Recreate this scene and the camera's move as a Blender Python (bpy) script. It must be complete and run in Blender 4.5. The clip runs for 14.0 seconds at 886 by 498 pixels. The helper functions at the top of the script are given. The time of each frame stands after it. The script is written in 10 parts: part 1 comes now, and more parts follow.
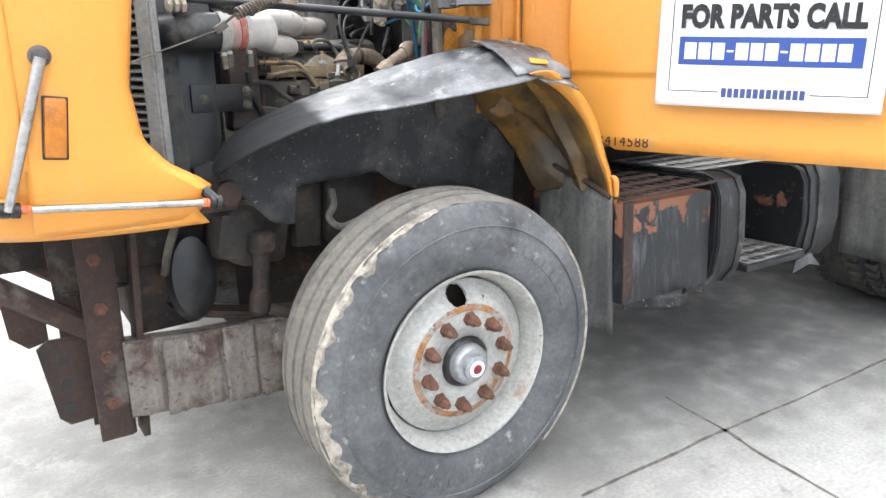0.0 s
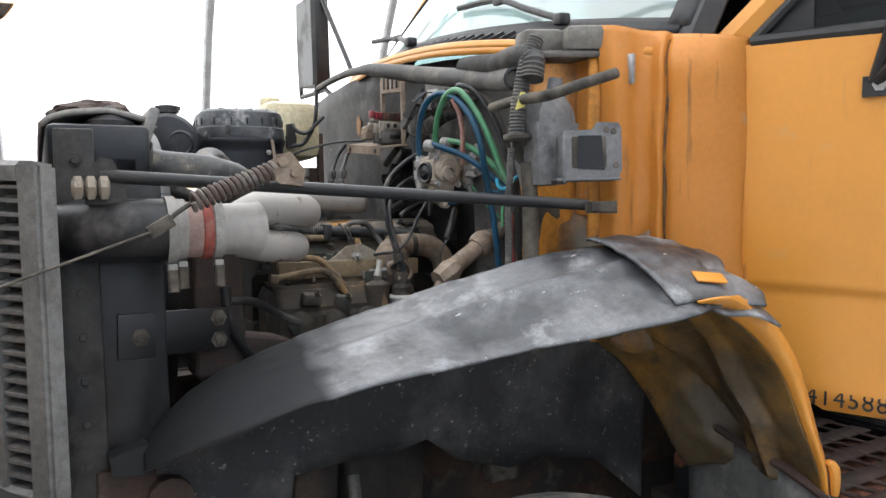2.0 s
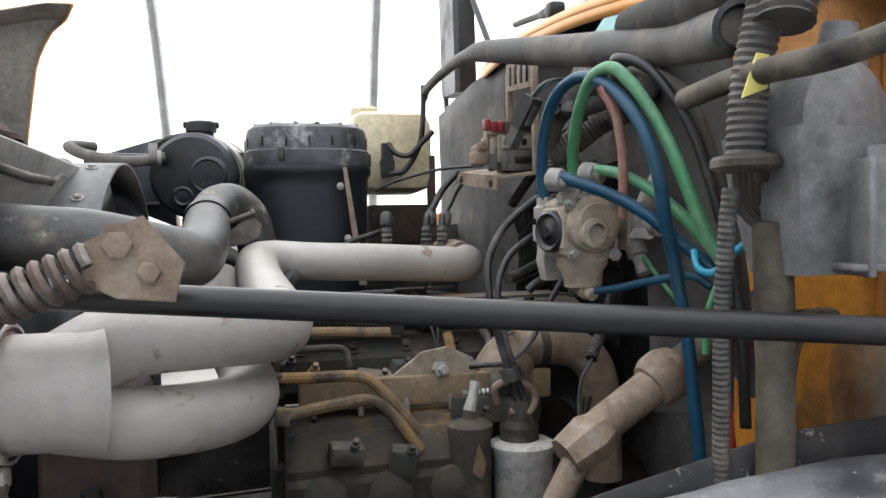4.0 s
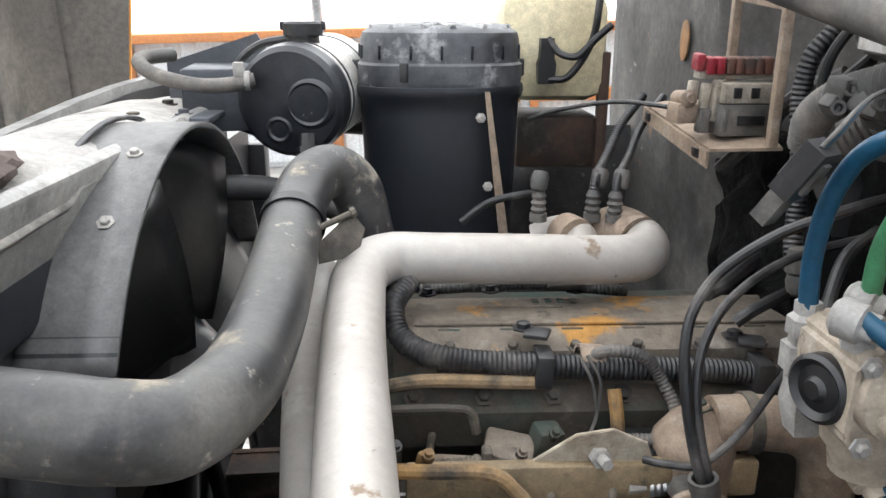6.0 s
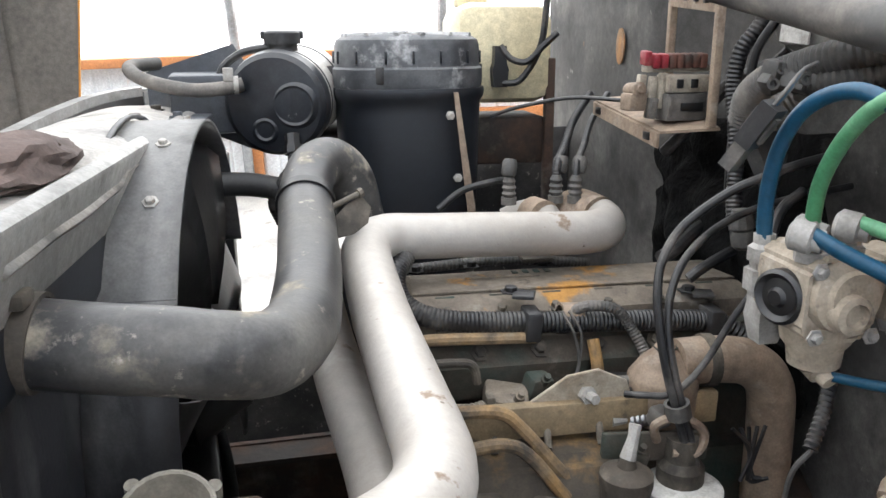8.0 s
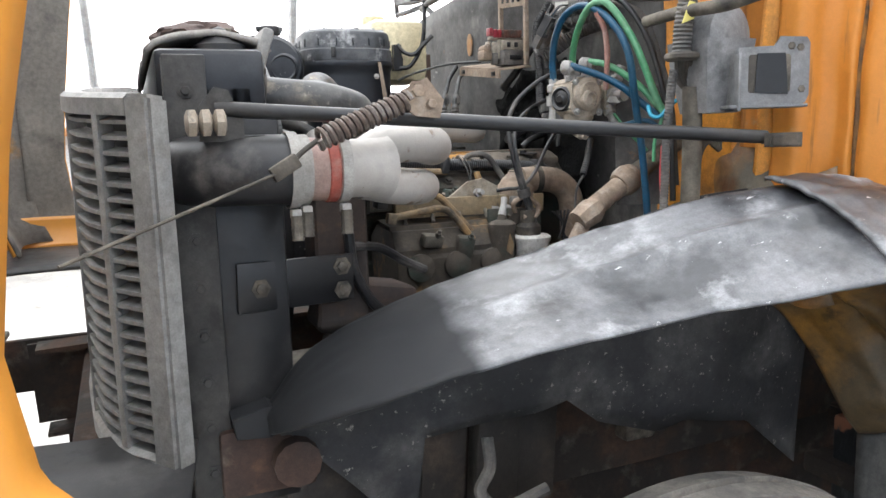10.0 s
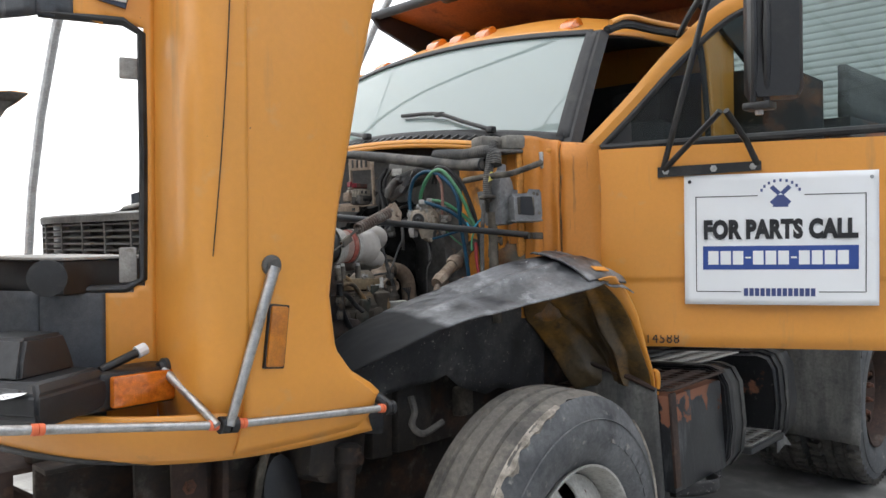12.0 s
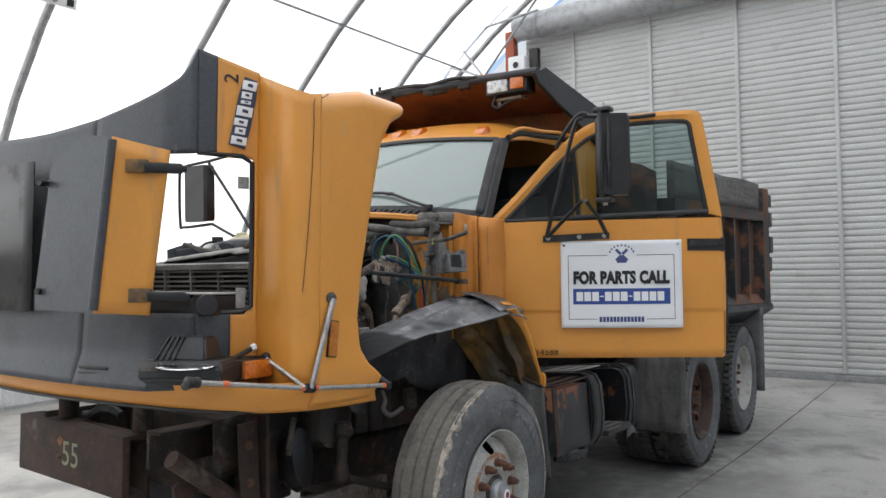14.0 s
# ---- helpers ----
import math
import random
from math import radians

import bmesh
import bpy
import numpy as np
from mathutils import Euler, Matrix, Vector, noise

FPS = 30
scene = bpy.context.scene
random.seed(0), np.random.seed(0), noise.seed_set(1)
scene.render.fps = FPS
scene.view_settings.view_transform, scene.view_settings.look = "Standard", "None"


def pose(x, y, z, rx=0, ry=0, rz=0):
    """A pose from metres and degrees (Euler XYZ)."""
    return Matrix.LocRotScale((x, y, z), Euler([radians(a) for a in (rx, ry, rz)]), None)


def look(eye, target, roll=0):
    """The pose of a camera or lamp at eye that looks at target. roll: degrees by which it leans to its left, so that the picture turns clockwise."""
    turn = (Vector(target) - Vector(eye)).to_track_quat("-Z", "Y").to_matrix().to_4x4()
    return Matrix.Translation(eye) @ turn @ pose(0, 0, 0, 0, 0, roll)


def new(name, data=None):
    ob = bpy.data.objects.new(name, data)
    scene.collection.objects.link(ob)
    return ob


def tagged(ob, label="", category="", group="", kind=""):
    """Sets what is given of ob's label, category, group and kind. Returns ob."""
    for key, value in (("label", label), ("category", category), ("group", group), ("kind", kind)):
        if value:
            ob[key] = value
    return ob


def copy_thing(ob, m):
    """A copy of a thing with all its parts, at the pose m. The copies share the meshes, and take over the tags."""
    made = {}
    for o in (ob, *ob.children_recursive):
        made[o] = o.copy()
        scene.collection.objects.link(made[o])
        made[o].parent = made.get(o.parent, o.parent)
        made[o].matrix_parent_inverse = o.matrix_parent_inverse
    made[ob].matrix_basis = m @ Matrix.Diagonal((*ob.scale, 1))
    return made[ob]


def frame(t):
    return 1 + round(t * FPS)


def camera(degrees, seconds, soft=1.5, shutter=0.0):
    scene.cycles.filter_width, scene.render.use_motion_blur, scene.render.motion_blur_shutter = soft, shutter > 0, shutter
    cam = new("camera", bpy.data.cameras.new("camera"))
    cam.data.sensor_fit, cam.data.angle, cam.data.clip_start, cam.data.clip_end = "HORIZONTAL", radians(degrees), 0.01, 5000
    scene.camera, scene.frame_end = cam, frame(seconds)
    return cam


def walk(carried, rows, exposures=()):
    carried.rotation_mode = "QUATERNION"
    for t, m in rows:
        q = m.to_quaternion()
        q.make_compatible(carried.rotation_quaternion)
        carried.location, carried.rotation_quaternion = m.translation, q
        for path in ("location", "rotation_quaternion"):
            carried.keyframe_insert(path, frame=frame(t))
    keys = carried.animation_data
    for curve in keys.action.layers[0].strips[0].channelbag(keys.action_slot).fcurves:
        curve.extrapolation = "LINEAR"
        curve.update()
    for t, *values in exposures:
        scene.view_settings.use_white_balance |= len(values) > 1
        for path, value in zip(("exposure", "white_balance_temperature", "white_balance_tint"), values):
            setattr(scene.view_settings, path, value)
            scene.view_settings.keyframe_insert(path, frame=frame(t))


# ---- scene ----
cam = camera(60.5, 14.0)
PATH = [
    (0, (-1.227, -2.883, 1.593), (-0.197, -1.284, 0.974), -1.1),
    (0.5, (-1.154, -2.702, 1.593), (-0.115, -1.117, 0.954), -1.0),
    (1, (-1.046, -2.452, 1.610), (0.029, -0.827, 1.156), -1.0),
    (1.5, (-0.849, -2.227, 1.653), (0.209, -0.565, 1.312), -1.0),
    (2, (-0.705, -1.956, 1.647), (0.230, -0.206, 1.394), -1.0),
    (2.2, (-0.670, -1.844, 1.653), (0.236, -0.077, 1.406), -1.0),
    (4.3, (-0.179, -1.114, 1.687), (0.249, 0.829, 1.486), -1.9),
    (4.5, (-0.163, -1.062, 1.700), (0.238, 0.886, 1.483), -1.8),
    (5, (-0.119, -0.983, 1.761), (-0.038, 0.974, 1.355), -1.9),
    (5.5, (-0.127, -0.874, 1.835), (-0.156, 1.016, 1.182), -1.6),
    (6, (-0.152, -0.767, 1.904), (-0.093, 1.093, 1.170), -1.5),
    (6.5, (-0.169, -0.692, 1.917), (0.031, 1.156, 1.178), -1.4),
    (7, (-0.170, -0.687, 1.910), (0.116, 1.149, 1.170), -1.3),
    (7.5, (-0.208, -0.758, 1.906), (0.093, 1.077, 1.169), -1.4),
    (8, (-0.271, -0.889, 1.887), (0.017, 0.970, 1.208), -1.5),
    (8.2, (-0.292, -0.961, 1.872), (-0.035, 0.921, 1.243), -1.7),
    (10.5, (-0.974, -1.904, 1.620), (0.005, -0.202, 1.242), -1.2),
    (11, (-1.289, -2.046, 1.603), (-0.072, -0.482, 1.334), -0.8),
    (11.5, (-1.645, -2.238, 1.584), (-0.294, -0.774, 1.406), -1.0),
    (12, (-1.985, -2.404, 1.580), (-0.523, -1.041, 1.514), -1.3),
    (12.5, (-2.320, -2.520, 1.591), (-0.808, -1.211, 1.551), -1.1),
    (13, (-2.629, -2.715, 1.614), (-1.061, -1.473, 1.601), -1.2),
    (13.2, (-2.732, -2.749, 1.592), (-1.142, -1.536, 1.618), -1.1),
    (13.5, (-2.884, -2.887, 1.623), (-1.291, -1.678, 1.660), -1.2),
    (14, (-3.173, -3.000, 1.608), (-1.525, -1.867, 1.656), -1.0),
]
walk(cam, [(t, look(eye, target, roll)) for t, eye, target, roll in PATH],
     [(0, 2.1), (0.5, 1.95), (1, 1.72), (1.5, 1.55), (2, 1.17), (4.5, 1.12), (5, 1.2), (6, 1.6), (7.5, 1.6), (8, 1.63), (10.5, 1.74), (11, 1.53), (11.5, 1.0), (12.5, 0.67), (13, 0.62), (14, 0.36)])


# ---- light ----
world = bpy.data.worlds.new("world")
scene.world = world
world.use_nodes = True
wn = world.node_tree.nodes
wn.clear()
sky = wn.new("ShaderNodeTexSky")
sky.sky_type = 'NISHITA'
sky.sun_disc = False
sky.sun_elevation, sky.sun_rotation = radians(50), radians(350)
bg = wn.new("ShaderNodeBackground")
bg.inputs[1].default_value = 0.15
wo = wn.new("ShaderNodeOutputWorld")
world.node_tree.links.new(sky.outputs[0], bg.inputs[0])
world.node_tree.links.new(bg.outputs[0], wo.inputs[0])
sun = new("sun", bpy.data.lights.new("sun", "SUN"))
sun.data.energy, sun.data.angle, sun.data.color = 5.0, radians(3), (1.0, 0.96, 0.9)
sun.matrix_world = look((-2, 11, 13), (0, 0, 0))


# ---- materials ----
def mat(name, base, rough=0.6, metal=0.0, blots=(), bump=(), spec=0.5, coat=0.0, mottle=0.16, rand=0.0):
    """blots: (colour, scale, low, high[, roughness]) laid over the base by noise; bump: (scale, height in mm) pairs."""
    m = bpy.data.materials.new(name)
    m.use_nodes = True
    nt = m.node_tree
    nodes, link = nt.nodes, nt.links.new
    b = nodes["Principled BSDF"]
    b.inputs["Roughness"].default_value, b.inputs["Metallic"].default_value = rough, metal
    b.inputs["Specular IOR Level"].default_value, b.inputs["Coat Weight"].default_value = spec, coat
    co = nodes.new("ShaderNodeTexCoord").outputs["Object"]
    rgb = nodes.new("ShaderNodeRGB")
    rgb.outputs[0].default_value = (*base, 1)
    col, rgh = rgb.outputs[0], None
    if rand:
        oi = nodes.new("ShaderNodeObjectInfo")
        hsv = nodes.new("ShaderNodeHueSaturation")
        mr = nodes.new("ShaderNodeMapRange")
        mr.inputs[3].default_value, mr.inputs[4].default_value = 1 - rand, 1 + rand
        link(oi.outputs["Random"], mr.inputs[0]), link(mr.outputs[0], hsv.inputs["Value"]), link(col, hsv.inputs["Color"])
        col = hsv.outputs[0]
    for k, (c, sc, lo, hi, *r) in enumerate(blots):
        n = nodes.new("ShaderNodeTexNoise")
        n.inputs["Scale"].default_value, n.inputs["Detail"].default_value, n.inputs["Roughness"].default_value = sc, 8, 0.62
        if len(r) > 1:
            mp = nodes.new("ShaderNodeMapping")
            mp.inputs["Scale"].default_value, mp.inputs["Location"].default_value = r[1], (3.1 * k, 1.7, 0.4 * k)
            link(co, mp.inputs[0]), link(mp.outputs[0], n.inputs["Vector"])
        else:
            mp = nodes.new("ShaderNodeMapping")
            mp.inputs["Location"].default_value = (3.1 * k, 1.7 * k, 0.4)
            link(co, mp.inputs[0]), link(mp.outputs[0], n.inputs["Vector"])
        ramp = nodes.new("ShaderNodeMapRange")
        ramp.inputs[1].default_value, ramp.inputs[2].default_value = lo, hi
        link(n.outputs["Fac"], ramp.inputs[0])
        mix = nodes.new("ShaderNodeMix")
        mix.data_type = 'RGBA'
        link(ramp.outputs[0], mix.inputs[0]), link(col, mix.inputs[6])
        mix.inputs[7].default_value = (*c, 1)
        col = mix.outputs[2]
        if r and r[0] is not None:
            mf = nodes.new("ShaderNodeMix")
            link(ramp.outputs[0], mf.inputs[0])
            if rgh is None:
                mf.inputs[2].default_value = rough
            else:
                link(rgh, mf.inputs[2])
            mf.inputs[3].default_value = r[0]
            rgh = mf.outputs[0]
    if blots and mottle:
        for sc, amp in ((70, mottle), (330, mottle * 0.8)):
            n = nodes.new("ShaderNodeTexNoise")
            n.inputs["Scale"].default_value, n.inputs["Detail"].default_value = sc, 3
            link(co, n.inputs["Vector"])
            mr = nodes.new("ShaderNodeMapRange")
            mr.inputs[1].default_value, mr.inputs[2].default_value = 0.3, 0.7
            mr.inputs[3].default_value, mr.inputs[4].default_value = 1 - amp, 1 + amp
            hsv = nodes.new("ShaderNodeHueSaturation")
            link(n.outputs["Fac"], mr.inputs[0]), link(mr.outputs[0], hsv.inputs["Value"]), link(col, hsv.inputs["Color"])
            col = hsv.outputs[0]
    link(col, b.inputs["Base Color"])
    if rgh is not None:
        link(rgh, b.inputs["Roughness"])
    prev = None
    for sc, h in bump:
        n = nodes.new("ShaderNodeTexNoise")
        n.inputs["Scale"].default_value, n.inputs["Detail"].default_value = sc, 4
        link(co, n.inputs["Vector"])
        bp = nodes.new("ShaderNodeBump")
        bp.inputs["Strength"].default_value, bp.inputs["Distance"].default_value = 1.0, h / 1000
        link(n.outputs["Fac"], bp.inputs["Height"])
        if prev:
            link(prev, bp.inputs["Normal"])
        prev = bp.outputs[0]
    if prev:
        link(prev, b.inputs["Normal"])
    return m


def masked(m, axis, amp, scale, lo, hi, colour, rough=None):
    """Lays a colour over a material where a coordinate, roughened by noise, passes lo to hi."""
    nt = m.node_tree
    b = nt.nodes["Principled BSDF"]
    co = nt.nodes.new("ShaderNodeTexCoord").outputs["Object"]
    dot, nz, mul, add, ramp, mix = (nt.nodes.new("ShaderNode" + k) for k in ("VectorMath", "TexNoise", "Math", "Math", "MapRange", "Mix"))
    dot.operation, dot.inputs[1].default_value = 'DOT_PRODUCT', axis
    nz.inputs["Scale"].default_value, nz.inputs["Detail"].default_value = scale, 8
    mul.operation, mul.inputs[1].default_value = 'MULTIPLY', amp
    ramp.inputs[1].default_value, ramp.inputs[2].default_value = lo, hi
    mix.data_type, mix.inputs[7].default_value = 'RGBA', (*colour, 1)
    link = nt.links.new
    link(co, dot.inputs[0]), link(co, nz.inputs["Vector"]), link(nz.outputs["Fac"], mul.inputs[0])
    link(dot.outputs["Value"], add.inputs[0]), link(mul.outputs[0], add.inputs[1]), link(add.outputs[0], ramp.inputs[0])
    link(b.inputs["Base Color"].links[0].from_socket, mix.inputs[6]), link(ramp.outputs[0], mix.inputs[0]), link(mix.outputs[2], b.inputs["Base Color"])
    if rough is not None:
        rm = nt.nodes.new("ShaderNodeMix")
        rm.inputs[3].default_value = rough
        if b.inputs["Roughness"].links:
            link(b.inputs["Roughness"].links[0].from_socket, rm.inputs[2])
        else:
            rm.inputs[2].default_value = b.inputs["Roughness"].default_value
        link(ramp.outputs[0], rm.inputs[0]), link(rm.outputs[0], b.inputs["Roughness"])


DUST = (0.30, 0.265, 0.225)
YEL = (0.70, 0.295, 0.047)
M_yellow = mat("yellow_paint", YEL, 0.38, blots=[((0.58, 0.265, 0.05), 1.3, 0.50, 0.8), ((0.56, 0.34, 0.14), 9, 0.62, 0.85, 0.7), ((0.40, 0.22, 0.08), 2.2, 0.60, 0.78, 0.6, (4, 4, 0.5)), ((0.10, 0.06, 0.03), 55, 0.735, 0.76)], bump=[(900, 0.05), (7, 0.8)], coat=0.12, mottle=0.02)
M_yellow_bay = mat("yellow_bay", (0.66, 0.27, 0.035), 0.5, blots=[((0.30, 0.125, 0.03), 3.5, 0.47, 0.66, 0.7, (2, 2, 0.6)), ((0.07, 0.05, 0.035), 6, 0.57, 0.68, 0.8), ((0.30, 0.26, 0.2), 10, 0.6, 0.74, 0.9)], bump=[(60, 0.4), (9, 2.0)])
M_yellow_dirty = mat("yellow_dirty", (0.40, 0.17, 0.03), 0.55, blots=[((0.10, 0.085, 0.06), 2.6, 0.40, 0.58), ((0.13, 0.055, 0.022), 9, 0.52, 0.66), ((0.20, 0.18, 0.15), 6, 0.52, 0.68, 0.9, (2, 2, 0.5))], bump=[(60, 0.4)])
M_gray = mat("grey_paint", (0.050, 0.056, 0.066), 0.5, blots=[((0.125, 0.127, 0.13), 2.2, 0.5, 0.80, 0.75), ((0.22, 0.22, 0.22), 5, 0.66, 0.76, 0.8, (1, 3, 0.7)), ((0.03, 0.033, 0.038), 7, 0.55, 0.8)], bump=[(700, 0.05)])
M_blackplastic = mat("black_plastic", (0.018, 0.018, 0.019), 0.5, blots=[((0.11, 0.105, 0.1), 4, 0.5, 0.8, 0.85), ((0.06, 0.058, 0.055), 22, 0.52, 0.72, 0.8)], bump=[(250, 0.12)])
M_black = mat("black_paint", (0.010, 0.010, 0.011), 0.38, blots=[((0.045, 0.042, 0.039), 6, 0.52, 0.75, 0.85)], bump=[(150, 0.1)])
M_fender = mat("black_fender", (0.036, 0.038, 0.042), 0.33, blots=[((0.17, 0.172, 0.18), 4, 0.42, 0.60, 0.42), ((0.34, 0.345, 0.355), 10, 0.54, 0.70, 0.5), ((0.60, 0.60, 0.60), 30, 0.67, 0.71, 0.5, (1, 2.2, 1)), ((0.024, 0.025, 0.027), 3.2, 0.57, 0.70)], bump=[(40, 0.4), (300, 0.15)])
M_liner = mat("splashed_liner", (0.018, 0.018, 0.02), 0.6, blots=[((0.10, 0.097, 0.092), 6, 0.47, 0.74, 0.95), ((0.30, 0.28, 0.25), 75, 0.62, 0.70, 0.95), ((0.012, 0.012, 0.013), 3, 0.55, 0.68)], bump=[(120, 0.6)])
M_rust = mat("rust", (0.055, 0.031, 0.023), 0.8, blots=[((0.024, 0.018, 0.016), 6, 0.42, 0.66), ((0.10, 0.052, 0.032), 28, 0.56, 0.76), (DUST, 3, 0.58, 0.78, 0.95)], bump=[(90, 0.9), (400, 0.3)])
M_rustblack = mat("rusted_black", (0.014, 0.014, 0.015), 0.5, blots=[((0.20, 0.085, 0.045), 3.6, 0.50, 0.60, 0.9), ((0.12, 0.11, 0.10), 20, 0.6, 0.75, 0.9)], bump=[(70, 0.7)])
M_rustdark = mat("rust_dark", (0.040, 0.026, 0.020), 0.8, blots=[((0.016, 0.014, 0.013), 6, 0.42, 0.62), ((0.085, 0.045, 0.026), 22, 0.54, 0.72), ((0.12, 0.105, 0.09), 5, 0.62, 0.78, 0.95)], bump=[(90, 0.7)])
M_greasy = mat("greasy_casting", (0.024, 0.020, 0.017), 0.7, blots=[((0.07, 0.052, 0.040), 8, 0.48, 0.70, 0.9), ((0.012, 0.011, 0.010), 14, 0.52, 0.7), ((0.13, 0.11, 0.09), 26, 0.64, 0.74, 0.95)], bump=[(90, 1.4), (260, 0.5)])
M_frame = mat("frame_steel", (0.022, 0.017, 0.014), 0.75, blots=[((0.085, 0.045, 0.028), 7, 0.48, 0.7, 0.9), ((0.14, 0.125, 0.11), 15, 0.55, 0.8, 0.95)], bump=[(80, 0.8)])
M_grime = mat("grimy_metal", (0.055, 0.047, 0.038), 0.7, 0.2, blots=[((0.20, 0.175, 0.14), 9, 0.42, 0.68, 0.9), ((0.018, 0.016, 0.014), 14, 0.52, 0.7)], bump=[(140, 0.8)])
M_alu = mat("dusty_aluminium", (0.37, 0.355, 0.33), 0.6, 0.15, blots=[((0.30, 0.285, 0.26), 5, 0.4, 0.7, 0.85), ((0.20, 0.18, 0.15), 26, 0.62, 0.72, 0.9)], bump=[(220, 0.3)])
M_catyellow = mat("engine_yellow", (0.30, 0.17, 0.055), 0.65, blots=[((0.17, 0.135, 0.095), 8, 0.35, 0.6, 0.9), ((0.055, 0.046, 0.036), 13, 0.5, 0.66, 0.9)], bump=[(110, 0.9)])
M_pipe = mat("cast_pipe", (0.40, 0.375, 0.345), 0.48, 0.1, blots=[((0.30, 0.275, 0.245), 4, 0.44, 0.68), ((0.46, 0.44, 0.41), 9, 0.58, 0.76), ((0.20, 0.15, 0.11), 13, 0.64, 0.68, 0.8), ((0.11, 0.08, 0.06), 34, 0.67, 0.71)], bump=[(220, 0.2), (40, 0.4)], mottle=0.05)
M_canister = mat("black_canister", (0.010, 0.012, 0.016), 0.38, blots=[((0.05, 0.052, 0.056), 4, 0.55, 0.82), ((0.22, 0.21, 0.20), 34, 0.72, 0.77)], bump=[(250, 0.12)])
M_shroud = mat("shroud_black", (0.022, 0.023, 0.026), 0.42, blots=[((0.10, 0.10, 0.10), 5, 0.52, 0.74, None, (2, 2, 0.5)), ((0.20, 0.19, 0.175), 26, 0.68, 0.75)], bump=[(160, 0.3)])
M_engine = mat("dusty_engine", (0.06, 0.049, 0.038), 0.85, blots=[((0.03, 0.052, 0.043), 10, 0.44, 0.66), ((0.22, 0.135, 0.045), 6, 0.64, 0.72), ((0.14, 0.12, 0.095), 20, 0.58, 0.76)], bump=[(120, 1.0)])
M_valvecover = mat("valve_cover", (0.165, 0.138, 0.108), 0.85, blots=[((0.075, 0.062, 0.05), 7, 0.48, 0.66), ((0.34, 0.17, 0.04), 9, 0.60, 0.67), ((0.24, 0.22, 0.19), 18, 0.56, 0.72), ((0.035, 0.03, 0.026), 34, 0.62, 0.72)], bump=[(130, 0.8)])
M_rubber = mat("dusty_rubber", (0.022, 0.022, 0.023), 0.6, blots=[((0.16, 0.15, 0.135), 5, 0.48, 0.74, 0.9), ((0.32, 0.29, 0.25), 15, 0.62, 0.72, 0.95)], bump=[(200, 0.25)])
M_hose = mat("black_hose", (0.016, 0.016, 0.017), 0.45, blots=[((0.13, 0.12, 0.11), 12, 0.5, 0.75, 0.85)], bump=[(300, 0.15)])
M_conduit = mat("grey_conduit", (0.055, 0.053, 0.05), 0.6, blots=[((0.20, 0.18, 0.16), 9, 0.45, 0.7, 0.9)])
M_tread = mat("tyre_tread", (0.15, 0.137, 0.12), 0.9, blots=[((0.05, 0.048, 0.046), 5, 0.46, 0.68), ((0.21, 0.19, 0.16), 18, 0.52, 0.75)], bump=[(180, 0.8)])
M_sidewall = mat("tyre_sidewall", (0.070, 0.073, 0.077), 0.72, blots=[((0.165, 0.167, 0.17), 3.6, 0.38, 0.66, 0.9), ((0.045, 0.046, 0.05), 5, 0.56, 0.72), ((0.30, 0.285, 0.26), 26, 0.60, 0.74, 0.95)], bump=[(160, 0.5)])
M_rim = mat("grey_rim", (0.40, 0.395, 0.365), 0.55, 0.0, blots=[((0.29, 0.28, 0.255), 5, 0.42, 0.68, 0.75), ((0.48, 0.475, 0.45), 12, 0.56, 0.74), ((0.26, 0.135, 0.06), 4.2, 0.58, 0.68, 0.9), ((0.10, 0.06, 0.04), 35, 0.64, 0.72, 0.9)], bump=[(140, 0.3)])
M_lug = mat("rusty_nut", (0.15, 0.065, 0.04), 0.85, blots=[((0.07, 0.04, 0.03), 40, 0.45, 0.65)], bump=[(260, 0.5)])
M_steel = mat("worn_steel", (0.45, 0.44, 0.43), 0.35, 0.85, blots=[((0.25, 0.23, 0.2), 20, 0.5, 0.75, 0.65)], bump=[(300, 0.1)])
M_chrome = mat("chrome", (0.75, 0.75, 0.76), 0.14, 1.0, blots=[((0.4, 0.4, 0.4), 14, 0.6, 0.8, 0.4)])
M_galv = mat("galvanised", (0.38, 0.39, 0.40), 0.42, 0.7, blots=[((0.28, 0.28, 0.28), 7, 0.45, 0.7, 0.6)])
M_concrete = mat("concrete_floor", (0.43, 0.42, 0.395), 0.6, blots=[((0.33, 0.32, 0.30), 0.55, 0.40, 0.66, 0.7), ((0.21, 0.203, 0.192), 1.7, 0.50, 0.68, 0.5), ((0.16, 0.145, 0.13), 5.5, 0.6, 0.74, 0.6), ((0.42, 0.41, 0.39), 8, 0.6, 0.75)], bump=[(35, 0.5), (300, 0.25)])
M_siding = mat("white_siding", (0.50, 0.505, 0.495), 0.5, 0.1, blots=[((0.43, 0.425, 0.415), 0.8, 0.45, 0.75), ((0.36, 0.35, 0.335), 3, 0.62, 0.8, 0.7)])
M_whitepanel = mat("liner_panel", (0.62, 0.64, 0.65), 0.5, blots=[((0.5, 0.5, 0.49), 1.5, 0.5, 0.75)])
M_orangebeam = mat("painted_beam", (0.46, 0.18, 0.06), 0.6, blots=[((0.34, 0.15, 0.07), 4, 0.5, 0.75)])
M_sign = mat("sign_white", (0.80, 0.81, 0.82), 0.45, blots=[((0.72, 0.72, 0.72), 4, 0.6, 0.8)], mottle=0)
M_ink = mat("ink_black", (0.012, 0.012, 0.014), 0.5)
M_blue = mat("sign_blue", (0.025, 0.065, 0.27), 0.45)
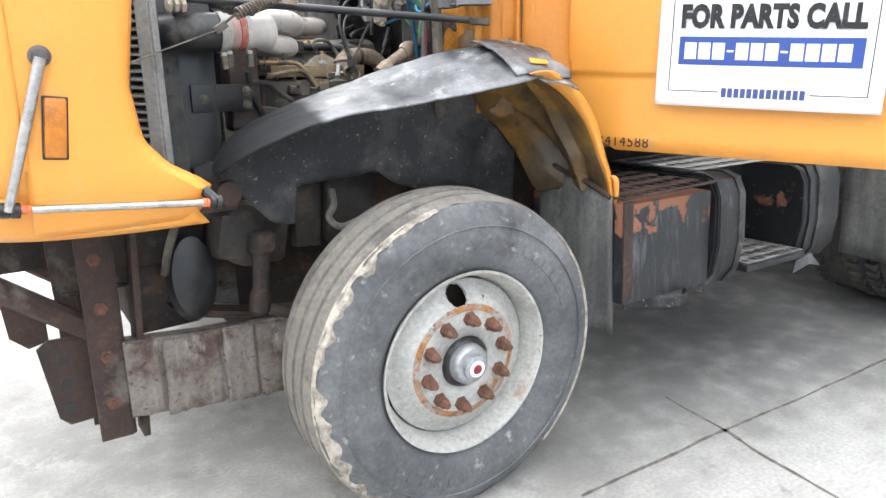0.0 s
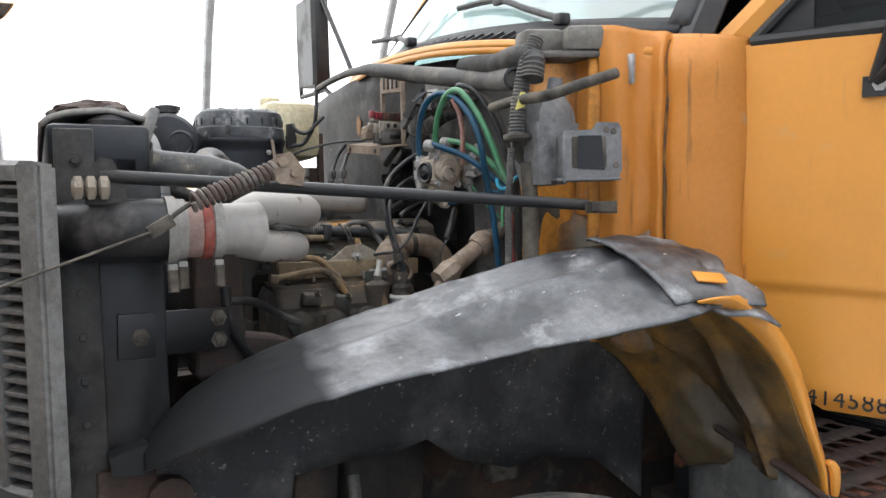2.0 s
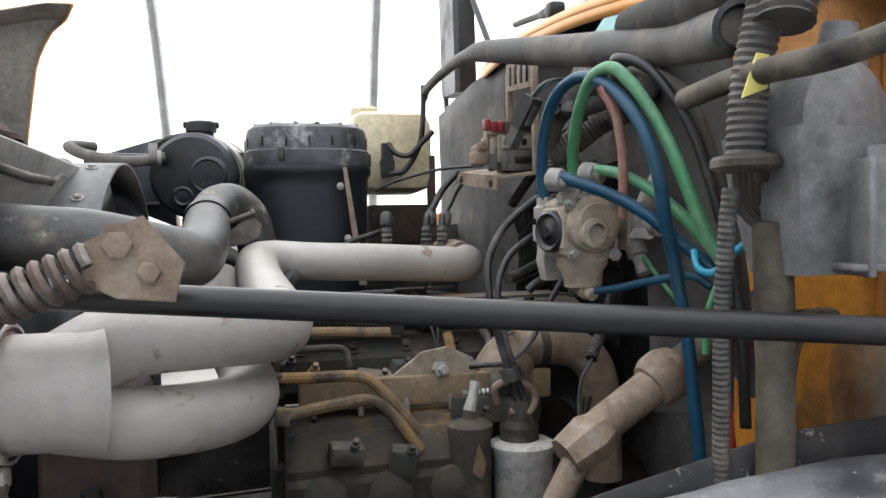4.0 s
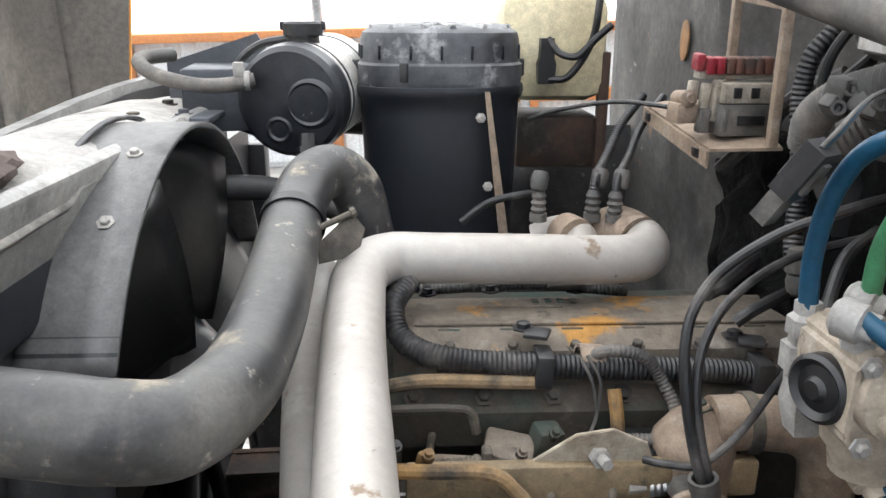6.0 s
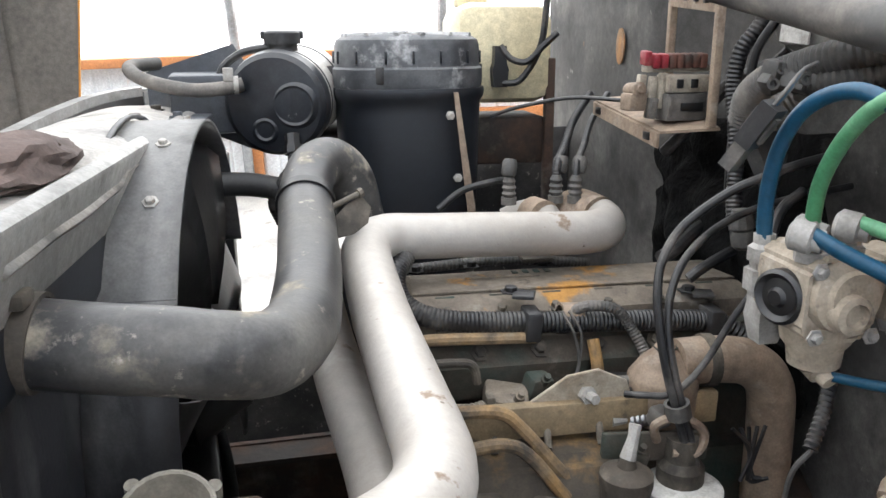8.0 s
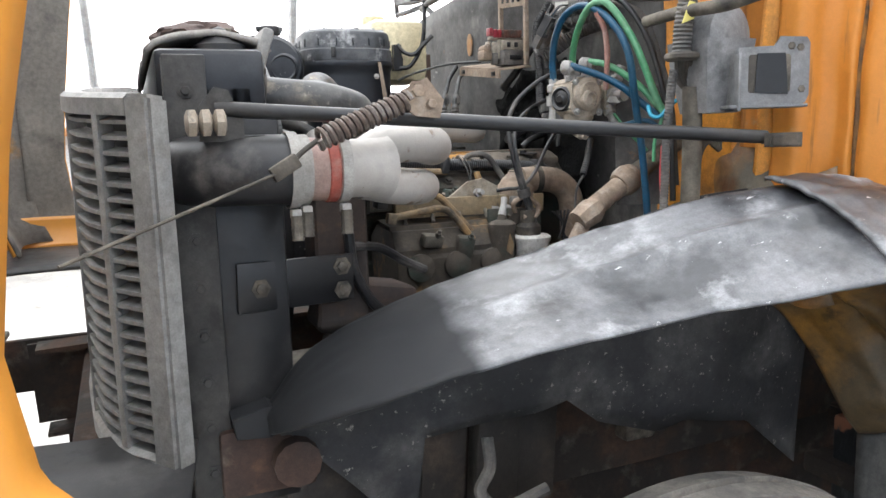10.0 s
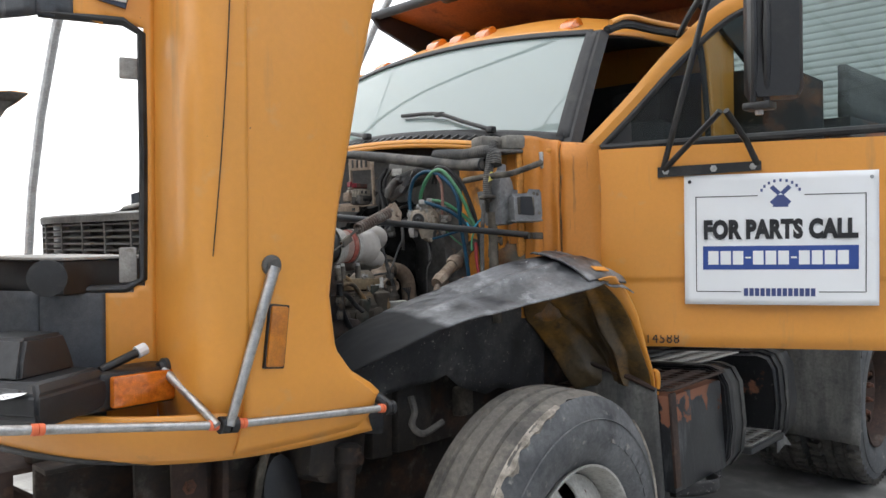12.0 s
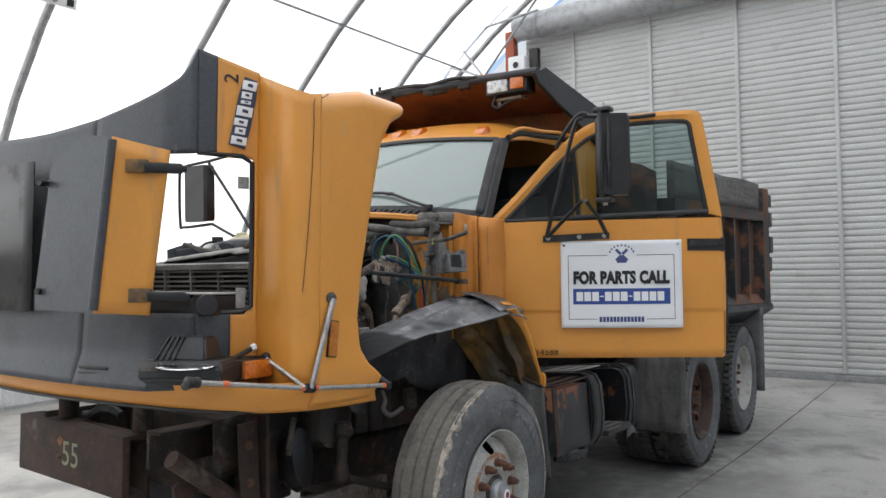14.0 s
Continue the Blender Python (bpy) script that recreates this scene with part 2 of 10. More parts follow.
M_inkblue = mat("sign_navy", (0.05, 0.07, 0.20), 0.5)
M_orange = mat("amber_lens", (0.62, 0.16, 0.015), 0.2, blots=[((0.4, 0.09, 0.01), 60, 0.5, 0.7)], coat=0.5)
M_amberold = mat("faded_amber", (0.50, 0.17, 0.012), 0.35, blots=[((0.28, 0.085, 0.015), 14, 0.45, 0.7)], coat=0.2)
M_red = mat("red_fuse", (0.25, 0.02, 0.032), 0.4, blots=[((0.28, 0.10, 0.09), 60, 0.52, 0.72, 0.8)])
M_redband = mat("orange_band", (0.75, 0.16, 0.06), 0.5)
M_bluehose = mat("blue_line", (0.004, 0.048, 0.095), 0.42, spec=0.35, blots=[((0.025, 0.07, 0.10), 10, 0.5, 0.8, 0.6)])
M_greenhose = mat("green_line", (0.06, 0.23, 0.11), 0.4, blots=[((0.17, 0.30, 0.19), 9, 0.48, 0.75, 0.7)])
M_cyan = mat("cyan_line", (0.03, 0.30, 0.46), 0.4)
M_pink = mat("faded_red_line", (0.33, 0.14, 0.11), 0.5, blots=[((0.34, 0.28, 0.24), 12, 0.45, 0.7)])
M_redhose = mat("red_line", (0.40, 0.045, 0.05), 0.4)
M_translucent = mat("aged_tank", (0.62, 0.55, 0.36), 0.45, blots=[((0.45, 0.38, 0.24), 4, 0.45, 0.75)])
M_beige = mat("dusty_beige", (0.27, 0.205, 0.15), 0.75, blots=[((0.13, 0.09, 0.065), 14, 0.45, 0.7), ((0.34, 0.29, 0.24), 30, 0.55, 0.75)], bump=[(200, 0.3)])
M_cloth = mat("brown_rag", (0.095, 0.068, 0.06), 0.95, blots=[((0.055, 0.04, 0.035), 12, 0.45, 0.65)], bump=[(90, 2.0)])
M_cabin = mat("dark_interior", (0.055, 0.058, 0.062), 0.8, blots=[((0.09, 0.09, 0.09), 3, 0.5, 0.75)])
M_dumpside = mat("dump_side", (0.12, 0.045, 0.022), 0.75, blots=[((0.055, 0.034, 0.026), 2.2, 0.4, 0.62), ((0.02, 0.018, 0.017), 4, 0.55, 0.7, 0.85), ((0.30, 0.11, 0.04), 9, 0.6, 0.74)], bump=[(60, 0.6)])
M_dump = mat("dump_orange", (0.40, 0.125, 0.035), 0.7, blots=[((0.20, 0.075, 0.035), 2.5, 0.45, 0.7), ((0.06, 0.045, 0.04), 5, 0.55, 0.72, 0.85)], bump=[(60, 0.6)])
M_foam = mat("black_foam", (0.006, 0.006, 0.006), 1.0, spec=0.1, blots=[((0.028, 0.026, 0.024), 16, 0.6, 0.75)], bump=[(26, 14.0), (120, 3.0)])
M_yellowtag = mat("yellow_tag", (0.62, 0.55, 0.16), 0.6)
M_label = mat("paper_label", (0.50, 0.49, 0.46), 0.7, blots=[((0.3, 0.28, 0.25), 60, 0.5, 0.7)])


def glass(name, tint, rough=0.0, ior=1.52):
    m = bpy.data.materials.new(name)
    m.use_nodes = True
    nt = m.node_tree
    nt.nodes.clear()
    o, tr, gl = (nt.nodes.new("ShaderNode" + k) for k in ("OutputMaterial", "BsdfTransparent", "BsdfGlossy"))
    mx, fr = nt.nodes.new("ShaderNodeMixShader"), nt.nodes.new("ShaderNodeFresnel")
    tr.inputs[0].default_value, gl.inputs["Roughness"].default_value, fr.inputs[0].default_value = (*tint, 1), rough, ior
    nt.links.new(fr.outputs[0], mx.inputs[0]), nt.links.new(tr.outputs[0], mx.inputs[1]), nt.links.new(gl.outputs[0], mx.inputs[2]), nt.links.new(mx.outputs[0], o.inputs[0])
    return m


M_glass = glass("tinted_glass", (0.42, 0.52, 0.52))


def fabric_mat():
    m = bpy.data.materials.new("roof_fabric")
    m.use_nodes = True
    nt = m.node_tree
    nt.nodes.clear()
    o, tl, df = (nt.nodes.new("ShaderNode" + k) for k in ("OutputMaterial", "BsdfTranslucent", "BsdfDiffuse"))
    mx = nt.nodes.new("ShaderNodeMixShader")
    tl.inputs[0].default_value, df.inputs[0].default_value, mx.inputs[0].default_value = (0.93, 0.94, 0.93, 1), (0.85, 0.85, 0.84, 1), 0.30
    nt.links.new(tl.outputs[0], mx.inputs[1]), nt.links.new(df.outputs[0], mx.inputs[2]), nt.links.new(mx.outputs[0], o.inputs[0])
    return m


M_fabric = fabric_mat()


# ---- building blocks ----
# The truck's front parts are drawn in the truck's own axes; LEAN sets them into the hall.
BAY_AXES = Matrix(((0.99955, -0.00112, 0.0299, -0.00134), (-0.00112, 0.9972, 0.07476, -0.00336), (-0.0299, -0.07476, 0.99675, -0.08971), (0, 0, 0, 1)))
HOOD_AXES = Matrix(((1.05735, 0.00426, 0.02805, 0.06512), (-0.00415, 1.05772, -0.00425, 0.18835), (-0.02807, 0.00414, 1.05735, -0.08773), (0, 0, 0, 1)))
HALL_AXES = Matrix.Identity(4)
LEAN = HALL_AXES


def V(*a):
    return Vector(a if len(a) > 1 else a[0])


def link_bm(name, bm, material, smooth=True):
    me = bpy.data.meshes.new(name)
    bm.transform(LEAN)
    bmesh.ops.recalc_face_normals(bm, faces=bm.faces)
    if smooth:
        for f in bm.faces:
            f.smooth = True
        for e in bm.edges:
            if len(e.link_faces) == 2 and e.calc_face_angle(0) > 0.6:
                e.smooth = False
    bm.to_mesh(me)
    bm.free()
    me.materials.append(material)
    return me


def part(name, bm, material, parent, label="", smooth=True, solid=0.0):
    ob = new(name, link_bm(name, bm, material, smooth))
    ob.parent = parent
    if solid:
        md = ob.modifiers.new("thickness", "SOLIDIFY")
        md.thickness, md.offset = solid, 0.0
    if label:
        tagged(ob, label)
    return ob


def thing(name, label, category, group="", kind="", at=(0, 0, 0)):
    ob = new(name)
    ob.empty_display_size = 0.05
    return tagged(ob, label, category, group, kind)


def single(name, bm, material, label, category, group="", kind="", solid=0.0, smooth=True):
    ob = part(name, bm, material, None, "", smooth, solid)
    return tagged(ob, label, category, group, kind)


def box(bm, c, s, rot=(0, 0, 0), bev=0.0, m=None):
    """A box of size s round c, turned by rot degrees, with bevelled edges."""
    t = Matrix.LocRotScale(V(*c), Euler([radians(a) for a in rot]), None)
    if m is not None:
        t = m @ t
    r = bmesh.ops.create_cube(bm, size=1.0, matrix=t @ Matrix.Diagonal((*s, 1)))
    if bev:
        es = list({e for v in r["verts"] for e in v.link_edges})
        bmesh.ops.bevel(bm, geom=es, offset=min(bev, 0.45 * min(s)), segments=2, affect='EDGES', profile=0.5)
    return bm


def frame_of(d):
    d = V(*d).normalized()
    a = d.cross(V(0, 0, 1))
    a = a.normalized() if a.length > 0.05 else d.cross(V(1, 0, 0)).normalized()
    return a, d.cross(a).normalized(), d


def rings(bm, loops, closed=True, caps=True):
    """Skin a list of rings of points."""
    vs = [[bm.verts.new(p) for p in lp] for lp in loops]
    n = len(vs[0])
    for a, b in zip(vs, vs[1:]):
        for i in range(n if closed else n - 1):
            j = (i + 1) % n
            bm.faces.new((a[i], a[j], b[j], b[i]))
    if caps and closed:
        bm.faces.new(vs[0][::-1])
        bm.faces.new(vs[-1])
    return bm


def lathe(bm, c, axis, prof, n=24, caps=True, start=0.0):
    """Turn a profile of (distance along the axis, radius) round the axis through c."""
    a, b, d = frame_of(axis)
    c = V(*c)
    loops = []
    for h, r in prof:
        loops.append([c + d * h + (a * math.cos(start + 2 * math.pi * i / n) + b * math.sin(start + 2 * math.pi * i / n)) * max(r, 0.0004) for i in range(n)])
    return rings(bm, loops, True, caps)


def rod(bm, p, q, r, n=10, r2=None):
    p, q = V(*p), V(*q)
    return lathe(bm, p, q - p, [(0, r), ((q - p).length, r if r2 is None else r2)], n)


def bolt(bm, c, axis, r=0.011, h=0.009):
    lathe(bm, c, axis, [(0, r * 1.7), (0.002, r * 1.7), (0.002, r), (h, r), (h + 0.001, r * 0.8)], 6)
    return bm


def curve_pts(pts, per=8):
    """Catmull-Rom through the points."""
    P = [V(*p) for p in pts]
    P = [2 * P[0] - P[1]] + P + [2 * P[-1] - P[-2]]
    out = []
    for i in range(1, len(P) - 2):
        a, b, c, d = P[i - 1:i + 3]
        for k in range(per):
            t = k / per
            out.append(0.5 * (2 * b + (c - a) * t + (2 * a - 5 * b + 4 * c - d) * t * t + (3 * b - a - 3 * c + d) * t ** 3))
    out.append(P[-2])
    return out


def tube(bm, pts, r, n=12, per=8, smooth=True, ribs=0.0, ribdepth=0.12):
    """Sweep a circle along points. r: one radius or one for each point; ribs: pitch of a corrugated sleeve."""
    P = curve_pts(pts, per) if smooth else [V(*p) for p in pts]
    if isinstance(r, (int, float)):
        rad = [r] * len(P)
    else:
        rad = [float(x) for x in np.interp(np.linspace(0, len(r) - 1, len(P)), range(len(r)), r)]
    if ribs:
        L = np.cumsum([0] + [(b - a).length for a, b in zip(P, P[1:])])
        m = max(4, int(L[-1] / ribs) * 2)
        s = np.linspace(0, L[-1], m)
        arr = np.array([tuple(p) for p in P])
        rr = np.interp(s, L, rad)
        P = [V(*(float(np.interp(q, L, arr[:, k])) for k in range(3))) for q in s]
        rad = [float(x) * (1.0 if i % 2 else 1 - ribdepth) for i, x in enumerate(rr)]
    a, b, d = frame_of(P[1] - P[0])
    loops = []
    for i, p in enumerate(P):
        t = (P[min(i + 1, len(P) - 1)] - P[max(i - 1, 0)]).normalized()
        a = (a - t * a.dot(t)).normalized()
        b = t.cross(a)
        loops.append([p + (a * math.cos(2 * math.pi * k / n) + b * math.sin(2 * math.pi * k / n)) * rad[i] for k in range(n)])
    return rings(bm, loops)


def band(bm, pts, t_at, r, w=0.014, n=20, per=8):
    """A clamp round a tube, at the fraction t_at of its way."""
    P = curve_pts(pts, per)
    i = min(max(int(t_at * (len(P) - 1)), 0), len(P) - 2)
    d = (P[i + 1] - P[i]).normalized()
    lathe(bm, P[i] - d * w / 2, d, [(0, r), (0, r + 0.003), (w, r + 0.003), (w, r)], n, False)
    a, b, _ = frame_of(d)
    box(bm, P[i] + b * (r + 0.008), (0.02, 0.014, 0.012), bev=0.002)
    return bm


def sheet(bm, f, nu, nv, keep=None):
    """A surface from f(u, v), u and v from 0 to 1; keep(u, v) says which cells stay."""
    g = [[bm.verts.new(V(*f(i / nu, j / nv))) for j in range(nv + 1)] for i in range(nu + 1)]
    for i in range(nu):
        for j in range(nv):
            if keep is None or keep((i + 0.5) / nu, (j + 0.5) / nv):
                bm.faces.new((g[i][j], g[i + 1][j], g[i + 1][j + 1], g[i][j + 1]))
    loose = [v for v in bm.verts if not v.link_faces]
    bmesh.ops.delete(bm, geom=loose, context='VERTS')
    return bm


def slab(bm, poly, o, ux, uy, thick, bev=0.0):
    """A plate: the outline poly in the plane of ux and uy at o, given thickness along their normal."""
    o, ux, uy = V(*o), V(*ux), V(*uy)
    nrm = ux.cross(uy).normalized()
    a = [bm.verts.new(o + ux * x + uy * y) for x, y in poly]
    fc = bm.faces.new(a)
    r = bmesh.ops.extrude_face_region(bm, geom=[fc])
    top = [v for v in r["geom"] if isinstance(v, bmesh.types.BMVert)]
    bmesh.ops.translate(bm, verts=top, vec=nrm * thick)
    if bev:
        es = [e for e in bm.edges if all(v in a for v in e.verts) or all(v in top for v in e.verts)]
        bmesh.ops.bevel(bm, geom=es, offset=bev, segments=2, affect='EDGES')
    return bm


def B():
    return bmesh.new()


def lerp_pts(pts, t):
    """The point at parameter t (0 to 1) on a smooth line through pts."""
    P = curve_pts(pts, 12)
    s = t * (len(P) - 1)
    i = min(int(s), len(P) - 2)
    return P[i].lerp(P[i + 1], s - i)


X, Y, Z = V(1, 0, 0), V(0, 1, 0), V(0, 0, 1)


# ---- the hall ----
WALL_X, FRONT_X, SIDE_Y, NEAR_Y, EAVE = 8.17, -14.0, 6.19, -16.29, 1.25
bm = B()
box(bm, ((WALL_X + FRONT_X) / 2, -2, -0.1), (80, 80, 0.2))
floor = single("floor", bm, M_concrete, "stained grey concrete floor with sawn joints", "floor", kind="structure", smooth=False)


def arch_y_z(a):
    """The hoop's line: a from 0 at the far side wall to 1 at the near one."""
    ang = 0.1312 + (math.pi - 0.2624) * a
    return -5.05 + 11.34 * math.cos(ang), 0.26 + 7.57 * math.sin(ang)


bm = B()
sheet(bm, lambda u, v: (FRONT_X + (WALL_X + 0.2 - FRONT_X) * u, -5.05 + (arch_y_z(v)[0] + 5.05) * 1.012, arch_y_z(v)[1] + 0.09), 12, 40)
roof = single("ceiling", bm, M_fabric, "white translucent fabric roof stretched over steel hoops", "ceiling", kind="structure")
# unseen gable, opaque by assumption so that forward-facing surfaces get less light
bm = B()
sheet(bm, lambda u, v: (FRONT_X, arch_y_z(v)[0], EAVE + (arch_y_z(v)[1] - EAVE + 0.1) * u), 8, 40)
single("unseen_front_wall", bm, M_siding, "unseen pale metal gable end, added opaque to cut light from the front", "wall", kind="structure")
bm = B()
sheet(bm, lambda u, v: (WALL_X + 0.25, arch_y_z(v)[0], EAVE + (arch_y_z(v)[1] - EAVE + 0.1) * u), 8, 40)
single("gable_fabric", bm, M_fabric, "white translucent fabric above the metal end wall", "wall", kind="structure")

# old oil and water stains on the slab: soft-edged patches with broken outlines; those under the truck also paint in its
# shade
_nt = M_concrete.node_tree
_b = _nt.nodes["Principled BSDF"]
_col, _co = _b.inputs["Base Color"].links[0].from_socket, _nt.nodes.new("ShaderNodeTexCoord").outputs["Object"]
_nz, _nf = _nt.nodes.new("ShaderNodeTexNoise"), _nt.nodes.new("ShaderNodeTexNoise")
_nz.inputs["Scale"].default_value, _nz.inputs["Detail"].default_value, _nz.inputs["Roughness"].default_value = 1.6, 9, 0.65
_nf.inputs["Scale"].default_value, _nf.inputs["Detail"].default_value = 7, 8
_nt.links.new(_co, _nz.inputs["Vector"]), _nt.links.new(_co, _nf.inputs["Vector"])
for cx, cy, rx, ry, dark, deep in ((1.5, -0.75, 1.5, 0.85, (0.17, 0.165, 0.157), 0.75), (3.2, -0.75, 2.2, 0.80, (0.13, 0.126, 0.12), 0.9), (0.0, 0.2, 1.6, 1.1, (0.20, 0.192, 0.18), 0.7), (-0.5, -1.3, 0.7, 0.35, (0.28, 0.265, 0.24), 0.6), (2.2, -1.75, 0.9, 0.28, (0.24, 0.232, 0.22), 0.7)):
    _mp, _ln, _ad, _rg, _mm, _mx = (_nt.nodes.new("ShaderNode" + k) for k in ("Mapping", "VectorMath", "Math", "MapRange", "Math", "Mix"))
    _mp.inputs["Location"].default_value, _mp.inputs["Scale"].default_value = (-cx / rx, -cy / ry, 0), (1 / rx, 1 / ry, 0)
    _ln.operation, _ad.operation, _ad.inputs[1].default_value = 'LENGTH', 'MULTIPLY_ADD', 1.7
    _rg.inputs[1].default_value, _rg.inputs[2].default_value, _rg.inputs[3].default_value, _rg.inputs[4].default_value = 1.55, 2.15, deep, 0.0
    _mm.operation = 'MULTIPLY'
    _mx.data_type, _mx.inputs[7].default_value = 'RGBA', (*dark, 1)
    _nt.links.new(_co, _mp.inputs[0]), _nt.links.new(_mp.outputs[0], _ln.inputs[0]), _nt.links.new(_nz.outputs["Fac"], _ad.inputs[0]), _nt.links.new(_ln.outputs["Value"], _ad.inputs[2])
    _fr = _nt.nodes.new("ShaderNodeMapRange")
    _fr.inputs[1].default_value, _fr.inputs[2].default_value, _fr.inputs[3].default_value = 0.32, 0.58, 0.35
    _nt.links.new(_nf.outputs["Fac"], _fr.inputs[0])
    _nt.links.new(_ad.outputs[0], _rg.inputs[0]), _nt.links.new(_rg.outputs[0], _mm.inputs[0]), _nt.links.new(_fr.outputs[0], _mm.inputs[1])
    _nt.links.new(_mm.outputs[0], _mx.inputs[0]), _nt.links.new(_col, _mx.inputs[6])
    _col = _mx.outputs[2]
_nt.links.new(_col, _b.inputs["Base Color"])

# steel hoops with their purlins
hoop = B()
pts = [(0, *arch_y_z(a / 28)) for a in range(29)]
tube(hoop, [(0, SIDE_Y, 0.0)] + pts + [(0, NEAR_Y, 0.0)], 0.045, 10, smooth=False)
first = None
for k in range(13):
    x = 0.86 - 1.83 * 8 + 1.83 * k
    if k == 12:
        x = 7.53
    if first is None:
        first = single("steel_hoop", hoop, M_galv, "galvanised steel tube hoop carrying the fabric roof", "hoop", "roof hoops")
        first.location = (x, 0, 0)
    else:
        copy_thing(first, pose(x, 0, 0))
for a in (0.187, 0.34, 0.5, 0.66, 0.82):
    y, z = arch_y_z(a)
    bm = B()
    rod(bm, (FRONT_X, y, z - 0.06), (WALL_X, y, z - 0.06), 0.018, 8)
    single("purlin", bm, M_galv, "thin steel purlin tube tied across the hoops", "purlin", "roof purlins")

# low side walls: liner panels, posts and a painted cap beam
for yy, nm, s in ((SIDE_Y + 0.12, "wall_far", 1), (NEAR_Y - 0.12, "wall_near", -1)):
    w = thing(nm, "low side wall of pale panels under an orange-brown cap beam", "wall", kind="structure")
    bm = B()
    box(bm, ((FRONT_X + WALL_X) / 2, yy + 0.12 * s, 0.6), (WALL_X - FRONT_X, 0.1, 1.2))
    part("backing", bm, M_whitepanel, w)
    bm = B()
    box(bm, ((FRONT_X + WALL_X) / 2, yy, 1.235), (WALL_X - FRONT_X, 0.26, 0.08), bev=0.008)
    part("cap_beam", bm, M_orangebeam, w, "weathered orange-brown timber cap")
    bm = B()
    box(bm, ((FRONT_X + WALL_X) / 2, yy, 0.62), (WALL_X - FRONT_X, 0.12, 0.10), bev=0.006)
    part("rail", bm, M_orangebeam, w)
    post = B()
    box(post, (0, yy, 0.6), (0.14, 0.14, 1.2), bev=0.006)
    me = link_bm("post", post, M_orangebeam)
    for k in range(12):
        ob = new("post", me)
        ob.parent = w
        ob.location.x = 0.92 - 14.64 + 1.83 * k
    panel = B()
    sheet(panel, lambda u, v: (1.69 * (u - 0.5), yy + 0.04 * s + 0.012 * (abs((u * 12) % 1 - 0.5) > 0.42), 0.05 + 1.14 * v), 72, 1)
    me = link_bm("panel", panel, M_whitepanel, False)
    for k in range(12):
        ob = new("panel", me)
        ob.parent = w
        ob.location.x = 0.005 - 12.81 + 1.83 * k

# ribbed metal end wall behind the truck
w = thing("wall_rear", "white ribbed metal sectional wall closing the hall", "wall", kind="structure")
bm = B()
NR, PITCH, WALL_END = 61, 0.0875, 3.02
prof = []
for k in range(NR):
    z = 0.08 + PITCH * k
    prof += [(z + PITCH * t, dx) for t, dx in ((0.0, 0.016), (0.12, 0.015), (0.2, 0.005), (0.38, 0.0), (0.62, 0.0), (0.85, 0.004), (0.97, 0.015))]
vs = [[bm.verts.new((WALL_X + dx, y, z)) for z, dx in prof] for y in (NEAR_Y, WALL_END)]
for i in range(len(prof) - 1):
    bm.faces.new((vs[0][i], vs[1][i], vs[1][i + 1], vs[0][i + 1]))
part("cladding", bm, M_siding, w, smooth=False)
bm = B()
box(bm, (WALL_X + 0.12, (WALL_END + NEAR_Y) / 2, 2.8), (0.1, WALL_END - NEAR_Y, 5.6))
part("backing", bm, M_siding, w)
for k in range(14):
    bm = B()
    y = -0.376 + 1.265 * (k - 11)
    box(bm, (WALL_X - 0.012, y, 2.75), (0.022, 0.05, 5.3), bev=0.004)
    for j in range(0, 60, 2):
        box(bm, (WALL_X - 0.026, y, 0.12 + 0.0875 * j), (0.008, 0.03, 0.03))
    part("seam_strip", bm, M_siding, w)
bm = B()
box(bm, (WALL_X - 0.02, (SIDE_Y + NEAR_Y) / 2, 0.04), (0.06, SIDE_Y - NEAR_Y, 0.08), bev=0.006)
part("sill", bm, M_galv, w, "grey metal bottom sill")
bm = B()
lathe(bm, (WALL_X - 0.25, NEAR_Y + 4, 5.56), (0, 1, 0), [(0, 0.22), (3.05 - NEAR_Y - 4, 0.22)], 28)
for k in range(8):
    lathe(bm, (WALL_X - 0.25, 2.6 - 1.7 * k, 5.56), (0, 1, 0), [(0, 0.22), (0, 0.228), (0.04, 0.228), (0.04, 0.22)], 28, False)
single("curtain_roll", bm, M_galv, "rolled grey curtain tube along the top of the wall", "roll")


# ---- wheels ----
M_lugs = mat("lug_rubber", (0.055, 0.053, 0.05), 0.85, blots=[((0.11, 0.102, 0.09), 6, 0.45, 0.7), ((0.028, 0.028, 0.029), 9, 0.52, 0.7)], bump=[(160, 0.5)])


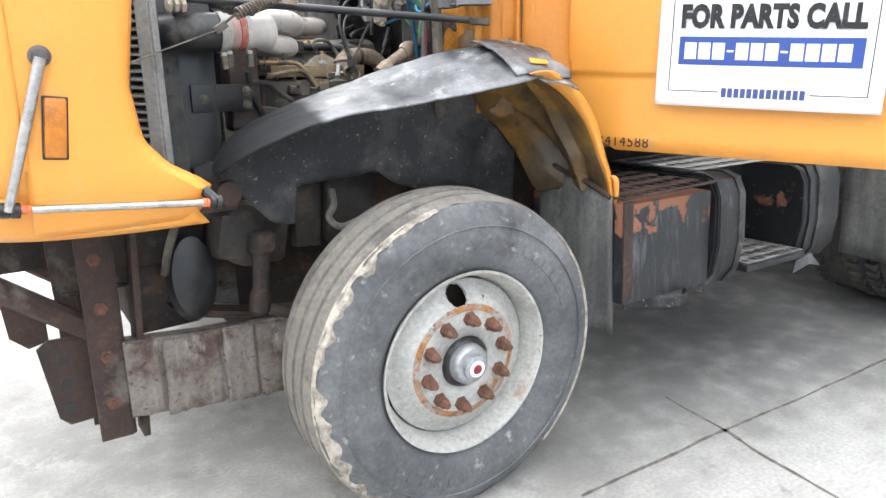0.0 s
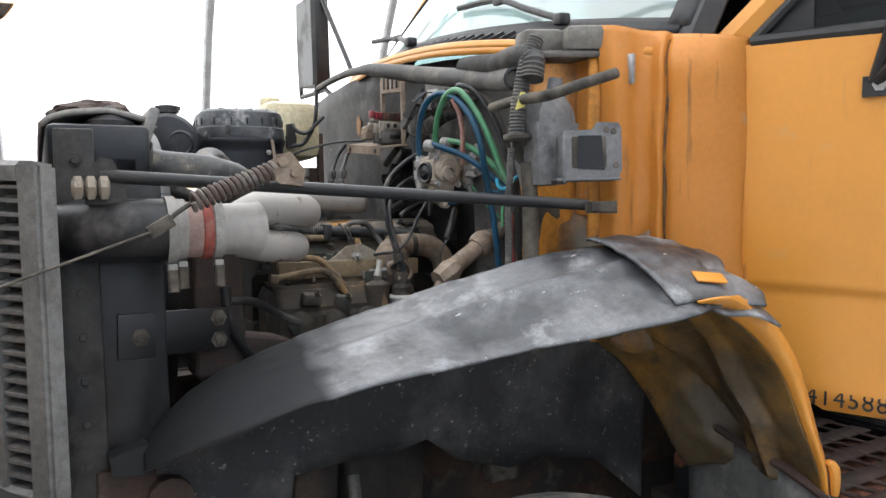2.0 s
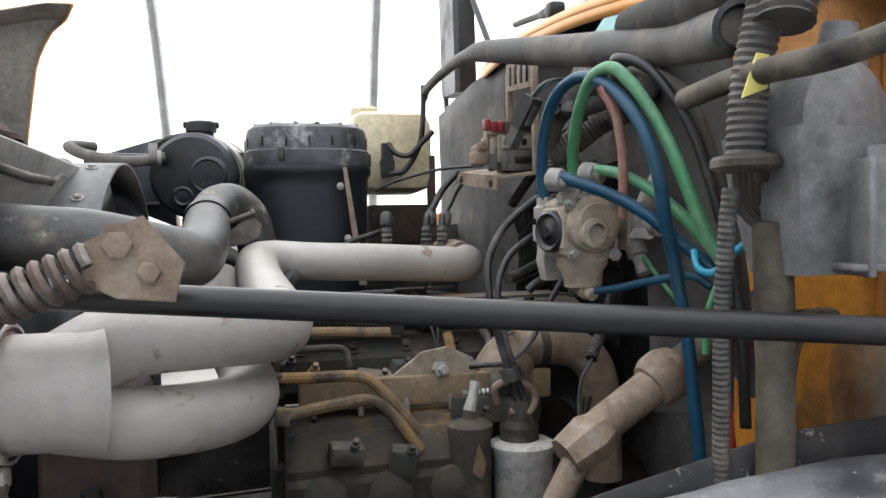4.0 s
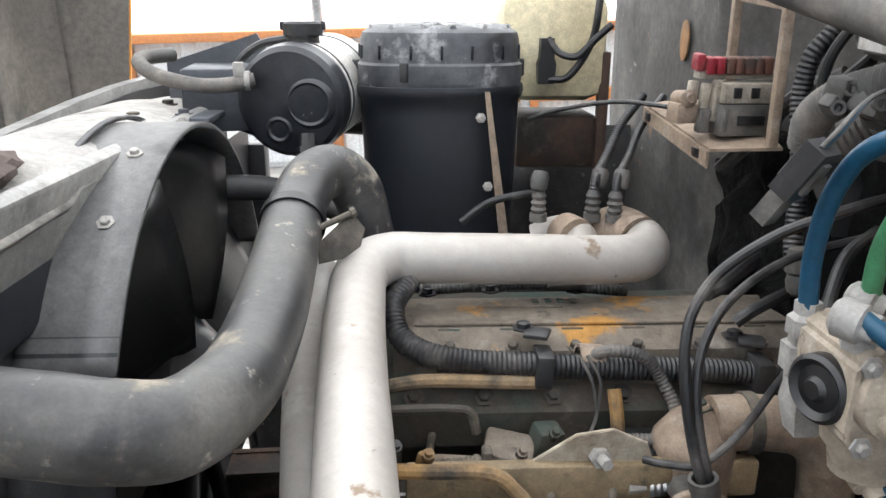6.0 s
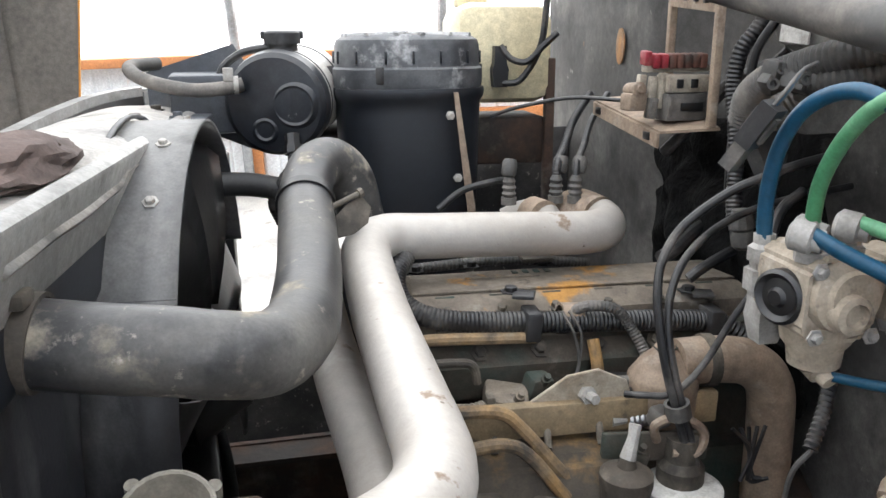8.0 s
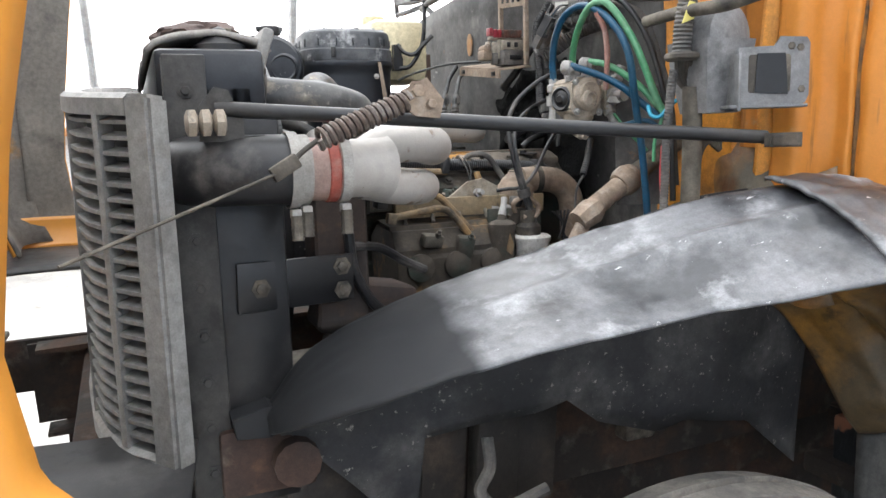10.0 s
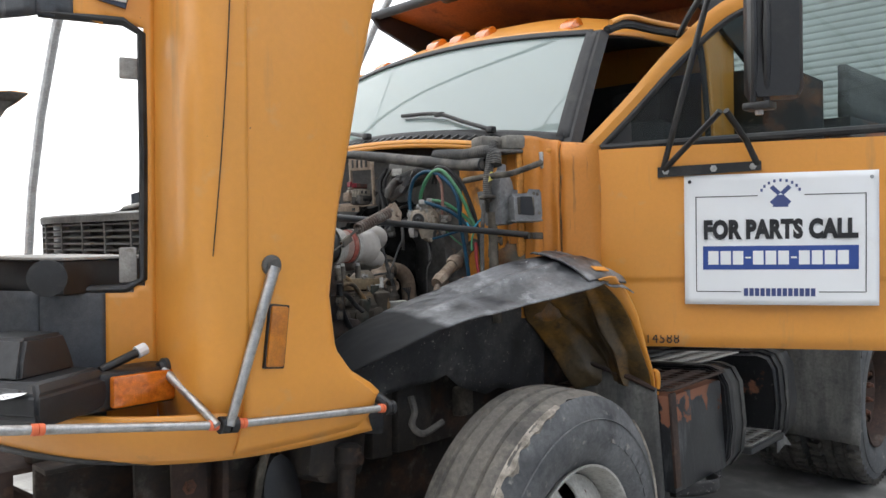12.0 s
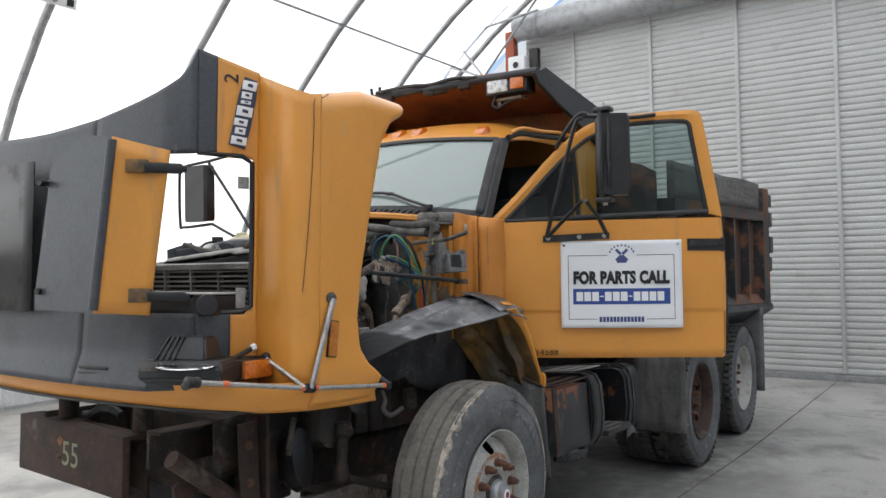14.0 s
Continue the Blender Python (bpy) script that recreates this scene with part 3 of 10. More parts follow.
def wheel(name, label, group, steer, rr=0.515, rustrim=False):
    """A truck wheel at the origin, its axle along y, the outer face towards -y."""
    w = thing(name, label, "wheel", group)
    W = 0.30 if steer else 0.275
    bm = B()
    nseg = 72
    # carcass: sidewalls and shoulders
    prof = [(0.036, 0.292), (0.028, 0.305), (0.004, 0.34), (-0.006, 0.39), (-0.004, 0.43), (0.006, 0.462), (0.016, 0.482), (0.022, 0.496), (0.034, rr - 0.012)]
    lathe(bm, (0, 0, 0), (0, 1, 0), prof, nseg, False)
    lathe(bm, (0, W, 0), (0, -1, 0), prof, nseg, False)
    for rad, wd in ((0.443, 0.005),):
        lathe(bm, (0, -0.0065 + 0.004 * (rad < 0.33), 0), (0, 1, 0), [(0.004, rad), (0.0, rad + wd / 2), (0.004, rad + wd)], nseg, False)
    tyre = part("tyre", bm, M_sidewall, w, "greyed rubber tyre with scuffed sidewalls")
    bm = B()
    n = 120
    ch = [0.034, 0.075, 0.079, 0.087, 0.091, 0.132, 0.136, 0.144, 0.148, 0.186, 0.190, 0.198, 0.202, 0.241]
    dep = [0.012, 0, 0.011, 0.011, 0, 0, 0.011, 0.011, 0, 0, 0.011, 0.011, 0, 0.012]
    if steer:
        ch = [0.034] + [0.05 + 0.025 * (c - 0.034) / 0.207 + c - 0.05 for c in ch[1:-1]] + [0.266]
    else:
        ch = [0.02, 0.075, 0.079, 0.087, 0.091, 0.132, 0.136, 0.144, 0.148, 0.186, 0.190, 0.198, 0.202, 0.255]
    random.seed(3)
    loops = []
    for yy, dd in zip(ch, dep):
        lp = []
        for i in range(n):
            an = 2 * math.pi * i / n
            jag = 0.0
            if yy == ch[0]:
                jag = 0.010 * noise.noise((math.cos(an) * 9, math.sin(an) * 9, 2.0)) + 0.004 * random.uniform(-1, 1)
            d2 = dd
            if not steer and (i % 4 in (0, 1)) and yy in (ch[0], ch[-1], ch[1], ch[-2]):
                d2 = dd + 0.028
            r = rr - d2 + 0.002 * noise.noise((math.cos(an) * 3, math.sin(an) * 3, yy * 30))
            lp.append(V(r * math.cos(an), yy + jag, r * math.sin(an)))
        loops.append(lp)
    rings(bm, loops, True, False)
    part("tread", bm, M_tread if steer else M_lugs, tyre, "worn ribbed tread caked with pale mud")
    if not steer:
        bm = B()
        for i in range(54):
            for yy, off, tw in ((0.036, 0.0, 12), (0.112, 0.5, 0), (0.165, 0.0, 0), (0.239, 0.5, -12)):
                an = 2 * math.pi * (i + off) / 54
                edge = yy in (0.036, 0.239)
                box(bm, (0, 0, 0), (0.030, 0.062 if edge else 0.044, 0.034 if edge else 0.02), bev=0, m=pose((rr - 0.008) * math.sin(an), yy, (rr - 0.008) * math.cos(an)) @ pose(0, 0, 0, 0, math.degrees(an), tw))
        part("lugged_band", bm, M_lugs, tyre, "band of deep square blocks", smooth=False)
    # rim: flange, drop wall and disc
    bm = B()
    lathe(bm, (0, 0, 0), (0, 1, 0), [(0.036, 0.290), (0.016, 0.302), (0.012, 0.301), (0.013, 0.294), (0.028, 0.284), (0.05, 0.277), (0.095, 0.262), (0.16, 0.258)], 72, False)
    lathe(bm, (0, W, 0), (0, -1, 0), [(0.036, 0.290), (0.016, 0.302), (0.012, 0.301), (0.028, 0.284), (0.05, 0.277), (0.12, 0.262)], 48, False)
    rim = part("rim", bm, M_rust if rustrim else M_rim, w, "grey painted steel rim with rust")
    bm = B()
    R = 0.258
    nh, hr = 5, 0.034
    k = 100
    ringr = [0.258 - 0.0043 * q for q in range(21)] + [0.13, 0.085]

    def dish(r):
        if not steer:
            return 0.10 + 0.03 * (0.26 - r) / 0.1
        t = min(max((0.258 - r) / 0.086, 0), 1)
        return 0.088 - 0.050 * (t * t * (3 - 2 * t))
    g = [[bm.verts.new((r * math.cos(2 * math.pi * i / (2 * k)), dish(r), r * math.sin(2 * math.pi * i / (2 * k)))) for i in range(2 * k)] for r in ringr]
    for a in range(len(ringr) - 1):
        for i in range(2 * k):
            j = (i + 1) % (2 * k)
            rm, am = (ringr[a] + ringr[a + 1]) / 2, 2 * math.pi * (i + 0.5) / (2 * k)
            hole = any((rm * math.cos(am) - 0.214 * math.cos(q)) ** 2 + (rm * math.sin(am) - 0.214 * math.sin(q)) ** 2 < hr * hr for q in (math.pi / 2 + 2 * math.pi * h / nh + 0.05 for h in range(1 if steer else nh)))
            if not hole:
                bm.faces.new((g[a][i], g[a][j], g[a + 1][j], g[a + 1][i]))
    for q in (math.pi / 2 + 2 * math.pi * h / nh + 0.05 for h in range(1 if steer else nh)):
        cx, cz = 0.214 * math.cos(q), 0.214 * math.sin(q)
        for v in bm.verts:
            r = math.hypot(v.co.x - cx, v.co.z - cz)
            if abs(r - hr) < 0.0062 and r > 0:
                v.co.x, v.co.z = cx + (v.co.x - cx) * hr / r, cz + (v.co.z - cz) * hr / r
    part("disc", bm, M_rust if rustrim else M_rim, rim, solid=0.008)
    bm = B()
    lathe(bm, (0, 0.14, 0), (0, 1, 0), [(0, 0.255), (0.02, 0.255)], 40)
    part("brake_drum", bm, M_frame, w)
    if steer:
        bm = B()
        lathe(bm, (0, 0.068, 0), (0, -1, 0), [(0, 0.102), (0.012, 0.100), (0.016, 0.088), (0.035, 0.082), (0.05, 0.07), (0.056, 0.052)], 36)
        hub = part("hub", bm, M_black, w, "greasy wheel hub")
        bm = B()
        rings(bm, [[V(r * math.cos(2 * math.pi * i / 90), dish(r) - 0.0055, r * math.sin(2 * math.pi * i / 90)) for i in range(90)] for r in (0.168, 0.178, 0.189)], True, False)
        part("rust_ring", bm, mat("rust_ring", (0.30, 0.30, 0.29), 0.8, blots=[((0.30, 0.14, 0.055), 14, 0.38, 0.55, 0.9), ((0.14, 0.06, 0.03), 60, 0.52, 0.66, 0.9)]), w, "ring of rust round the bolts")
        M_mud = mat("dried_mud", (0.40, 0.355, 0.30), 0.95, blots=[((0.17, 0.15, 0.125), 22, 0.45, 0.65)], bump=[(120, 2.0)])
        bm = B()
        sp = [(0.50, 0.0), (0.486, -0.012), (0.466, -0.022)]
        for a0, a1 in ((1.75, 4.6), (5.4, 7.1)):
            prev = None
            for i in range(150):
                t = i / 149
                an = a0 + (a1 - a0) * t
                wd = max(0.0015, 0.006 + 0.050 * max(0, noise.noise((an * 9, 1.0, a0)) * 0.9 + 0.40) * math.sin(math.pi * t) ** 0.5 * (1.0 if a0 < 2 else 0.35) + 0.006 * noise.noise((an * 60, 3.0, 0)))
                r0, r1 = rr - 0.008, rr - 0.010 - wd
                y0, y1 = 0.030, float(np.interp(r1, [0.43, 0.462, 0.482, 0.496, rr - 0.012], [-0.004, 0.006, 0.016, 0.022, 0.034])) - 0.004
                cur = [bm.verts.new((r0 * math.cos(an), y0 + 0.012, r0 * math.sin(an))), bm.verts.new(((r0 + r1) / 2 * math.cos(an), (y0 + y1) / 2 - 0.004, (r0 + r1) / 2 * math.sin(an))), bm.verts.new((r1 * math.cos(an), y1 + 0.003, r1 * math.sin(an)))]
                if prev:
                    for q in (0, 1):
                        bm.faces.new((prev[q], prev[q + 1], cur[q + 1], cur[q]))
                prev = cur
        part("dried_mud", bm, M_mud, tyre, "crumbling dried mud on the tyre shoulder")
        for k in range(13):
            an = (0.35 + 0.13 * k) if k < 7 else (3.95 + 0.14 * (k - 7))
            bm = B()
            box(bm, (0, 0, 0), (0.030, 0.004, 0.036), bev=0.003)
            bmesh.ops.transform(bm, matrix=Matrix.Rotation(-an, 4, 'Y') @ Matrix.Translation((0.392, -0.0065, 0)), verts=bm.verts)
            part("raised_bar", bm, M_sidewall, tyre)
        bm = B()
        lathe(bm, (-0.004, 0.020, 0.004), (0, -1, 0), [(0, 0.066), (0.024, 0.064), (0.034, 0.056), (0.036, 0.046)], 28)
        lathe(bm, (-0.0, -0.006, 0.0), (0, -1, 0), [(0, 0.042), (0.022, 0.040), (0.026, 0.034)], 28)
        part("hub_cap", bm, M_galv, hub, "oily cast hub cap")
        bm = B()
        lathe(bm, (0, -0.031, 0), (0, -1, 0), [(0, 0.027), (0.004, 0.026)], 24)
        part("sight_glass", bm, M_sign, hub, "white sight window")
        bm = B()
        lathe(bm, (0, -0.034, 0), (0, -1, 0), [(0, 0.017), (0.004, 0.014)], 18)
        part("red_plug", bm, M_red, hub, "dull red plug in the hub cap")
    for i in range(10):
        an = 2 * math.pi * (i + 0.3) / 10
        c = (0.1429 * math.cos(an), dish(0.15) - 0.004, 0.1429 * math.sin(an))
        bm = B()
        lathe(bm, c, (0, -1, 0), [(0, 0.024), (0.008, 0.023), (0.009, 0.0195), (0.034, 0.0185), (0.04, 0.013), (0.052, 0.011)], 6)
        part("wheel_nut", bm, M_lug, w, "rusty wheel nut")
    return w


front_wheel = wheel("front_wheel", "grey steel front wheel with rusty nuts and a worn mud-caked tyre", "front wheels", True, 0.525)
front_wheel.matrix_world = pose(-0.005, -1.135, 0.518)
copy_thing(front_wheel, pose(0.015, 1.335, 0.518, 0, 0, 180))
rear_wheel = wheel("drive_wheel", "rear drive wheel with a deep lugged tyre and rusty rim", "rear wheels", False, 0.51, True)
rear_wheel.matrix_world = pose(3.02, -1.25, 0.508)
rear2 = wheel("drive_wheel", "rear drive wheel with a deep lugged tyre and grey rim", "rear wheels", False, 0.51, False)
rear2.matrix_world = pose(4.40, -1.25, 0.508)
for x, w0, h in ((3.02, rear_wheel, 0.508), (4.40, rear2, 0.508)):
    copy_thing(w0, pose(x, -0.94, h))
    copy_thing(w0, pose(x, 1.45, h, 0, 0, 180))
    copy_thing(w0, pose(x, 1.14, h, 0, 0, 180))


LEAN = HOOD_AXES
# ---- the tilted hood ----
hood = thing("hood", "yellow and grey fibreglass hood tilted forward on its hinge", "hood")


def open_edge(z):
    """How far the fender's wheel-arch edge reaches back, by height."""
    zs = [1.08, 1.10, 1.165, 1.22, 1.28, 1.40, 1.58, 1.89, 2.08, 2.17, 2.225, 2.255]
    xs = [-0.80, -0.765, -0.745, -0.84, -0.892, -0.91, -0.885, -0.815, -0.765, -0.70, -0.60, -0.565]
    return float(np.interp(z, zs, xs))


def side(u, v):
    zt = 2.27 - 0.064 * max(0.0, u - 0.55) / 0.45
    z = 1.09 + (zt - 1.09) * v
    x0 = open_edge(1.09 + (2.255 - 1.09) * v)
    x = x0 + (-1.135 - x0) * u
    roll = 0.03 * max(0, (0.10 - u) / 0.10) ** 2
    return x, -1.12 - 0.012 * math.sin(math.pi * u) + 0.04 * max(0, (0.12 - v) / 0.12) ** 2 + roll + 0.05 * max(0, (v - 0.95) / 0.05) ** 2, z


bm = B()
sheet(bm, side, 20, 64)
part("fender_side", bm, M_yellow, hood, "yellow fender side", solid=0.012)
SH = [(-1.128, -1.1235, 0), (-1.17, -1.115, 0), (-1.205, -1.085, 0), (-1.215, -1.03, 0), (-1.208, -0.95, 0), (-1.20, -0.895, 0), (-1.208, -0.88, 0)]


def shoulder(u, v):
    p = lerp_pts(SH, u)
    zt = float(np.interp(u, [0, 0.17, 0.33, 0.5, 0.67, 0.83, 1], [2.206, 2.198, 2.209, 2.2325, 2.268, 2.290, 2.2985]))
    z = 1.10 + (zt - 1.10) * v
    f = max(0, (0.16 - v) / 0.16)
    return p.x + 0.05 * f * f, p.y + 0.05 * f * f, z


bm = B()
sheet(bm, shoulder, 30, 24)
part("fender_top", bm, M_yellow, hood, solid=0.012)
FL0, FLD = V(-1.203, -0.888, 0), V(-0.205, 0.085, 0)


def flank(u, v):
    zt = 2.2985 + 0.0555 * u
    return FL0.x + FLD.x * u, FL0.y + FLD.y * u, 1.12 + (zt - 1.12) * v


HOLE_LO, HOLE_HI = 1.425, 1.985


def in_hole(u, v):
    z = flank(u, v)[2]
    return u > 0.10 and HOLE_LO < z < HOLE_HI


bm = B()
sheet(bm, flank, 20, 80, lambda u, v: not in_hole(u, v) and not (u > 0.68 and v > 0.7) and not (u > 0.45 and v < 0.26))
part("flank", bm, M_yellow, hood, "yellow side of the hood's raised middle", solid=0.012)
bm = B()
sheet(bm, flank, 20, 80, lambda u, v: not in_hole(u, v) and u > 0.68 and v > 0.7)
part("side_band", bm, M_gray, hood, "matt grey band", solid=0.012)
bm = B()
sheet(bm, flank, 20, 80, lambda u, v: not in_hole(u, v) and u > 0.45 and v < 0.26)
part("side_band", bm, M_gray, hood, "matt grey band", solid=0.012)


def rear_edge(u):
    """Height of the hood's rear edge, standing up now: a sweep down from the near corner, a low ear beyond."""
    return float(np.interp(u, [0, 0.02, 0.03, 0.06, 0.1, 0.15, 0.2, 0.3, 0.4, 0.5, 0.6, 0.72, 0.85, 1], [2.354, 2.30, 2.272, 2.236, 2.212, 2.191, 2.174, 2.147, 2.135, 2.128, 2.13, 2.14, 2.15, 2.175]))


def top(u, v):
    """The grey top, now facing forward: u from this flank across, v from nose to cowl."""
    y = -0.803 + 1.606 * u
    zt = rear_edge(u)
    z = 1.16 + (zt - 1.16) * v
    crown = math.sin(math.pi * u) ** 0.5
    return -1.408 - (0.09 * crown + 0.05 * (1 - v) + 0.03 * max(0, (0.12 - v) / 0.12)) * min(1, u / 0.06), y, z


bm = B()


def top_at(u, z):
    zt = rear_edge(u)
    return top(u, (z - 1.16) / (zt - 1.16))


sheet(bm, lambda u, v: top(0.30 + 0.70 * u, v), 30, 40)
sheet(bm, lambda u, v: top_at(0.30 * u, HOLE_HI + (rear_edge(0.3 * u) - HOLE_HI) * v), 14, 16)
sheet(bm, lambda u, v: top_at(0.30 * u, 1.16 + (HOLE_LO - 1.16) * v), 14, 14)
part("hood_top", bm, M_gray, hood, "matt grey hood top", solid=0.012)
bm = B()
sheet(bm, lambda u, v: (top(0.55 + 0.3 * u, 0)[0] - 0.012, -0.05 + 0.62 * u, 1.42 + 0.58 * v), 8, 2)
part("grip_panel", bm, M_black, hood, "glossy black inset panel", solid=0.006)
for dz in (1.205, 1.225):
    bm = B()
    box(bm, (-1.545, -0.42, dz), (0.02, 0.16, 0.012), (0, 0, 6), 0.004)
    part("vent_slot", bm, M_black, hood)
NOSE = [(-0.80, -1.10, 0), (-1.0, -1.115, 0), (-1.2, -1.085, 0), (-1.36, -0.97, 0), (-1.46, -0.75, 0), (-1.53, -0.35, 0), (-1.55, 0.0, 0), (-1.53, 0.35, 0), (-1.46, 0.75, 0), (-1.36, 0.97, 0), (-1.2, 1.085, 0), (-0.8, 1.1, 0)]


def nose(u, v):
    p = lerp_pts(NOSE, u)
    k = (1 - v) ** 2
    return p.x + 0.05 * k, p.y * (1 - 0.03 * k), 1.068 + 0.105 * v + 0.02 * math.sin(math.pi * u)


bm = B()
sheet(bm, nose, 70, 8)
part("nose", bm, M_yellow, hood, "yellow rounded nose", solid=0.012)
bm = B()
sheet(bm, lambda u, v: tuple(V(lerp_pts(NOSE, u).x * (0.985 - 0.12 * v) - 0.03 * v, lerp_pts(NOSE, u).y * (0.955 - 0.4 * v), 1.072 + 0.018 * math.sin(math.pi * u) + 0.02 * v)), 60, 4)
part("nose_underside", bm, M_blackplastic, hood, solid=0.01)
bm = B()
tube(bm, [tuple(V(*shoulder(0.10 + 0.24 * (1 - t) ** 1.5, 0.13 + 0.85 * t)) + V(-0.006, -0.006, 0)) for t in (0.27, 0.36, 0.45, 0.55, 0.64, 0.72, 0.8, 0.9, 1.0)] + [tuple(V(*side(0.93, 0.985)) + V(0, -0.008, 0.004)), tuple(V(*side(0.84, 0.996)) + V(0, -0.004, 0.008))], 0.0013, 6)
part("moulding_seam", bm, M_frame, hood, "thin dark moulding seam")
# far half: mirrored fender
M_inside = mat("hood_inside", (0.17, 0.155, 0.135), 0.85, blots=[((0.26, 0.235, 0.20), 3, 0.45, 0.7), ((0.085, 0.078, 0.07), 6, 0.5, 0.7), ((0.30, 0.16, 0.05), 4, 0.64, 0.72)], bump=[(60, 0.8)])


def far_side(u, v):
    x, y, z = side(0.42 + 0.58 * u, v)
    return x, -y, 1.09 + 0.90 * (z - 1.09)


def far_shoulder(u, v):
    x, y, z = shoulder(u, v)
    return x, -y, 1.09 + 0.90 * (z - 1.09)


def far_flank(u, v):
    x, y, z = flank(u, v)
    return x, -y, 1.09 + 0.90 * (z - 1.09)


for f, nu, nv, nm in ((far_side, 10, 30, "fender_side"), (far_shoulder, 14, 12, "fender_top"), (far_flank, 4, 12, "flank")):
    bm = B()
    sheet(bm, f, nu, nv)
    part(nm, bm, M_yellow, hood, solid=0.012)
# bare underside, a skin inside the paint
for f, nu, nv, dx, dy in ((side, 20, 40, 0.0, 0.010), (shoulder, 24, 16, 0.012, 0.006), (far_side, 10, 30, 0.0, -0.010), (far_shoulder, 14, 12, 0.012, -0.006), (far_flank, 4, 12, 0.012, -0.008)):
    bm = B()
    sheet(bm, lambda u, v: tuple(V(*f(0.015 + 0.985 * u if f in (side, far_side) else u, v)) + V(dx, dy, -0.002)), nu, nv)
    part("underside", bm, M_inside, hood, "bare dusty underside", solid=0.004)
bm = B()
sheet(bm, lambda u, v: tuple(V(*top(0.31 + 0.69 * u, v)) + V(0.014, 0, -0.003)), 24, 24)
part("underside", bm, M_inside, hood, solid=0.004)
# black lamp bucket in the bottom of the opening
bm = B()
box(bm, (-1.33, -0.68, 1.452), (0.24, 0.30, 0.07), (0, 0, 22), 0.006)
bucket = part("lamp_bucket", bm, M_black, hood, "black lamp bucket inside the opening")
bm = B()
box(bm, (-1.33, -0.68, 1.491), (0.25, 0.31, 0.006), (0, 0, 22), 0.002)
part("bucket_lid", bm, M_alu, bucket)
for s in (-0.05, 0.03):
    bm = B()
    lathe(bm, (-1.40 + 0.4 * s, -0.83 + s, 1.455), (-0.4, -1, 0), [(0, 0.036), (0.008, 0.036), (0.010, 0.024)], 20)
    part("bucket_lug", bm, M_blackplastic, bucket)
# edge trim round the hatch opening
bm = B()
tube(bm, [(-1.405, -0.80, HOLE_HI + 0.004), (-1.26, -0.864, HOLE_HI + 0.003), (-1.226, -0.878, HOLE_HI - 0.02), (-1.224, -0.879, 1.7), (-1.226, -0.878, HOLE_LO + 0.02), (-1.26, -0.864, HOLE_LO), (-1.405, -0.80, HOLE_LO)], 0.010, 8, smooth=False)
part("opening_trim", bm, M_black, hood, "black edge around the hatch opening")
bm = B()
box(bm, (-1.245, -0.845, 1.475), (0.035, 0.012, 0.075), (0, 0, -22), 0.003)
part("latch_plate", bm, M_alu, hood)
bm = B()
box(bm, (-1.24, -0.848, 1.895), (0.04, 0.012, 0.045), (0, 0, -22), 0.003)
part("latch_plate", bm, M_alu, hood)
# marker lamp in the fender side
bm = B()
box(bm, (-1.068, -1.134, 1.330), (0.050, 0.010, 0.132), (0, 6.5, 0), 0.003)
lampm = part("marker_frame", bm, M_black, hood)
bm = B()
box(bm, (-1.068, -1.138, 1.330), (0.043, 0.012, 0.125), (0, 6.5, 0), 0.005)
part("marker_lens", bm, M_amberold, lampm, "faded amber marker lens")
# raised badge beside the cowl: plain bar shapes on a dark plate
bd = FLD.normalized()
bn = V(-bd.y, bd.x, 0)
if bn.y > 0:
    bn = -bn


def on_flank(s, off, z):
    return FL0 + bd * s + bn * off + Z * z


M_badgeblue = mat("badge_dark", (0.03, 0.045, 0.085), 0.4)
bang = math.atan2(bd.y, bd.x)
bmat = Matrix.Translation(on_flank(0.062, 0.0, 2.145)) @ Matrix.Rotation(bang, 4, 'Z') @ Matrix.Rotation(radians(-9), 4, 'Y')
if (bmat.to_3x3() @ V(0, -1, 0)).dot(bn) < 0:
    bmat = bmat @ Matrix.Rotation(math.pi, 4, 'Z')
badge = B()
rings(badge, [[bmat @ V(x * k, y, z) for x, z in ((-0.034, -0.126), (0.026, -0.130), (0.034, -0.05), (0.036, 0.06), (0.032, 0.126), (-0.018, 0.130), (-0.028, 0.06), (-0.031, -0.05))] for y, k in ((-0.006, 1.0), (-0.012, 1.0), (-0.014, 0.94))])
bplate = part("badge", badge, M_badgeblue, hood, "dark plate with pale raised blocks")
for z, h, x0, x1 in ((-0.106, 0.034, -0.030, 0.026), (-0.070, 0.028, -0.022, 0.016), (-0.038, 0.030, -0.030, 0.018), (0.004, 0.040, -0.028, 0.030), (0.038, 0.016, -0.018, 0.018), (0.064, 0.028, -0.020, 0.018), (0.102, 0.038, -0.022, 0.030)):
    bm = B()
    rings(bm, [[bmat @ V(x * k + (x0 + x1) / 2, y, zz * k + z) for x, zz in ((-(x1 - x0) / 2, -h / 2), ((x1 - x0) / 2, -h / 2 + 0.004), ((x1 - x0) / 2, h / 2), (-(x1 - x0) / 2, h / 2 - 0.004))] for y, k in ((-0.012, 1.0), (-0.018, 0.98), (-0.019, 0.86))])
    part("badge_block", bm, M_sign, bplate)
    bm = B()
    rings(bm, [[bmat @ V(x + (x0 + x1) / 2, y, zz + z) for x, zz in ((-(x1 - x0) / 6, -h / 7), ((x1 - x0) / 5, -h / 7), ((x1 - x0) / 5, h / 6), (-(x1 - x0) / 6, h / 6))] for y in (-0.0185, -0.0198)])
    part("badge_gap", bm, M_badgeblue, bplate)


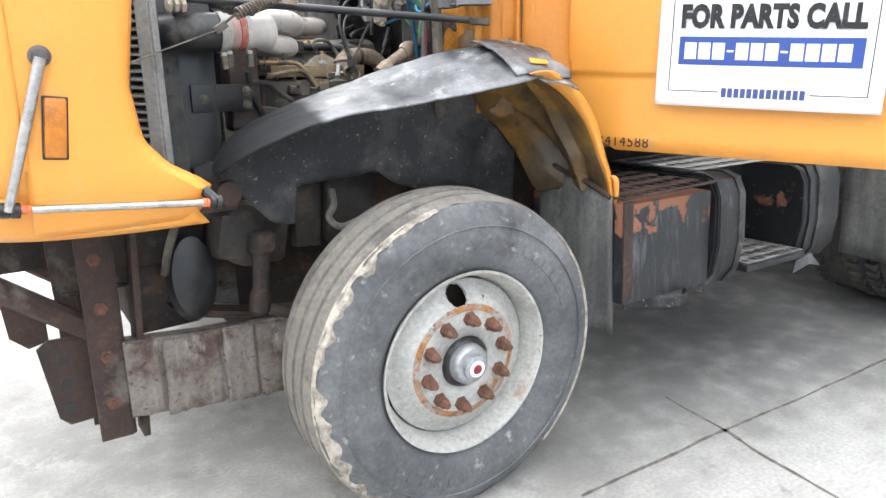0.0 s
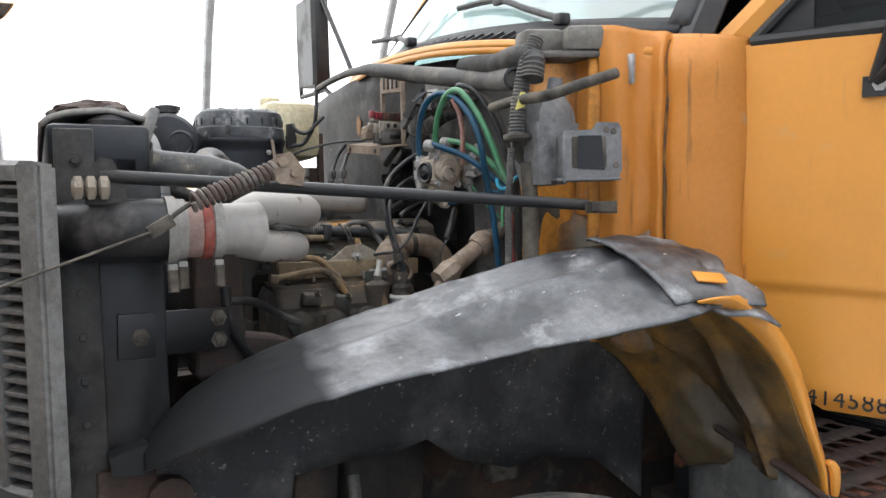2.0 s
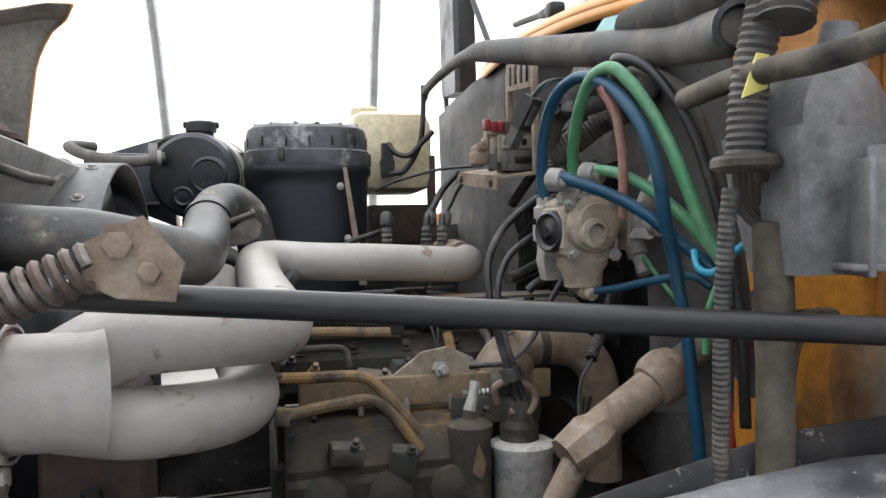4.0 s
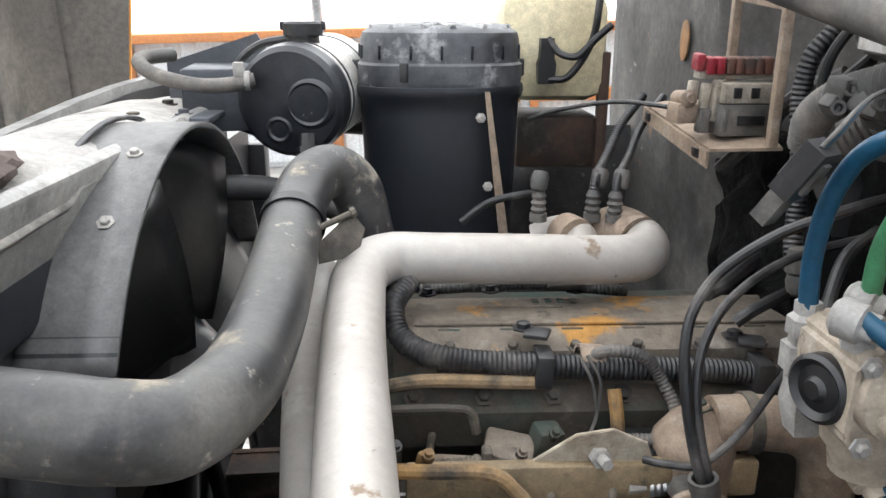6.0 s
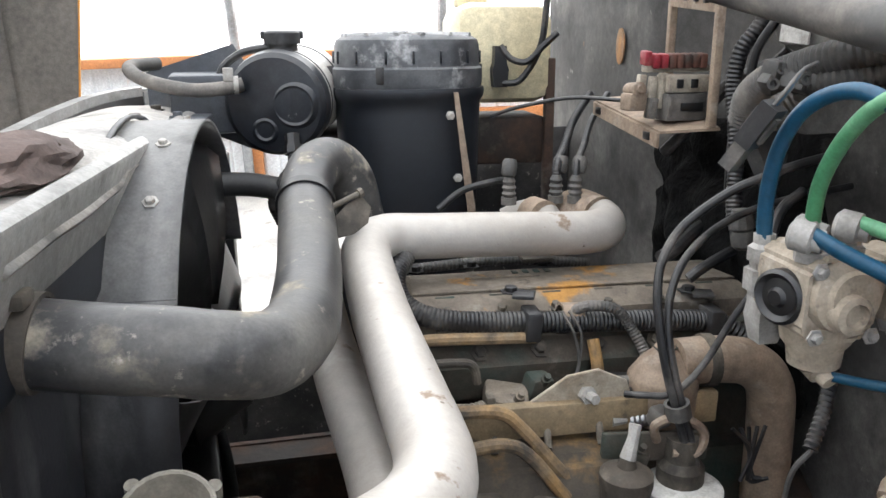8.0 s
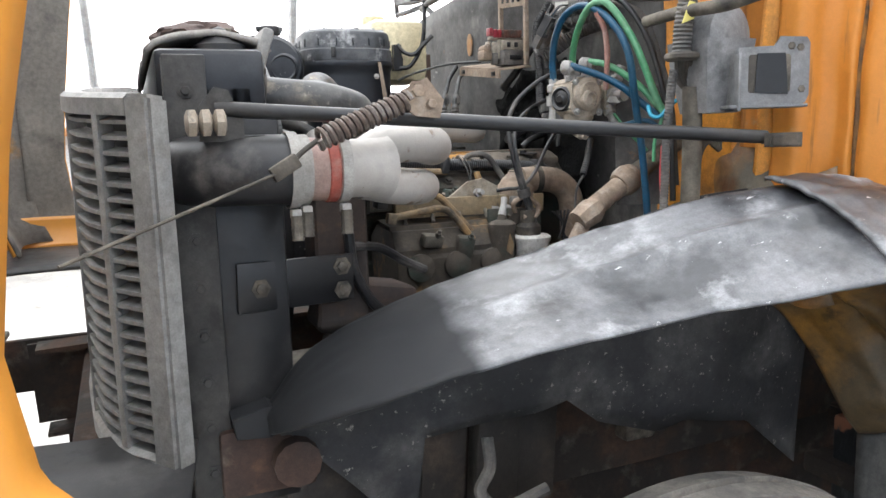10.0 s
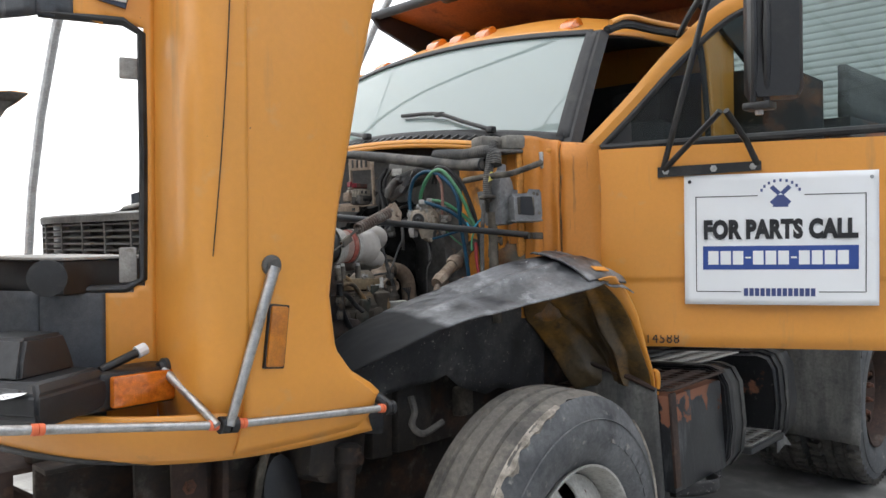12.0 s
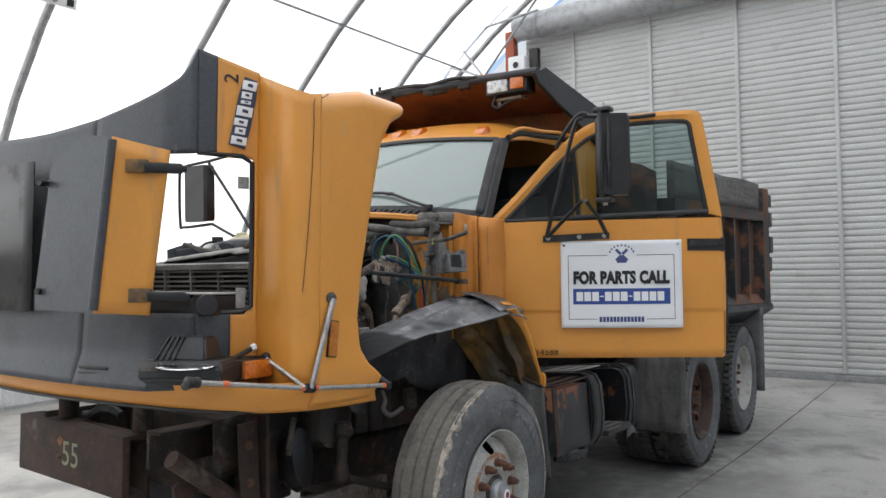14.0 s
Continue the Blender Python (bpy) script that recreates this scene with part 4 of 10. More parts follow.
# text as geometry
def lettering(name, text, size, m, material, parent, label="", depth=0.0006, spread=1.0, wide=0.0, tall=0.0, bold=0.0):
    cu = bpy.data.curves.new(name, "FONT")
    cu.body, cu.size, cu.extrude, cu.align_x, cu.align_y, cu.resolution_u = text, size, depth, 'CENTER', 'CENTER', 3
    cu.space_character, cu.offset = spread, bold
    ob = new(name, cu)
    me = bpy.data.meshes.new_from_object(ob)
    bpy.data.objects.remove(ob)
    bpy.data.curves.remove(cu)
    me.materials.clear()
    me.materials.append(material)
    if wide:
        xs, ys = [v.co.x for v in me.vertices], [v.co.y for v in me.vertices]
        me.transform(Matrix.Diagonal((wide / (max(xs) - min(xs)), tall / (max(ys) - min(ys)), 1, 1)) @ Matrix.Translation((-(max(xs) + min(xs)) / 2, -(max(ys) + min(ys)) / 2, 0)))
    me.transform(LEAN @ m)
    ob = new(name, me)
    ob.parent = parent
    if label:
        tagged(ob, label)
    return ob


fl_basis = Matrix(((0, bd.x, bn.x, 0), (0, bd.y, bn.y, 0), (1, 0, 0, 0), (0, 0, 0, 1)))
lettering("numeral", "2", 0.075, Matrix.Translation(on_flank(0.105, 0.009, 2.265)) @ fl_basis, M_ink, hood, "black numeral")

# hatch cover swung open in front of the opening
hatch = thing("hood_hatch", "hinged hood side hatch swung open, yellow with a grey top", "hatch")
bm = B()
a, b_, c, d = V(-1.708, -0.767, 2.0), V(-1.736, -0.725, 1.433), V(-1.602, -0.825, 1.425), V(-1.585, -0.895, 1.96)
sheet(bm, lambda u, v: tuple(a.lerp(d, u).lerp(b_.lerp(c, u), v) + V(0.01, 0.005, 0) * math.sin(math.pi * u)), 6, 12)
part("side_panel", bm, M_yellow, hatch, "yellow hatch side", solid=0.014)
bm = B()
slab(bm, [(-0.0, 0.0), (0.405, 0.0), (0.415, 0.05), (0.40, 0.50), (0.36, 0.53), (0.20, 0.60), (0.03, 0.57), (0.0, 0.55)], (-1.728, -0.725, 1.433), (0.03, 1, 0), (0.05, -0.07, 1), 0.014, 0.004)
part("top_panel", bm, M_gray, hatch, "matt grey hatch top")
bm = B()
tube(bm, [a + V(0, 0, -0.01), a.lerp(b_, 0.5), b_ + V(0, 0, 0.01)], 0.016, 10)
part("folded_edge", bm, M_gray, hatch)
for z, s in ((1.905, 0.0), (1.49, 0.02)):
    bm = B()
    box(bm, (-1.66 + s, -0.83, z), (0.07, 0.016, 0.045), (0, 0, -38), 0.004)
    lt = part("latch_base", bm, mat("brown_latch", (0.22, 0.11, 0.03), 0.5, blots=[((0.06, 0.045, 0.03), 20, 0.45, 0.62)]), hatch, "yellowed latch base")
    bm = B()
    box(bm, (-1.60 + s, -0.885, z - 0.004), (0.12, 0.024, 0.034), (0, 0, -38), 0.008)
    box(bm, (-1.553 + s, -0.918, z - 0.004), (0.03, 0.03, 0.022), (0, 0, -38), 0.006)
    part("latch_strap", bm, M_black, lt, "black rubber latch strap")
bm = B()
rod(bm, (-1.73, -0.36, 1.50), (-1.49, -0.30, 1.50), 0.012)
part("hinge_arm", bm, M_black, hatch)
bm = B()
rod(bm, (-1.73, -0.36, 1.88), (-1.49, -0.30, 1.88), 0.012)
part("hinge_arm", bm, M_black, hatch)

# auxiliary plough headlamp with its turn signal
M_lampblack = mat("lamp_black", (0.014, 0.015, 0.017), 0.45, blots=[((0.05, 0.05, 0.052), 5, 0.5, 0.8)], bump=[(260, 0.25)])
plow = thing("plough_lamp", "black auxiliary headlamp with an amber turn signal bolted to the hood", "headlamp")
pm = pose(-1.49, -0.90, 1.262, 0, 0, -59) @ Matrix.Scale(0.86, 4)
bm = B()


def lamp_box(bm, tiers, bev):
    bb = B()
    rings(bb, [[pm @ V(x0, y0, z), pm @ V(x1, y0, z), pm @ V(x1, y1, z), pm @ V(x0, y1, z)] for z, x0, x1, y0, y1 in tiers])
    bmesh.ops.bevel(bb, geom=bb.edges[:], offset=bev, segments=2, affect='EDGES')
    me = bpy.data.meshes.new("lamp_tier")
    bb.to_mesh(me)
    bb.free()
    bm.from_mesh(me)


lamp_box(bm, ((-0.07, -0.13, 0.15, -0.09, 0.10), (-0.045, -0.165, 0.158, -0.115, 0.12), (0.0, -0.16, 0.155, -0.11, 0.12), (0.022, -0.15, 0.13, -0.085, 0.11)), 0.006)
hous = part("housing", bm, M_lampblack, plow, "black moulded lamp housing")
bm = B()
lamp_box(bm, ((0.018, -0.115, 0.082, -0.075, 0.10), (0.06, -0.10, 0.074, -0.06, 0.095), (0.104, -0.075, 0.062, -0.035, 0.085)), 0.007)
part("upper_housing", bm, M_lampblack, hous)
bm = B()
lathe(bm, pm @ V(0.015, -0.106, 0.006), pm.to_3x3() @ V(0, -1, 0.55), [(0, 0.098), (0.005, 0.092), (0.012, 0.06), (0.014, 0.0)], 28)
bmesh.ops.scale(bm, vec=(1, 1, 0.12), verts=bm.verts, space=Matrix.Translation(-(pm @ V(0.015, -0.106, 0.006))))
part("lamp_glass", bm, M_chrome, plow, "bright headlamp glass seen edge on")
for k in range(4):
    bm = B()
    rings(bm, [[pm @ (V(-0.113 + 0.023 * k, -0.079, 0.018).lerp(V(-0.074 + 0.019 * k, -0.039, 0.107), t) + V(sx * 0.004, sy, 0)) for sx, sy in ((-1, 0.012), (1, 0.012), (1, -0.006), (-1, -0.006))] for t in (0.05, 0.5, 1.0)])
    part("rib", bm, M_blackplastic, hous)
bm = B()
box(bm, pm @ V(-0.115, -0.113, 0.0), (0.06, 0.006, 0.03), (0, 0, -59), 0.002)
part("name_plate", bm, M_rubber, hous)
bm = B()
box(bm, (-1.315, -0.925, 1.232), (0.24, 0.09, 0.075), (0, 0, 2), 0.008)
sg = part("signal_housing", bm, M_black, plow)
bm = B()
box(bm, (-1.275, -0.975, 1.232), (0.13, 0.022, 0.062), (0, 0, 2), 0.006)
part("signal_lens", bm, M_orange, sg, "amber turn signal lens")
bm = B()
rod(bm, (-1.34, -0.93, 1.27), (-1.255, -0.925, 1.30), 0.009)
part("wire_stub", bm, M_black, plow)
bm = B()
rod(bm, (-1.265, -0.926, 1.297), (-1.245, -0.924, 1.304), 0.013)
part("wire_cap", bm, M_sign, plow)

# chrome support rods
rods = thing("support_rods", "steel support rods with orange bands clamped across the fender", "rods")
ends = [V(-1.63, -1.088, 1.231), V(-1.183, -1.125, 1.166), V(-0.742, -1.125, 1.128)]
for p, q in ((ends[0], ends[1]), (ends[1], ends[2])):
    bm = B()
    rod(bm, p, q, 0.0085, 14)
    part("bar", bm, M_steel, rods, "bright steel rod")
bm = B()
rod(bm, ends[1] + V(0.005, -0.012, 0.0), V(-1.078, -1.145, 1.474), 0.0095, 12, 0.012)
part("brace", bm, M_steel, rods)
bm = B()
rod(bm, ends[1] + V(-0.02, -0.01, 0.005), V(-1.225, -0.96, 1.262), 0.0075, 12, 0.010)
part("brace", bm, M_steel, rods)
for p, d in ((V(-1.078, -1.14, 1.476), V(0, -1, 0)), (V(-1.225, -0.955, 1.262), V(-1, 0, 0))):
    bm = B()
    lathe(bm, p - d * 0.012, d, [(0, 0.022), (0.01, 0.022), (0.014, 0.016), (0.02, 0.014)], 16)
    part("foot_washer", bm, M_rubber, rods)
for t0, mm, nm, w in ((0.13, M_redband, "orange_band", 0.022), (0.475, M_redband, "orange_band", 0.02), (0.545, M_redband, "orange_band", 0.02), (0.97, M_redband, "orange_band", 0.018), (0.51, M_black, "clamp", 0.04), (0.0, M_black, "end_clamp", 0.045), (0.995, M_black, "end_clamp", 0.03)):
    p = ends[0].lerp(ends[1], t0 / 0.5) if t0 < 0.5 else ends[1].lerp(ends[2], (t0 - 0.5) / 0.5)
    dd = (ends[2] - ends[0]).normalized()
    bm = B()
    r = 0.0105 if nm == "orange_band" else 0.017
    lathe(bm, p - dd * w / 2, dd, [(0, r * 0.8), (0.002, r), (w * 0.45, r), (w * 0.5, r * 0.82), (w * 0.55, r), (w - 0.002, r), (w, r * 0.8)], 16)
    part(nm, bm, mm, rods)
for p, q in (((-0.765, -1.10, 1.155), (-0.745, -1.13, 1.13)), ((-1.62, -1.04, 1.215), (-1.63, -1.09, 1.231))):
    bm = B()
    rod(bm, p, q, 0.014, 10)
    part("end_stud", bm, M_black, rods)


LEAN = HALL_AXES
# ---- frame, hitch and axle ----
chassis = thing("chassis", "rusty black truck frame with cross members", "chassis")
for y in (-0.33, 0.53):
    bm = B()
    slab(bm, [(-1.05, 0.74), (0.4, 0.72), (5.6, 0.78), (5.6, 1.02), (0.4, 0.98), (-1.05, 0.97)], (0, y, 0), X, Z, 0.012)
    for z0 in (0.725, 0.965):
        box(bm, (-0.3, y + 0.035 * (1 if y < 0 else -1), z0), (1.45, 0.08, 0.012))
    part("frame_rail", bm, M_frame, chassis, "rusty frame rail")
for x, z in ((-0.85, 0.85), (0.55, 0.85), (1.6, 0.9), (2.5, 0.9), (3.7, 0.9), (5.5, 0.9)):
    bm = B()
    box(bm, (x, 0.1, z), (0.12, 0.84, 0.18), bev=0.01)
    part("cross_member", bm, M_frame, chassis)
bm = B()
rod(bm, (1.0, 0.1, 0.75), (3.0, 0.1, 0.6), 0.055, 14)
part("drive_shaft", bm, M_frame, chassis)
for x in (3.02, 4.4):
    bm = B()
    rod(bm, (x, -0.9, 0.52), (x, 1.1, 0.52), 0.09, 14)
    lathe(bm, (x, 0.1, 0.52), (1, 0, 0), [(-0.2, 0.06), (-0.15, 0.18), (0.1, 0.2), (0.16, 0.08)], 20)
    part("rear_axle", bm, M_frame, chassis)
    for y in (-0.45, 0.65):
        bm = B()
        for k in range(7):
            box(bm, (3.71, y, 0.66 + 0.018 * k), (1.7 - 0.16 * k, 0.09, 0.014), bev=0.002)
        if x < 3.5:
            part("leaf_spring", bm, M_frame, chassis)
# front axle beam, springs, steering
bm = B()
rod(bm, (0, -0.95, 0.47), (0, -0.62, 0.40), 0.055, 10)
rod(bm, (0, -0.62, 0.40), (0, 0.72, 0.40), 0.055, 10)
rod(bm, (0, 0.72, 0.40), (0, 1.1, 0.47), 0.055, 10)
part("front_axle", bm, M_frame, chassis, "greasy front axle beam")
for y in (-0.38, 0.58):
    bm = B()
    for k in range(6):
        n = 10
        L = 0.72 - 0.09 * k
        rings(bm, [[V(-L + 2 * L * i / n, y + dy, 0.50 + 0.13 * ((2 * i / n - 1) * L / 0.72) ** 2 - 0.014 * k + dz) for dy, dz in ((-0.04, 0), (0.04, 0), (0.04, 0.012), (-0.04, 0.012))] for i in range(n + 1)])
    part("leaf_spring", bm, M_rust, chassis, "rusted leaf spring pack")
LEAN = BAY_AXES
bm = B()
lathe(bm, (-0.44, -0.56, 0.88), (-0.12, 0, -1), [(-0.03, 0.03), (-0.02, 0.045), (0.03, 0.045), (0.05, 0.03), (0.17, 0.026), (0.19, 0.036), (0.245, 0.036), (0.262, 0.02)], 16)
lathe(bm, (-0.44, -0.56, 0.862), (0.25, -1, 0), [(-0.05, 0.04), (0.02, 0.04), (0.035, 0.028), (0.05, 0.018)], 12)
part("pitman_arm", bm, M_rustdark, chassis, "mud-caked steering arm")
bm = B()
box(bm, (-0.46, -0.46, 0.90), (0.26, 0.16, 0.20), (0, 12, 6), 0.03)
lathe(bm, (-0.47, -0.40, 0.88), (0, -1, 0), [(0, 0.10), (0.12, 0.095), (0.14, 0.06)], 20)
part("steering_gear", bm, M_greasy, chassis, "greasy steering gear box")
# added sheet that hides the bright floor beyond, in place of underbody shade
bm = B()
box(bm, (0.45, -0.27, 0.60), (1.80, 0.02, 0.40), bev=0.004)
part("side_plate", bm, M_frame, chassis, "dark sheet standing in for the shade under the frame rail")
bm = B()
lathe(bm, (-0.665, -0.46, 0.765), (0.1, -1, 0.15), [(-0.06, 0.02), (-0.05, 0.085), (0.0, 0.105), (0.05, 0.095), (0.07, 0.03)], 24)
bmesh.ops.scale(bm, vec=(0.78, 1, 1.45), verts=bm.verts, space=Matrix.Translation(-V(-0.665, -0.46, 0.765)))
part("horn_can", bm, M_black, chassis, "dusty black oval can")
bm = B()
tube(bm, [(-0.70, -0.50, 0.96), (-0.735, -0.51, 0.88), (-0.755, -0.51, 0.80)], 0.014, 8)
part("bent_pipe", bm, M_grime, chassis)
bm = B()
rod(bm, (-0.44, -0.58, 0.64), (0.05, -0.72, 0.46), 0.02, 10)
part("drag_link", bm, M_greasy, chassis)
M_mudsteel = mat("muddy_steel", (0.20, 0.172, 0.150), 0.92, blots=[((0.085, 0.055, 0.042), 7, 0.46, 0.62), ((0.34, 0.31, 0.28), 11, 0.55, 0.72, 0.95, (2, 2, 0.5)), ((0.05, 0.036, 0.03), 30, 0.58, 0.7)], bump=[(90, 1.2), (300, 0.4)])
bm = B()
rings(bm, [[V(x, y, z) for y, z in ((yy - 0.03, z0), (yy + 0.03, z0), (yy + 0.03, z1), (yy - 0.03, z1))] for x, yy, z0, z1 in ((-0.93, -0.45, 0.335, 0.600), (-0.66, -0.455, 0.318, 0.578), (-0.40, -0.46, 0.300, 0.575), (-0.05, -0.47, 0.300, 0.575))])
pbeam = part("push_beam", bm, M_mudsteel, chassis, "flaking push beam caked with pale mud")
for x0, x1, z0, z1 in ((-0.905, -0.80, 0.335, 0.59), (-0.785, -0.60, 0.315, 0.575), (-0.585, -0.475, 0.302, 0.57), (-0.465, -0.30, 0.296, 0.565)):
    bm = B()
    sheet(bm, lambda u, v: (x0 + (x1 - x0) * u + 0.006 * noise.noise((v * 9, x0 * 7, 1)), -0.489 - 0.012 * u * 0.4 + 0.006 * noise.noise((u * 4 + x0 * 9, v * 5, 2)), z0 + (z1 - z0) * v + 0.010 * noise.noise((u * 6, x0 * 5, v))), 10, 10)
    part("mud_plate", bm, M_mudsteel, pbeam, solid=0.008)

hitch = thing("plough_hitch", "rusty steel plough hitch at the front of the frame", "hitch")
for sy in (-1, 1):
    bm = B()
    box(bm, (-0.905, sy * 0.40, 0.625), (0.02, 0.15, 0.70), bev=0.004)
    web = part("upright", bm, M_rust, hitch, "rusty upright channel")
    for y in (0.475, 0.325)[:2 if sy < 0 else 1]:
        bm = B()
        box(bm, (-0.955, sy * y, 0.625), (0.10, 0.014, 0.70), bev=0.003)
        part("flange", bm, M_rust, web)
    for z in (0.40, 0.56, 0.72, 0.88):
        bm = B()
        bolt(bm, (-0.955, sy * 0.483, z), (0, sy, 0), 0.013, 0.012)
        part("bolt", bm, M_lug, web)
bm = B()
box(bm, (-0.845, -0.42, 0.62), (0.022, 0.10, 0.74), (0, 3, 0), 0.003)
part("side_bar", bm, M_rust, hitch)
bm = B()
slab(bm, [(-1.145, 0.60), (-1.11, 0.625), (-0.99, 0.62), (-0.985, 0.335), (-1.08, 0.33), (-1.11, 0.36)], (0, -0.385, 0), X, Z, 0.022, 0.003)
ear = part("ear_plate", bm, M_rust, hitch, "drilled ear plate")
for z in (0.555, 0.475, 0.39):
    bm = B()
    lathe(bm, (-1.075, -0.412, z), (0, 1, 0), [(0, 0.018), (0.004, 0.018)], 16)
    part("pin_hole", bm, M_black, ear)
bm = B()
slab(bm, [(-1.22, 0.74), (-1.19, 0.76), (-1.10, 0.74), (-1.10, 0.60), (-1.16, 0.585), (-1.21, 0.63)], (0, -0.30, 0), X, Z, 0.022, 0.003)
part("ear_plate", bm, M_rust, hitch)
bm = B()
rod(bm, (-1.30, -0.42, 0.88), (-0.98, -0.42, 0.64), 0.038, 10)
part("diagonal_brace", bm, M_rust, hitch)
bm = B()
rod(bm, (-1.30, 0.40, 0.88), (-0.98, 0.42, 0.64), 0.038, 10)
part("diagonal_brace", bm, M_rust, hitch)
LEAN = HOOD_AXES
bm = B()
box(bm, (-1.285, 0.19, 0.795), (0.035, 0.90, 0.25), (0, 0, -3), 0.006)
beam = part("front_beam", bm, M_rust, hitch, "rusty front beam with chalk marks")
for zz in (0.912, 0.678):
    bm = B()
    box(bm, (-1.235, 0.19, zz), (0.09, 0.90, 0.016), (0, 0, -3), 0.004)
    part("flange", bm, M_rust, beam)
for k, z in enumerate((0.735, 0.87)):
    bm = B()
    bolt(bm, (-1.305, -0.22, z), (-1, 0, 0), 0.014, 0.012)
    part("bolt", bm, M_rust, hitch)
bm = B()
box(bm, (-1.07, -0.34, 0.87), (0.40, 0.02, 0.15), (0, 0, 0), 0.004)
box(bm, (-1.07, -0.375, 0.94), (0.40, 0.09, 0.014), (0, 0, 0), 0.003)
part("side_plate", bm, M_frame, hitch)
bm = B()
box(bm, (-1.05, 0.45, 0.87), (0.42, 0.02, 0.15), (0, 0, 0), 0.004)
part("side_plate", bm, M_frame, hitch)
for y, z1 in ((-0.20, 1.06), (0.36, 1.06)):
    bm = B()
    rod(bm, (-1.20, y, 0.91), (-1.24, y - 0.07, z1), 0.042, 14)
    part("pivot_post", bm, M_frame, hitch)
bm = B()
tube(bm, [(-1.16, 0.30, 0.93), (-1.2, 0.18, 0.95), (-1.19, 0.08, 0.99), (-1.17, 0.0, 0.96)], 0.02, 8)
part("hose_stub", bm, M_hose, hitch)
Mbm = Matrix.Translation((-1.304, 0.16, 0.79)) @ Matrix.Rotation(radians(-3), 4, 'Z') @ Matrix(((0, 0, -1, 0), (-1, 0, 0, 0), (0, 1, 0, 0), (0, 0, 0, 1)))
lettering("chalk_number", "55", 0.15, Mbm, mat("chalk_green", (0.22, 0.26, 0.16), 0.9), beam, "faint chalked numerals", 0.0004)
for y, z in ((0.24, 0.845), (0.06, 0.865)):
    bm = B()
    lathe(bm, (-1.304, y, z), (-1, 0, 0), [(0, 0.022), (0.002, 0.02)], 14)
    part("rust_spot", bm, mat("bright_rust", (0.30, 0.15, 0.07), 0.9, blots=[((0.12, 0.05, 0.03), 60, 0.4, 0.6)]), beam)


LEAN = BAY_AXES
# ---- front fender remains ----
# fender front coloured darker and duller: painted shading where the sheet bends down
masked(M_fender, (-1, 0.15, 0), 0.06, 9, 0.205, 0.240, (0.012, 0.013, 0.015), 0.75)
fender = thing("inner_fender", "scuffed black plastic inner fender bent over the tyre", "fender")
FI = [(-0.60, -0.60, 1.150), (-0.526, -0.585, 1.225), (-0.448, -0.608, 1.278), (-0.336, -0.625, 1.320), (-0.236, -0.664, 1.356), (-0.132, -0.705, 1.391), (-0.025, -0.746, 1.426), (0.088, -0.780, 1.455), (0.226, -0.824, 1.482), (0.335, -0.87, 1.492)]
FO = [(-0.605, -0.67, 1.128), (-0.555, -0.80, 1.183), (-0.49, -0.895, 1.233), (-0.40, -0.950, 1.272), (-0.28, -0.983, 1.300), (-0.15, -0.985, 1.312), (-0.03, -0.99, 1.320), (0.06, -1.03, 1.336), (0.16, -1.07, 1.352), (0.25, -1.105, 1.370), (0.335, -1.105, 1.382)]


def fend(u, v):
    p, q = lerp_pts(FI, u), lerp_pts(FO, u)
    b = p.lerp(q, v) + Z * (0.010 * math.sin(math.pi * v))
    ridge = 0.012 * max(0.0, 1 - abs(v - 0.62 + 0.25 * u) / 0.10) * min(1.0, max(0.0, (u - 0.35) / 0.2))
    dent = 0.004 * noise.noise((u * 9, v * 3, 1.3)) + 0.003 * noise.noise((u * 22, v * 8, 4.1))
    return b.x, b.y, b.z + dent + ridge


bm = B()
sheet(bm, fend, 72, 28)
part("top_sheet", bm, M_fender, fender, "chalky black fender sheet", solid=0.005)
bm = B()


def lip(u, v):
    q = lerp_pts(FI, u)
    return q.x, q.y + 0.015 * v, q.z - 0.05 * v


sheet(bm, lip, 40, 2)
part("inner_lip", bm, M_fender, fender, solid=0.005)
bm = B()
slab(bm, [(-0.66, 1.15), (-0.60, 1.165), (-0.555, 1.135), (-0.60, 1.11), (-0.655, 1.115)], (0, -0.64, 0), X, Z, -0.09, 0.002)
part("front_tab", bm, M_fender, fender)
# rear corner: folded rubber and a scrap of yellow skin
bm = B()
sheet(bm, lambda u, v: (0.245 + (0.20 + 0.03 * noise.noise((v * 5, 1, 2))) * u, -0.835 - 0.245 * v - 0.03 * u, 1.502 - 0.02 * u * u - 0.098 * v * v - 0.012 * v + 0.009 * abs(math.sin(8.5 * v + 1.2 * u)) * min(1, 3 * u) + 0.005 * noise.noise((u * 7, v * 9, 3))), 22, 40)
part("folded_corner", bm, M_fender, fender, "curled rubber corner", solid=0.007)
bm = B()
sheet(bm, lambda u, v: (0.30 + 0.16 * u, -1.00 - 0.10 * v - 0.03 * u, 1.440 - 0.045 * u - 0.055 * v + 0.006 * math.sin(7 * u + 3 * v)), 12, 10)
part("torn_tongue", bm, M_fender, fender, "torn dark rubber tongue", solid=0.006)
bm = B()
box(bm, (0.350, -1.062, 1.432), (0.058, 0.036, 0.004), (24, 6, -24), 0.001)
part("yellow_scrap", bm, M_yellow, fender, "torn yellow scrap")

liner = thing("splash_liner", "speckled dark splash liner hanging behind the tyre", "liner")
LOWX = [-0.60, -0.56, -0.53, -0.50, -0.47, -0.42, -0.345, -0.335, -0.33, -0.22, -0.10, -0.04, 0.03, 0.17, 0.24, 0.42, 0.62]
LOWZ = [1.10, 1.10, 1.06, 1.03, 1.00, 0.945, 0.93, 0.96, 1.055, 1.065, 1.07, 1.085, 1.03, 0.985, 1.00, 0.96, 0.80]


